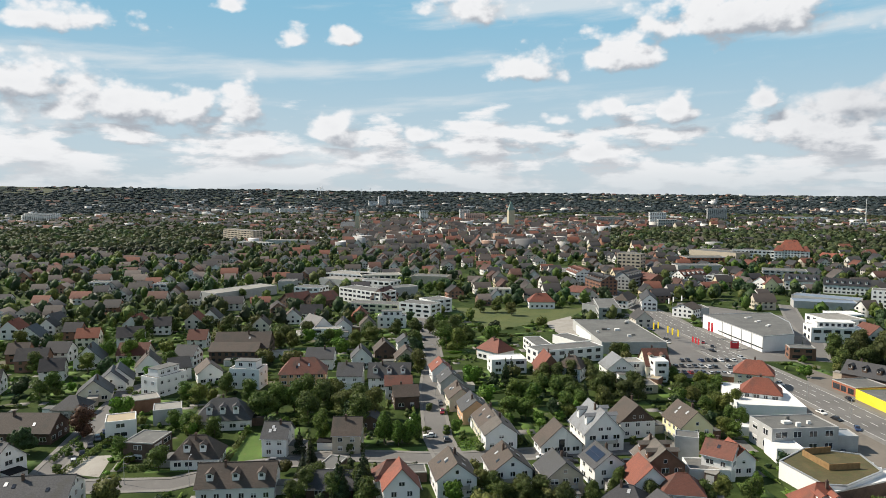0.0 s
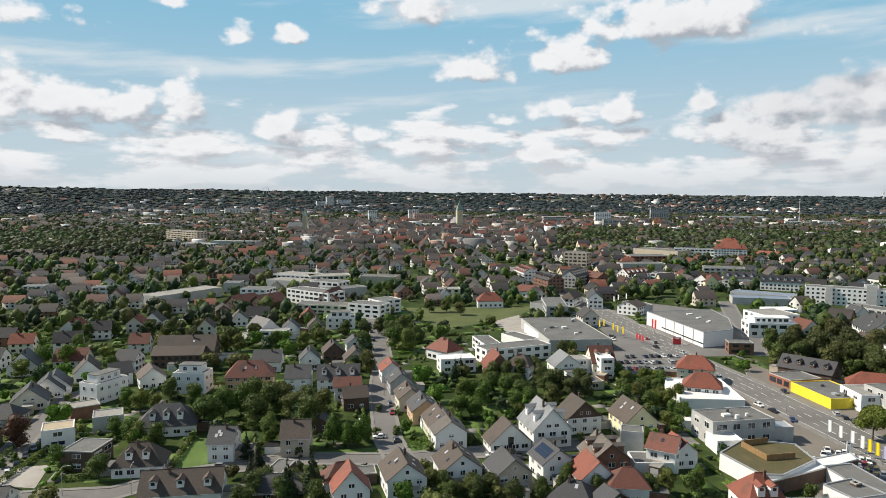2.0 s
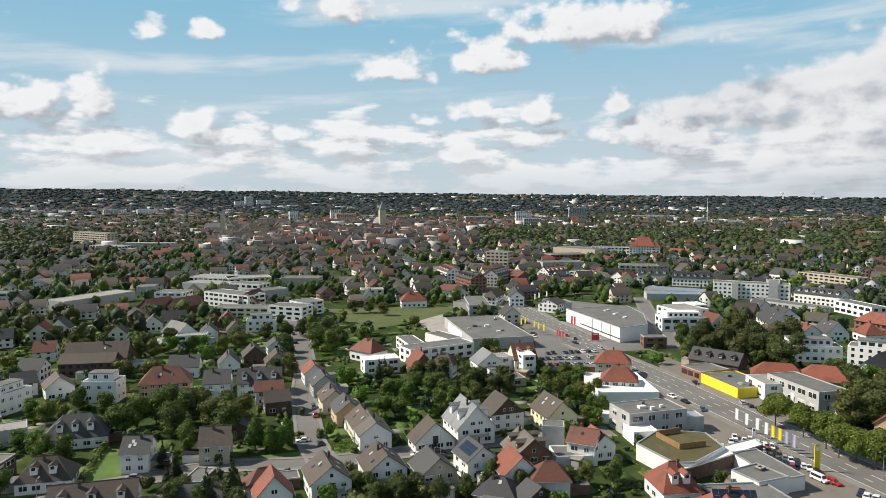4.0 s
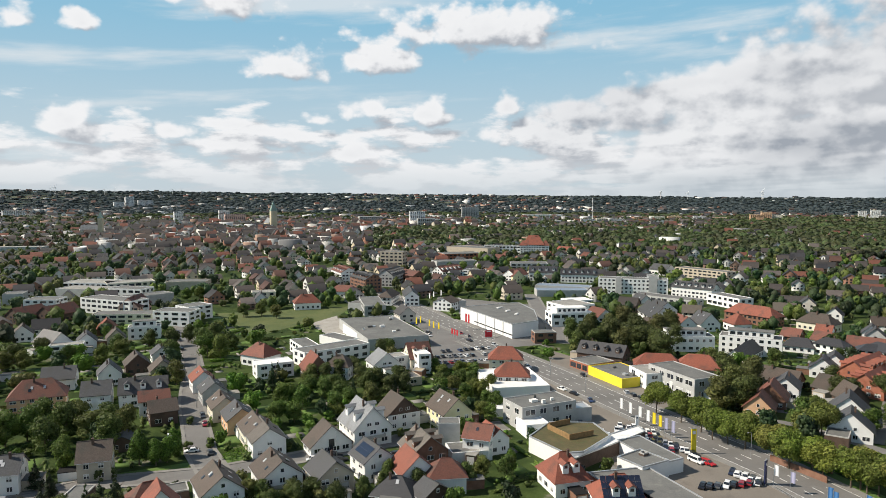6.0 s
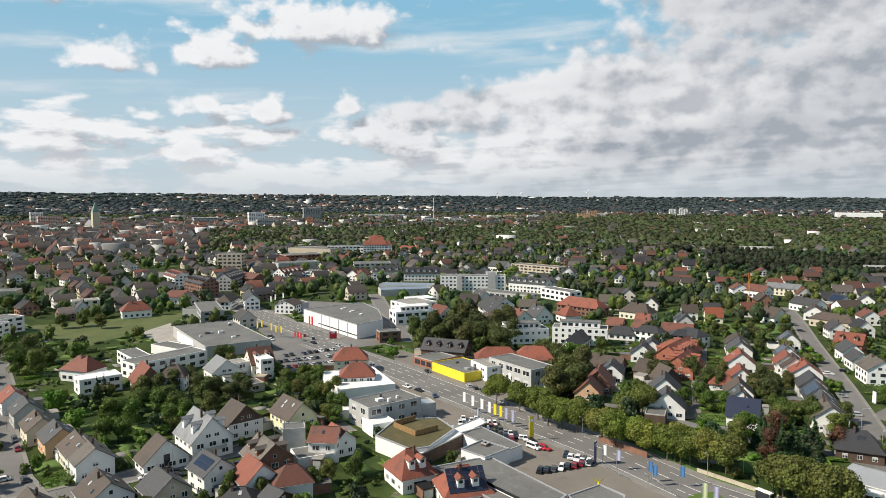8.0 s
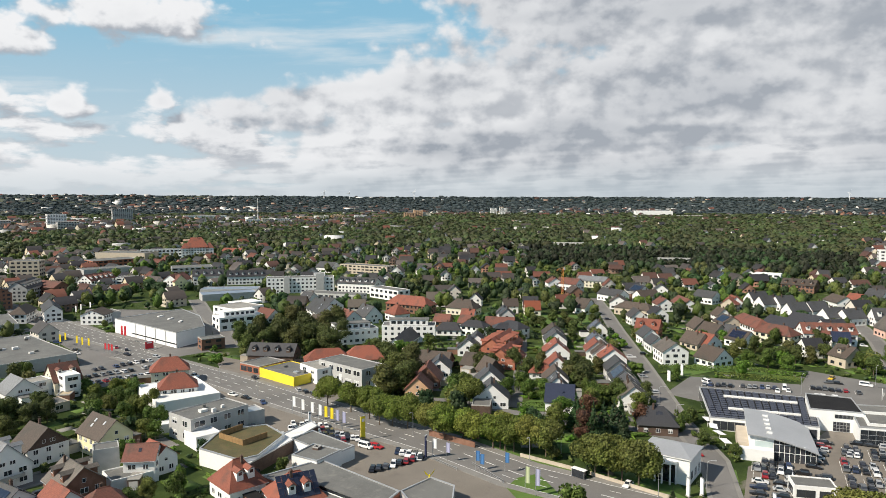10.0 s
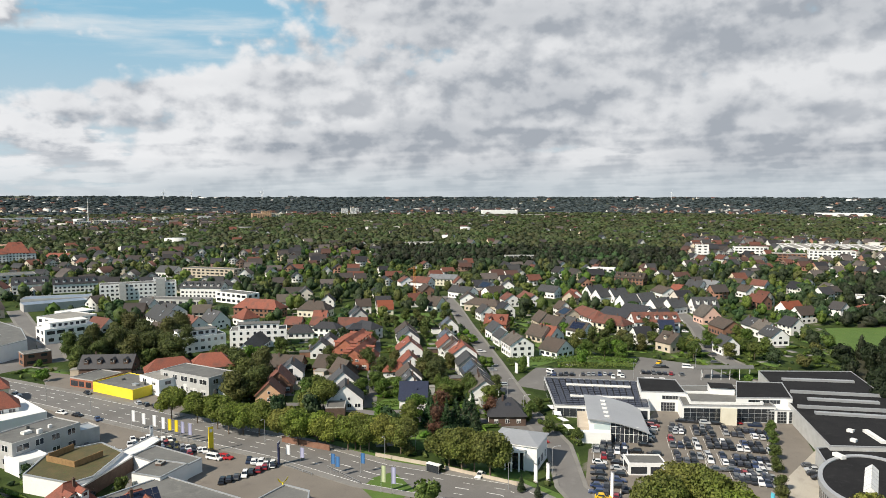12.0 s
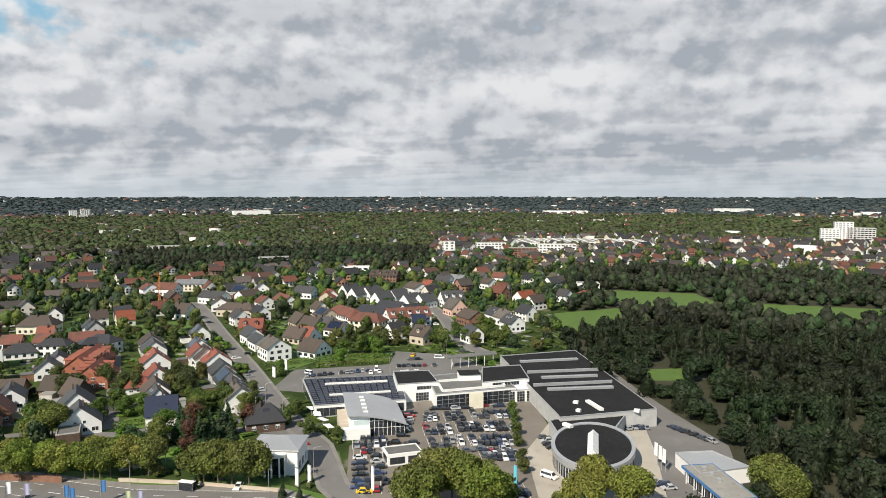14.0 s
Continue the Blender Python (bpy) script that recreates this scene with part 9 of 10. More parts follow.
car_row(275.8, 150.1, 256.6, 134.8, 2, 130, 0.2)
car_row(366, 209.2, 315.5, 171.4, 2, 130, 0.3)
car_row(37.9, 204.8, 46.6, 206.1, 2, 0, 0.2)
car_row(49.1, 202.6, 58, 204.8, 3, 0, 0.2)
car_row(30, 207.9, 36.9, 208.9, 2, 0, 0.2)
car_row(376.8, 78.5, 344.9, 69, 3, 110, 0.2)
car_row(447.2, 111.4, 394.8, 93.4, 4, 110, 0.3)
car_row(103.2, 182.3, 97.9, 152, 9, 50, 0.1)
car_row(99.7, 154.2, 101.2, 146.3, 4, 50, 0.2)
car_row(136.4, 196.1, 140.5, 174.8, 11, 60, 0)
car_row(137.4, 201.6, 140.5, 194.4, 4, 60, 0, "white")
car(195.2, 14.3, 60, "van", "white")
car(174.2, 61.6, 110, "car", "yellow")
car(330.1, 91, 0, "car", "yellow")
car(137.6, 169.6, 100, "van", "white")
car(327.9, 77.3, 100, "van", "white")
car(299.1, 99.6, 20, "van", "white")
car(203.5, 92.6, 130, "car", "red")
car(140.4, 290, 100, "car", "white")
car(137.2, 251.6, 100, "car", "white")
car(138.6, 243.9, 100, "car", "black")
car(156.6, 267.9, 80, "car", "black")
car(-10.9, 239.5, 95, "van", "white")
car(-4.4, 226.9, 0, "car", "white")
car(169.3, 95.9, 10, "car", "white")
car(286, 126.1, 60, "van", "white")
car(143.9, 337.3, 100, "small", "silver")
car(119.4, 372.5, 100, "car", "white")
car(135.8, 352.1, 100, "car", "black")

# ---------- the town further out, gardens, woods ----------
rs = np.random.default_rng(42)
solid = []
for ob in scene.objects:
    if ob.parent is None and ob.get("category") in ("house", "building", "showroom", "church"):
        reach = max([max(abs(c[0]), abs(c[1])) for ch in ob.children if ch.name.startswith("wall") for c in ch.bound_box] or [8])
        solid.append((ob.location.x, ob.location.y, reach * 1.15 + 1.0))
solid = np.array(solid)
road_segs = [(a, b, w) for pts, w in ROADS for a, b in zip(pts, pts[1:])]


def inside(x, y, poly):
    hit = False
    for (x0, y0), (x1, y1) in zip(poly, [*poly[1:], poly[0]]):
        if (y0 > y) != (y1 > y) and x < (x1 - x0) * (y - y0) / (y1 - y0) + x0:
            hit = not hit
    return hit


def on_road(x, y, pad):
    for (ax, ay), (bx, by), w in road_segs:
        dx, dy = bx - ax, by - ay
        t = max(0.0, min(1.0, ((x - ax) * dx + (y - ay) * dy) / (dx * dx + dy * dy)))
        if math.hypot(x - ax - t * dx, y - ay - t * dy) < w + pad:
            return True
    return False


def clear(x, y, rad, far=False):
    if len(solid) and (np.hypot(solid[:, 0] - x, solid[:, 1] - y) < solid[:, 2] + rad).any():
        return False
    if math.hypot(x, y) < 1000 and (on_road(x, y, rad) or any(inside(x, y, a) for a in AREAS)):
        return False
    return True


def zone(az, r):
    """What grows or stands there: shares of houses and trees per plot, and the streets' direction."""
    grid = -8 if az < 32 else 44
    if r < 430:
        if az > 87:
            return 0.0, 1.0, grid, "wood"
        return 0.0, 0.9, grid, "garden"
    if az > 87 and 430 <= r < 760:
        return 0.0, 1.0, grid, "wood"
    if az > 76 and 760 <= r < 1250:
        return 0.55, 0.55, grid, "town"
    if az > 40 and 430 <= r < 760:
        return 0.28, 0.9, grid, "town"
    if az > 40 and r < 2450:
        return (0.05, 1.0, grid, "wood") if not (az < 52 and r < 980) else (0.5, 0.6, grid, "town")
    if az < -17 and 950 < r < 1650:
        return 0.03, 1.0, grid, "wood"
    if 13 < az < 40 and 1000 < r < 1500:
        return 0.08, 1.0, grid, "wood"
    if -8 < az < 22 and 620 < r < 1900:
        return 0.60, 0.50, grid, "centre"
    if r < 1000:
        return 0.38, 0.95, grid, "town"
    return 0.36, 0.85, grid, "town"


def stuff_mesh(name, label, category, template, spots, material):
    """Many copies of one small shape in a single mesh. spots: rows of x, y, z, turn, sx, sy, sz."""
    if not len(spots):
        return None
    tv, tf = template
    s = np.array(spots)
    c, sn = np.cos(s[:, 3])[:, None], np.sin(s[:, 3])[:, None]
    px, py, pz = tv[None, :, 0] * s[:, 4:5], tv[None, :, 1] * s[:, 5:6], tv[None, :, 2] * s[:, 6:7]
    v = np.stack([px * c - py * sn + s[:, 0:1], px * sn + py * c + s[:, 1:2], pz + s[:, 2:3]], 2).reshape(-1, 3)
    n = len(tv)
    me = bpy.data.meshes.new(name)
    sizes = np.array([len(f) for f in tf])
    flat = np.concatenate([np.array(f) for f in tf])
    loops = (flat[None, :] + np.arange(len(s))[:, None] * n).ravel().astype(np.int32)
    starts = (np.concatenate([[0], np.cumsum(sizes)[:-1]])[None, :] + np.arange(len(s))[:, None] * sizes.sum()).ravel().astype(np.int32)
    me.vertices.add(len(v)), me.loops.add(len(loops)), me.polygons.add(len(starts))
    me.vertices.foreach_set("co", v.ravel().astype(np.float32))
    me.loops.foreach_set("vertex_index", loops)
    me.polygons.foreach_set("loop_start", starts)
    me.update(calc_edges=True)
    me.validate()
    me.materials.append(material)
    return tagged(new(name, me), label, category, kind="stuff")


def clump(seed, tufts, lumps, size):
    """A crown in a unit: radius about 1, height 2, made of lumps and leaf tufts."""
    r = np.random.default_rng(seed)
    vs, fs = [], []
    blobs = [(0, 0, 1.0, 0.72, 0.85)] + [(math.cos(a) * 0.45, math.sin(a) * 0.45, r.uniform(0.6, 1.5), 0.5, 0.45) for a in r.uniform(0, math.tau, lumps)]
    for b in blobs:
        k = len(vs)
        jig = 1 + r.uniform(-0.16, 0.16, (len(ICO1[0]), 1))
        vs += [tuple(p) for p in ICO1[0] * jig * (0.86 if tufts > 100 else 1.0) * np.array([b[3], b[3], b[4]]) + np.array(b[:3])]
        fs += [tuple(i + k for i in f) for f in ICO1[1]]
    for _ in range(tufts):
        b = blobs[r.integers(len(blobs))]
        d = r.normal(size=3)
        d[2] = abs(d[2]) * 0.9 - 0.2
        d /= np.linalg.norm(d)
        c = np.array(b[:3]) + d * np.array([b[3], b[3], b[4]]) * r.uniform(0.85, 1.15)
        n = d + r.normal(size=3) * 0.5
        u = np.cross(n, r.normal(size=3))
        u /= np.linalg.norm(u)
        w = np.cross(n / np.linalg.norm(n), u)
        s = size * r.uniform(0.6, 1.3)
        k = len(vs)
        vs += [tuple(c + (-u - w) * s), tuple(c + (u - w) * s), tuple(c + (u * .6 + w) * s), tuple(c + (-u * .6 + w) * s)]
        fs.append((k, k + 1, k + 2, k + 3))
    return np.array(vs), fs


def spire(seed, tufts, size):
    """A narrow upright crown in the same unit, of many small tufts round a tapered core."""
    r = np.random.default_rng(seed)
    vs, fs = [], []
    for z, w in ((0.45, 0.52), (0.9, 0.46), (1.35, 0.34), (1.75, 0.16)):
        k = len(vs)
        vs += [tuple(p) for p in ICO1[0] * (1 + r.uniform(-0.2, 0.2, (len(ICO1[0]), 1))) * np.array([w, w, 0.42]) + np.array([r.uniform(-.08, .08), r.uniform(-.08, .08), z])]
        fs += [tuple(i + k for i in f) for f in ICO1[1]]
    for _ in range(tufts):
        z, a = 2.15 * (1 - math.sqrt(r.random())), r.uniform(0, math.tau)
        w = 0.70 * (1 - (z / 2.25) ** 1.6) * r.uniform(0.85, 1.15)
        c = np.array([math.cos(a) * w, math.sin(a) * w, z + 0.05])
        u, v = np.array([-math.sin(a), math.cos(a), r.normal() * .3]), np.array([math.cos(a) * .5 + r.normal() * .3, math.sin(a) * .5 + r.normal() * .3, 0.9])
        s, k = size * r.uniform(0.6, 1.3), len(vs)
        vs += [tuple(c + (-u * .7 - v) * s), tuple(c + (u * .7 - v) * s), tuple(c + (u * .4 + v) * s), tuple(c + (-u * .4 + v) * s)]
        fs.append((k, k + 1, k + 2, k + 3))
    return np.array(vs), fs


CLUMP_WOOD = [clump(53, 520, 6, 0.075), spire(54, 460, 0.075), clump(55, 520, 7, 0.075), spire(56, 460, 0.075)]
CLUMP_NEAR = [clump(3 + i, 300, 6, 0.09) for i in range(3)]
CLUMP_MID = [clump(13 + i, 30, 2, 0.19) for i in range(4)]
CLUMP_FAR = [(clump(33 + i, 8, 0, 0.28)) for i in range(3)]

# house shapes for the distance
GABLE_WALL = (np.array([(-.5, -.5, -.1), (.5, -.5, -.1), (.5, .5, -.1), (-.5, .5, -.1), (-.5, -.5, .55), (.5, -.5, .55), (.5, .5, .55), (-.5, .5, .55), (-.5, 0, .97), (.5, 0, .97)], float),
              [(0, 1, 5, 4), (2, 3, 7, 6), (1, 2, 6, 9, 5), (3, 0, 4, 8, 7)])
GABLE_ROOF = (np.array([(-.54, -.57, .50), (.54, -.57, .50), (.54, 0, 1), (-.54, 0, 1), (.54, .57, .50), (-.54, .57, .50)], float), [(0, 1, 2, 3), (3, 2, 4, 5)])
ROOF_FAR = palette("town_roofs", [(0.080, 0.040, 0.030), (0.030, 0.028, 0.028), (0.050, 0.042, 0.038), (0.034, 0.034, 0.038), (0.128, 0.049, 0.032), (0.098, 0.083, 0.075), (0.053, 0.045, 0.041), (0.022, 0.022, 0.026), (0.045, 0.045, 0.046)], island=True, rough=0.8, grain=0.3)
BLOCK_FAR = palette("town_blocks", [(0.62, 0.62, 0.60), (0.40, 0.40, 0.39), (0.52, 0.50, 0.46), (0.20, 0.20, 0.20), (0.68, 0.67, 0.65), (0.30, 0.20, 0.15)], island=True, rough=0.85, grain=0.1)
ROOF_RED = palette("old_town_roofs", [(0.130, 0.050, 0.034), (0.045, 0.041, 0.039), (0.040, 0.037, 0.037), (0.058, 0.047, 0.042), (0.026, 0.026, 0.029), (0.090, 0.045, 0.036), (0.036, 0.034, 0.036)], island=True, rough=0.8, grain=0.3)
WALL_FAR = palette("town_walls", [(0.62, 0.61, 0.58), (0.70, 0.69, 0.66), (0.52, 0.47, 0.38), (0.30, 0.16, 0.11), (0.66, 0.65, 0.62), (0.45, 0.43, 0.40), (0.58, 0.50, 0.36), (0.20, 0.13, 0.10)], island=True, rough=0.85, grain=0.1)
ROOF_MID = palette("suburb_roofs", [(0.034, 0.034, 0.038), (0.060, 0.046, 0.038), (0.188, 0.053, 0.026), (0.026, 0.026, 0.030), (0.098, 0.083, 0.068), (0.049, 0.046, 0.046), (0.120, 0.045, 0.030), (0.075, 0.056, 0.045)], rough=0.75, grain=0.3, rows=0.3)
WALL_MID = palette("suburb_walls", [(0.72, 0.71, 0.69), (0.66, 0.65, 0.62), (0.66, 0.62, 0.52), (0.74, 0.73, 0.71), (0.24, 0.13, 0.09), (0.70, 0.69, 0.66), (0.58, 0.54, 0.48)], rough=0.85, grain=0.08)


def mesh_from(template, name, material, flip=False):
    me = bpy.data.meshes.new(name)
    me.from_pydata([tuple(p) for p in template[0]], [], template[1])
    me.materials.append(material)
    me.update()
    return me


suburb_rng = random.Random(9)


def suburb_house(shape, x, y, turn, windows):
    """One of a few house shapes further out, with its own walls, roof, chimney and windows."""
    L, W, ze, zr, me_w, me_r, me_c = shape
    th = thing("house", f"{'two-storey' if ze > 4.5 else 'one-storey'} gabled house among gardens with a tiled roof", "house", pose(x, y, 0, 0, 0, turn), group="dwelling houses of the town")
    part("wall", me_w, None, th)
    part("roof", me_r, None, th)
    if windows:
        m = th.matrix_basis
        part("chimney", me_c, None, th)
        for s in (-1, 1):
            for normal, off, span in (((0, s), W / 2, L), ((s, 0), L / 2, W)):
                if faces_camera(m, (*normal, 0), (normal[0] * off, normal[1] * off, 0)):
                    put_windows(th, m, (normal, off), span, [1.0, 3.7] if ze > 4.5 else [1.0], suburb_rng, w=1.3, h=1.35, gap=3.2)
    return th


SHAPES = []
for L, W, ze, zr in ((11, 9.5, 5.4, 9.5), (10, 10.5, 4.0, 9.0), (13, 10, 5.6, 10), (9.5, 9, 5.0, 9.2), (14, 11, 3.4, 8.0)):
    bm = bmesh.new()
    lo = [bm.verts.new(p) for p in ((-L / 2, -W / 2, -0.3), (L / 2, -W / 2, -0.3), (L / 2, W / 2, -0.3), (-L / 2, W / 2, -0.3))]
    hi = [bm.verts.new((v.co.x, v.co.y, ze)) for v in lo]
    tp = [bm.verts.new((s * L / 2, 0, zr - 0.05)) for s in (-1, 1)]
    for i in range(4):
        bm.faces.new((lo[i], lo[(i + 1) % 4], hi[(i + 1) % 4], hi[i]))
    bm.faces.new((hi[1], hi[2], tp[1])), bm.faces.new((hi[3], hi[0], tp[0]))
    me_w = mesh_of(bm, "wall", WALL_MID)
    bm = bmesh.new()
    sl = (zr - ze) / (W / 2)
    for s in (-1, 1):
        pts = [(-L / 2 - .4, s * (W / 2 + .5), ze - .5 * sl + .1), (L / 2 + .4, s * (W / 2 + .5), ze - .5 * sl + .1), (L / 2 + .4, 0, zr + .1), (-L / 2 - .4, 0, zr + .1)]
        slab(bm, pts if s < 0 else pts[::-1], 0.2)
    me_r = mesh_of(bm, "roof", ROOF_MID)
    me_c = mesh_of(boxes((L * .15, L * .15 + .6, .2, .8, zr - 1.2, zr + .8), (L * .15 - .06, L * .15 + .66, .14, .86, zr + .8, zr + .92)), "chimney", WALLS["n"])
    SHAPES.append((L, W, ze, zr, me_w, me_r, me_c))

AZ0, AZ1 = -37.0, 112.0
near_trees, mid_trees, far_trees, far_walls, far_roofs, old_walls, old_roofs, dark_wood, panes, outer_wood, last_trees, flat_walls = [], [], [], [], [], [], [], [], [], [], [], []
taken = []

# plots between 400 and 1000 m: houses as things of their own, trees between them
count = 0
for gy in range(-500, 1000, 17):
    for gx in range(-600, 1000, 19):
        x, y = gx + rs.uniform(-4, 4), gy + rs.uniform(-4, 4)
        r, az = math.hypot(x, y), math.degrees(math.atan2(x, y))
        if not (AZ0 < az < AZ1 and 330 < r < 1000):
            continue
        hs, ts, grid, kind = zone(az, r)
        if r < 430:
            hs = 0.35 if az < -14 or (az > 60 and r > 380) else 0.0
        if kind in ("town", "centre", "garden") and rs.random() < hs and clear(x, y, 7.5):
            turn = grid + rs.choice([0, 90, 90, 180]) + rs.normal() * 5
            if r < 470 or (az > 40 and r < 540):
                suburb_house(SHAPES[rs.integers(len(SHAPES))], x, y, -turn, True)
            else:
                row = (x, y, 0, radians(-turn), rs.uniform(9, 15), rs.uniform(9, 11.5), rs.uniform(7.5, 11))
                far_walls.append(row), far_roofs.append(row)
                for u in (-0.27, 0.0, 0.27):
                    for zz in (0.12, 0.40):
                        panes.append((*row, u, zz))
            solid = np.vstack([solid, (x, y, 8.0)])
            count += 1

# garden and street trees out to 1000 m
for gy in range(-520, 1010, 9):
    for gx in range(-620, 1010, 9):
        x, y = gx + rs.uniform(-4, 4), gy + rs.uniform(-4, 4)
        r, az = math.hypot(x, y), math.degrees(math.atan2(x, y))
        if not (AZ0 < az < AZ1 and 150 < r < 1000):
            continue
        hs, ts, grid, kind = zone(az, r)
        if kind == "none":
            continue
        if kind == "wood":
            if rs.random() < (0.93 if r < 640 else 0.72):
                ahead = [(x * f, y * f) for f in (1.0, 1 + 14 / r)]
                if not any(inside(*p, a) for a in AREAS for p in ahead) and not (len(solid) and (np.hypot(solid[:, 0] - x, solid[:, 1] - y) < solid[:, 2]).any()):
                    h = rs.uniform(6, 13)
                    w = rs.uniform(3.4, 5.8)
                    (dark_wood if r < 430 else outer_wood).append((x, y, -0.5, rs.uniform(0, 6.28), w, w, h / 2))
            continue
        share = ts * (0.80 if r > 430 else 0.42)
        if rs.random() < share:
            h = rs.uniform(4, 10 if r < 430 else 13) if rs.random() < 0.7 else rs.uniform(2, 4)
            w = h * rs.uniform(0.34, 0.5)
            if clear(x, y, w * 0.6 - 1.0):
                (near_trees if r < 430 else mid_trees).append((x, y, -0.3, rs.uniform(0, 6.28), w, w, h / 2))

# hedges and shrubs that part the gardens nearer than 430 m, and sheds and garages by the houses
hedge_rows, low_shrubs = [], []
for _ in range(5200):
    r, az = math.sqrt(rs.uniform(165 ** 2, 460 ** 2)), rs.uniform(AZ0, 88)
    x, y = r * math.sin(radians(az)), r * math.cos(radians(az))
    grid = -8 if az < 32 else 44
    if not clear(x, y, 0.3):
        continue
    if rs.random() < 0.30:
        hedge_rows.append((x, y, -0.2, radians(-(grid + rs.choice([0, 90]))), rs.uniform(3, 7), 0.75, rs.uniform(0.6, 1.05)))
    else:
        w = rs.uniform(0.5, 1.5)
        low_shrubs.append((x, y, -0.2, rs.uniform(0, 6.28), w, w, w * rs.uniform(0.6, 1.0)))


# lawns, terraces and drives of the gardens
PLATE = (np.array([(-.5, -.5, -.1), (.5, -.5, -.1), (.5, .5, -.1), (-.5, .5, -.1), (-.5, -.5, 0), (.5, -.5, 0), (.5, .5, 0), (-.5, .5, 0)], float), [(4, 5, 6, 7), (0, 1, 5, 4), (1, 2, 6, 5), (2, 3, 7, 6), (3, 0, 4, 7)])
lawns, terraces = [], []
for _ in range(1500):
    r, az = math.sqrt(rs.uniform(165 ** 2, 480 ** 2)), rs.uniform(AZ0, 86)
    x, y = r * math.sin(radians(az)), r * math.cos(radians(az))
    if on_road(x, y, 3.0) or any(inside(x, y, a) for a in AREAS):
        continue
    grid = -8 if az < 32 else 44
    spot = (x, y, rs.uniform(0.008, 0.026), radians(-(grid + rs.choice([0, 90]))), rs.uniform(5, 13), rs.uniform(4, 9), 1.0)
    if rs.random() < 0.62:
        lawns.append(spot)
    else:
        terraces.append((*spot[:4], spot[4] * 0.7, spot[5] * 0.55, 1.0))
stuff_mesh("garden_lawns", "mown green lawns in the gardens", "lawns", PLATE, lawns, LAWN)
stuff_mesh("garden_terraces", "grey paved terraces and drives by the houses", "paving", PLATE, terraces, PALE_PAVE)


def garage(x, y, turn, w, d, h, wall, roof):
    th = thing("garage", f"small {WALL_WORD[wall]} garage with a flat roof beside the house", "garage", pose(x, y, 0, 0, 0, turn), group="garages beside the houses")
    part("wall", boxes((-w / 2, w / 2, -d / 2, d / 2, -0.2, h)), WALLS[wall], th)
    part("roof", boxes((-w / 2 - 0.15, w / 2 + 0.15, -d / 2 - 0.15, d / 2 + 0.15, h, h + 0.18)), FLATS[roof], th)
    part("gate", boxes((-w * 0.38, w * 0.38, -d / 2 - 0.06, -d / 2, 0, h * 0.85)), SHUTTER, th)


made = 0
for ob in [o for o in scene.objects if o.parent is None and o.get("category") == "house" and o.location.length < 430]:
    wl = next((c for c in ob.children if c.name.startswith("wall")), None)
    if wl is None or made > 100:
        continue
    hx, hy = max(abs(c[0]) for c in wl.bound_box), max(abs(c[1]) for c in wl.bound_box)
    for side in rs.permutation(4):
        nx, ny = ((1, 0), (-1, 0), (0, 1), (0, -1))[side]
        p = ob.matrix_basis @ Vector((nx * (hx + 2.4), ny * (hy + 2.4), 0))
        others = np.hypot(solid[:, 0] - p.x, solid[:, 1] - p.y) - solid[:, 2]
        if (others < -1.5).sum() <= 1 and not on_road(p.x, p.y, 0.5) and not any(inside(p.x, p.y, a) for a in AREAS):
            garage(p.x, p.y, math.degrees(ob.rotation_euler.z) + (90 if nx else 0), rs.uniform(3.0, 5.8), rs.uniform(4.6, 6.0), rs.uniform(2.4, 2.9), "wgnbtw"[rs.integers(6)], "dgda"[rs.integers(4)])
            made += 1
            break

# beyond 1000 m: town quarters and woods as joined masses
for ring, plot, step in (((1000, 1500), 17.0, 12.5), ((1500, 2300), 25.0, 17.0), ((2300, 3300), 33.0, 27.0), ((3300, 4700), 46.0, 38.0)):
    r, share = ring[0], (step / plot) ** 2
    while r < ring[1]:
        n = int(radians(AZ1 - AZ0) * r / step)
        for i in range(n):
            az = AZ0 + (AZ1 - AZ0) * (i + rs.uniform(-.4, .4)) / n
            q = r + rs.uniform(-.5, .5) * step * 1.6
            x, y = q * math.sin(radians(az)), q * math.cos(radians(az))
            z = ground_z(x, y)
            hs, ts, grid, kind = zone(az, q)
            patch = noise.noise((x * 0.0016, y * 0.0016, 3.3))
            big = plot / 17
            if q > 2300:
                hs = 0.42 if patch > 0.02 else 0.04
                ts = 0.88 if patch < 0.25 else 0.55
                if az > 40:
                    hs *= 0.55
                if q > 3100:
                    hs *= 0.25
            pick = rs.random()
            if pick < hs * share and clear(x, y, 4, True):
                L, W, h = rs.uniform(10, 17) * big ** .45, rs.uniform(9, 12) * big ** .45, rs.uniform(8.5, 13) * (1.25 if kind == "centre" else 1)
                row = (x, y, z, radians(-(grid + rs.choice([0, 90]) + rs.normal() * 9)), L, W, h)
                if rs.random() < (0.08 if az > 40 else 0.16 if q < 2000 else 0.24):
                    flat_walls.append((x, y, z, row[3], L * rs.uniform(1.0, 2.2), W * 1.3, h * rs.uniform(0.7, 1.2)))
                    continue
                (old_walls if kind == "centre" else far_walls).append(row), (old_roofs if kind == "centre" else far_roofs).append(row)
            elif rs.random() < (ts if kind == "wood" or q > 2300 else ts * 0.75) and clear(x, y, 0, True):
                w = step * rs.uniform(0.45, 0.85) if kind == "wood" else rs.uniform(3.5, 7.5) * big ** .5
                if q > 2300:
                    w = step * rs.uniform(0.42, 0.75)
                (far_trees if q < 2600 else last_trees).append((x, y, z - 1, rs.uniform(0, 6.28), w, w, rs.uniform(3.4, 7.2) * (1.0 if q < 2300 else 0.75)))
        r += step * (1.0 if ring[0] < 2300 else 1.15)

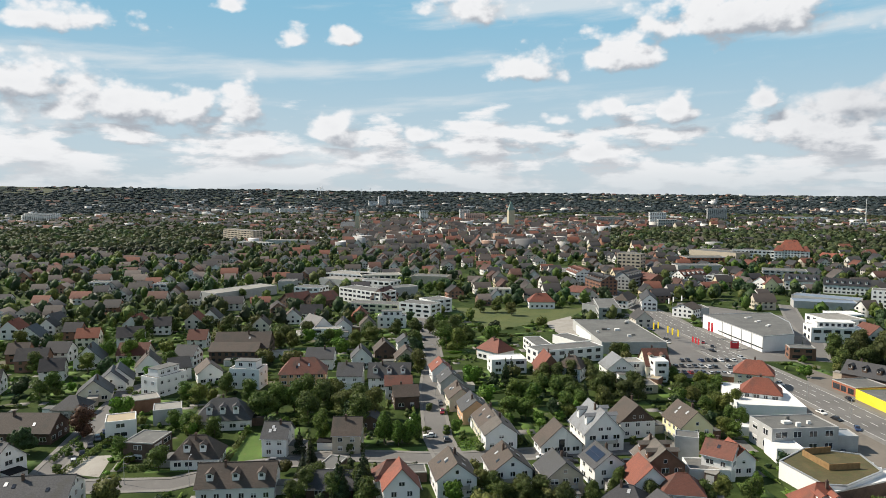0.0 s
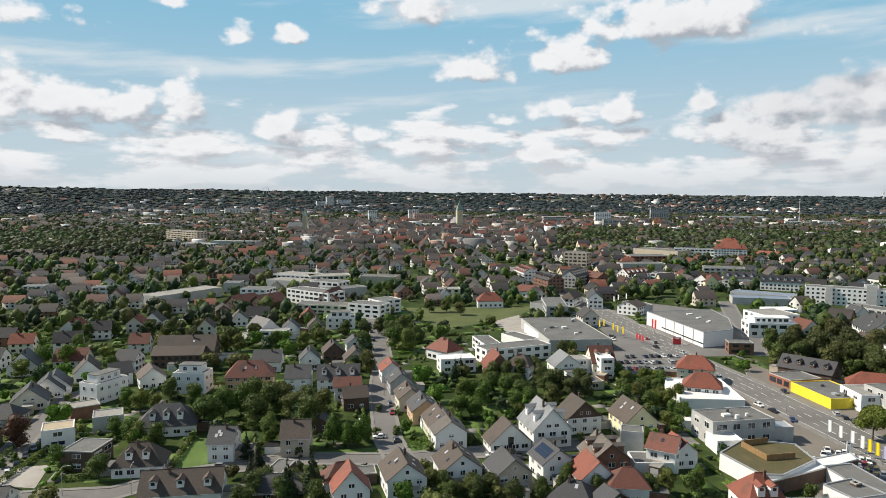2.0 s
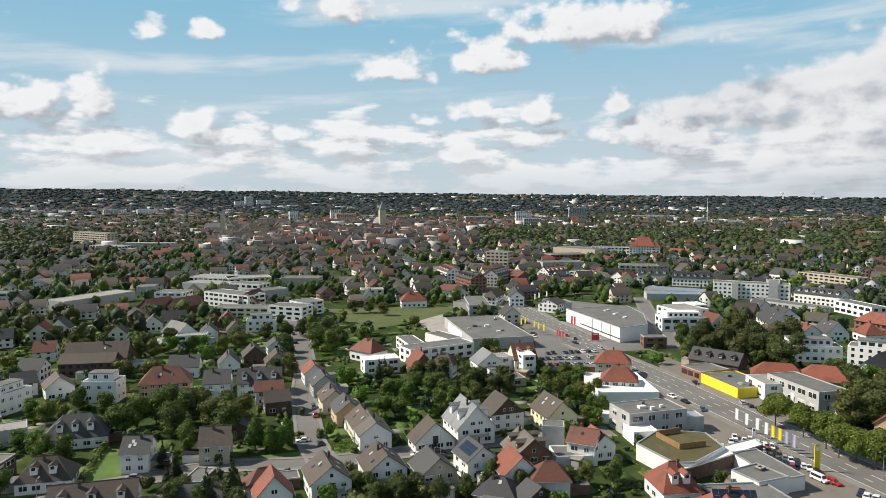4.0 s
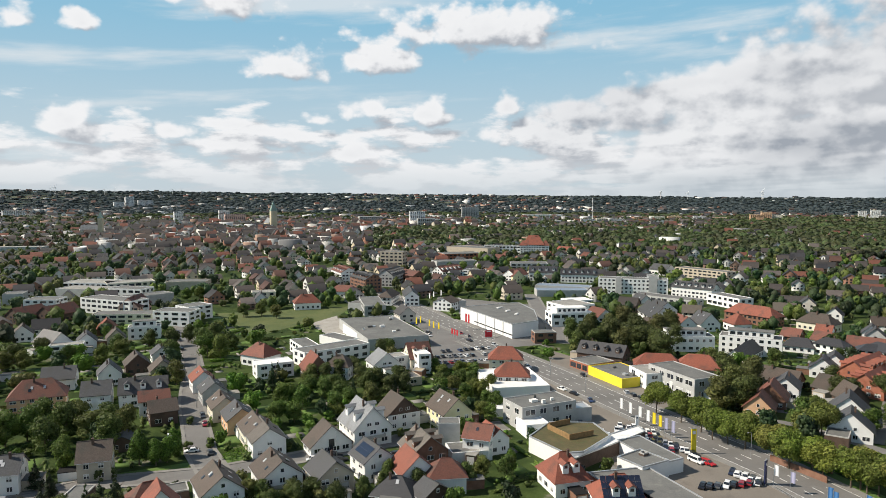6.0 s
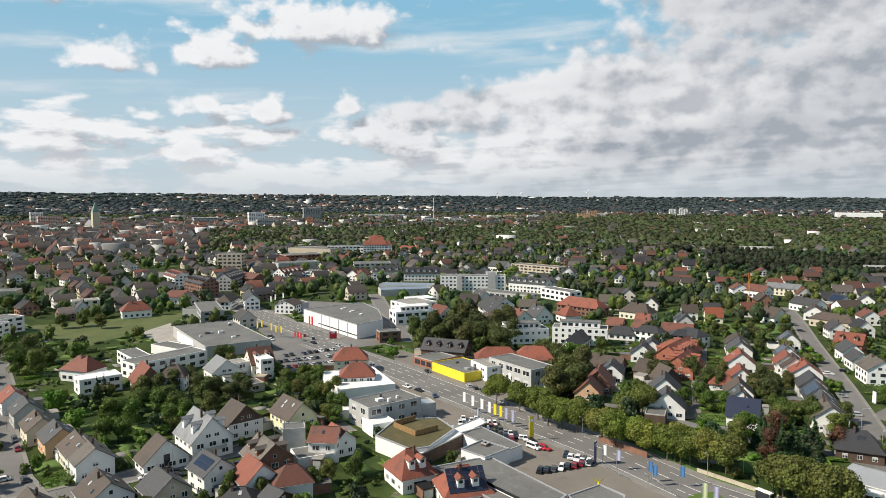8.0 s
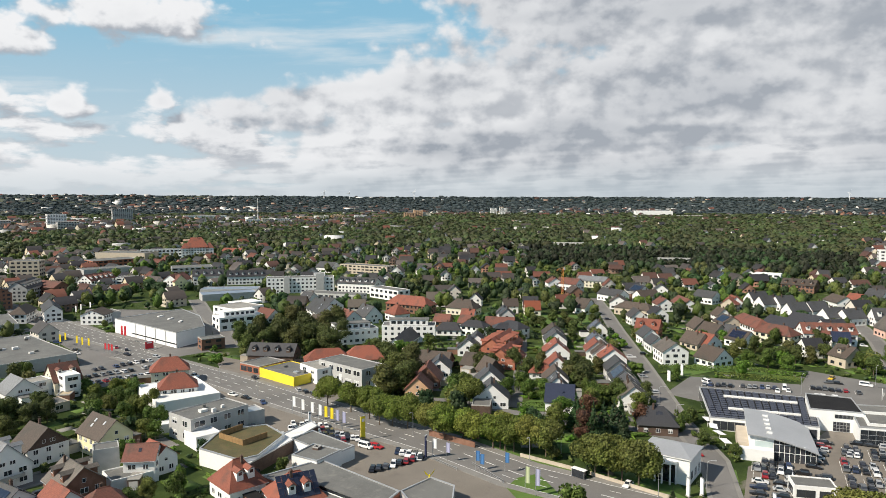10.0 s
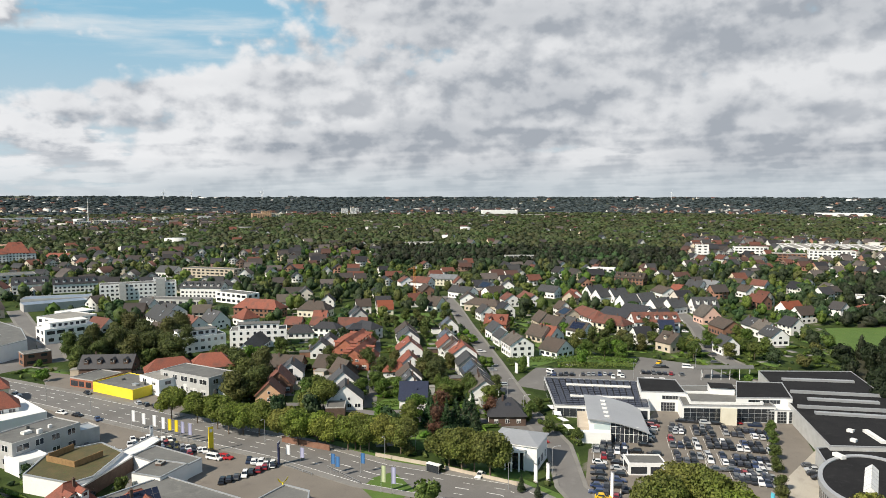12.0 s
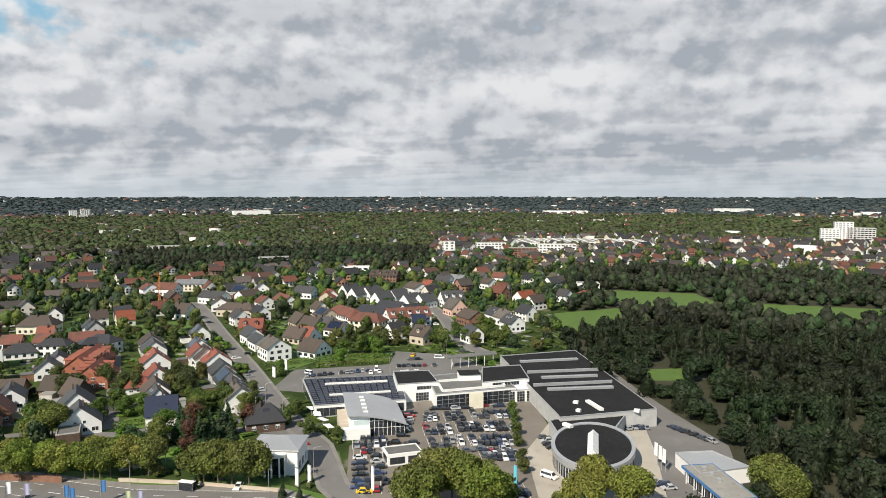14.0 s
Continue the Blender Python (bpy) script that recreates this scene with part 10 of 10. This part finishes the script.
# windows of the joined houses
pane_spots = []
for x, y, z, turn, L, W, h, u, zz in panes:
    for nx, ny, off, span in ((1, 0, L / 2, W), (-1, 0, L / 2, W), (0, 1, W / 2, L), (0, -1, W / 2, L)):
        wx, wy = nx * math.cos(turn) - ny * math.sin(turn), nx * math.sin(turn) + ny * math.cos(turn)
        if wx * x + wy * y < 0 and not (u == 0 and zz > 0.3 and span < 10):
            lx, ly = nx * (off + 0.02) + ny * u * span, ny * (off + 0.02) - nx * u * span
            pane_spots.append((x + lx * math.cos(turn) - ly * math.sin(turn), y + lx * math.sin(turn) + ly * math.cos(turn), zz * h * 0.92 + 0.4, turn + math.atan2(-nx, ny), 1.5, 0.06, 1.4))
PANE = (np.array([(-.5, 0, 0), (.5, 0, 0), (.5, 0, 1), (-.5, 0, 1), (-.5, 1, 0), (.5, 1, 0), (.5, 1, 1), (-.5, 1, 1)], float), [(4, 7, 6, 5), (0, 4, 5, 1), (2, 6, 7, 3), (0, 3, 7, 4), (1, 5, 6, 2)])
stuff_mesh("town_windows", "dark windows of houses further out", "windows", PANE, pane_spots, GLASS)

leafs = (LEAF, LEAF, LEAF_PLANE, LEAF_BRIGHT)
for i in range(3):
    stuff_mesh("garden_trees", "dense green garden trees and bushes between the houses", "trees", CLUMP_NEAR[i], near_trees[i::3], (LEAF, LEAF_BRIGHT, LEAF_DARK)[i])
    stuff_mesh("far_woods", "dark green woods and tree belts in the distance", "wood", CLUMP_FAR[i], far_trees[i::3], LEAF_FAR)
    # the furthest trees, tinted blue-grey in place of haze
    stuff_mesh("horizon_woods", "woods along the skyline, distance haze put into their leaf colour", "wood", CLUMP_FAR[i], last_trees[i::3], LEAF_HAZE)
for i in range(3):
    stuff_mesh("garden_hedges", "clipped green hedges between the gardens", "hedges", CLUMP_MID[i], hedge_rows[i::3], (LEAF, LEAF_BRIGHT, LEAF)[i])
    stuff_mesh("garden_shrubs", "small green shrubs in the gardens", "shrubs", CLUMP_FAR[i], low_shrubs[i::3], (LEAF, LEAF_BRIGHT, LEAF_DARK)[i])
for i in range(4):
    # the woods by the yard take the leaf colours darkened for cloud shade
    stuff_mesh("dark_wood", "dense green wood beside the yard, cloud shade put into its leaf colour", "wood", CLUMP_WOOD[i], dark_wood[i::4], (LEAF_WOOD_SHADED, LEAF_GREY_SHADED, LEAF_WOOD_SHADED, LEAF_WOOD_SHADED)[i])
    stuff_mesh("outer_wood", "mixed wood beyond the dealer yard, leaf colour darkened for cloud shade", "wood", CLUMP_MID[i], outer_wood[i::4], (LEAF_GREY_SHADED, LEAF_WOOD_SHADED, LEAF_DARK, LEAF_GREY_SHADED)[i])
    stuff_mesh("suburb_trees", "green trees among the houses and woods further out", "trees", CLUMP_MID[i], mid_trees[i::4], (LEAF, LEAF_DARK, LEAF, LEAF_DARK)[i])
stuff_mesh("town_walls", "pale house walls of the town far off", "houses", GABLE_WALL, far_walls, WALL_FAR)
stuff_mesh("town_roofs", "grey, brown and red roofs of the town far off", "houses", GABLE_ROOF, far_roofs, ROOF_FAR)
stuff_mesh("old_town_walls", "house walls of the old town round the church", "houses", GABLE_WALL, old_walls, WALL_FAR)
stuff_mesh("old_town_roofs", "red and brown roofs of the old town", "houses", GABLE_ROOF, old_roofs, ROOF_RED)
FLAT_BLOCK = (np.array([(-.5, -.5, -.1), (.5, -.5, -.1), (.5, .5, -.1), (-.5, .5, -.1), (-.5, -.5, .8), (.5, -.5, .8), (.5, .5, .8), (-.5, .5, .8)], float), [(4, 5, 6, 7), (0, 1, 5, 4), (1, 2, 6, 5), (2, 3, 7, 6), (3, 0, 4, 7)])
stuff_mesh("town_blocks", "pale flat-roofed blocks and halls of the town far off", "houses", FLAT_BLOCK, flat_walls, BLOCK_FAR)
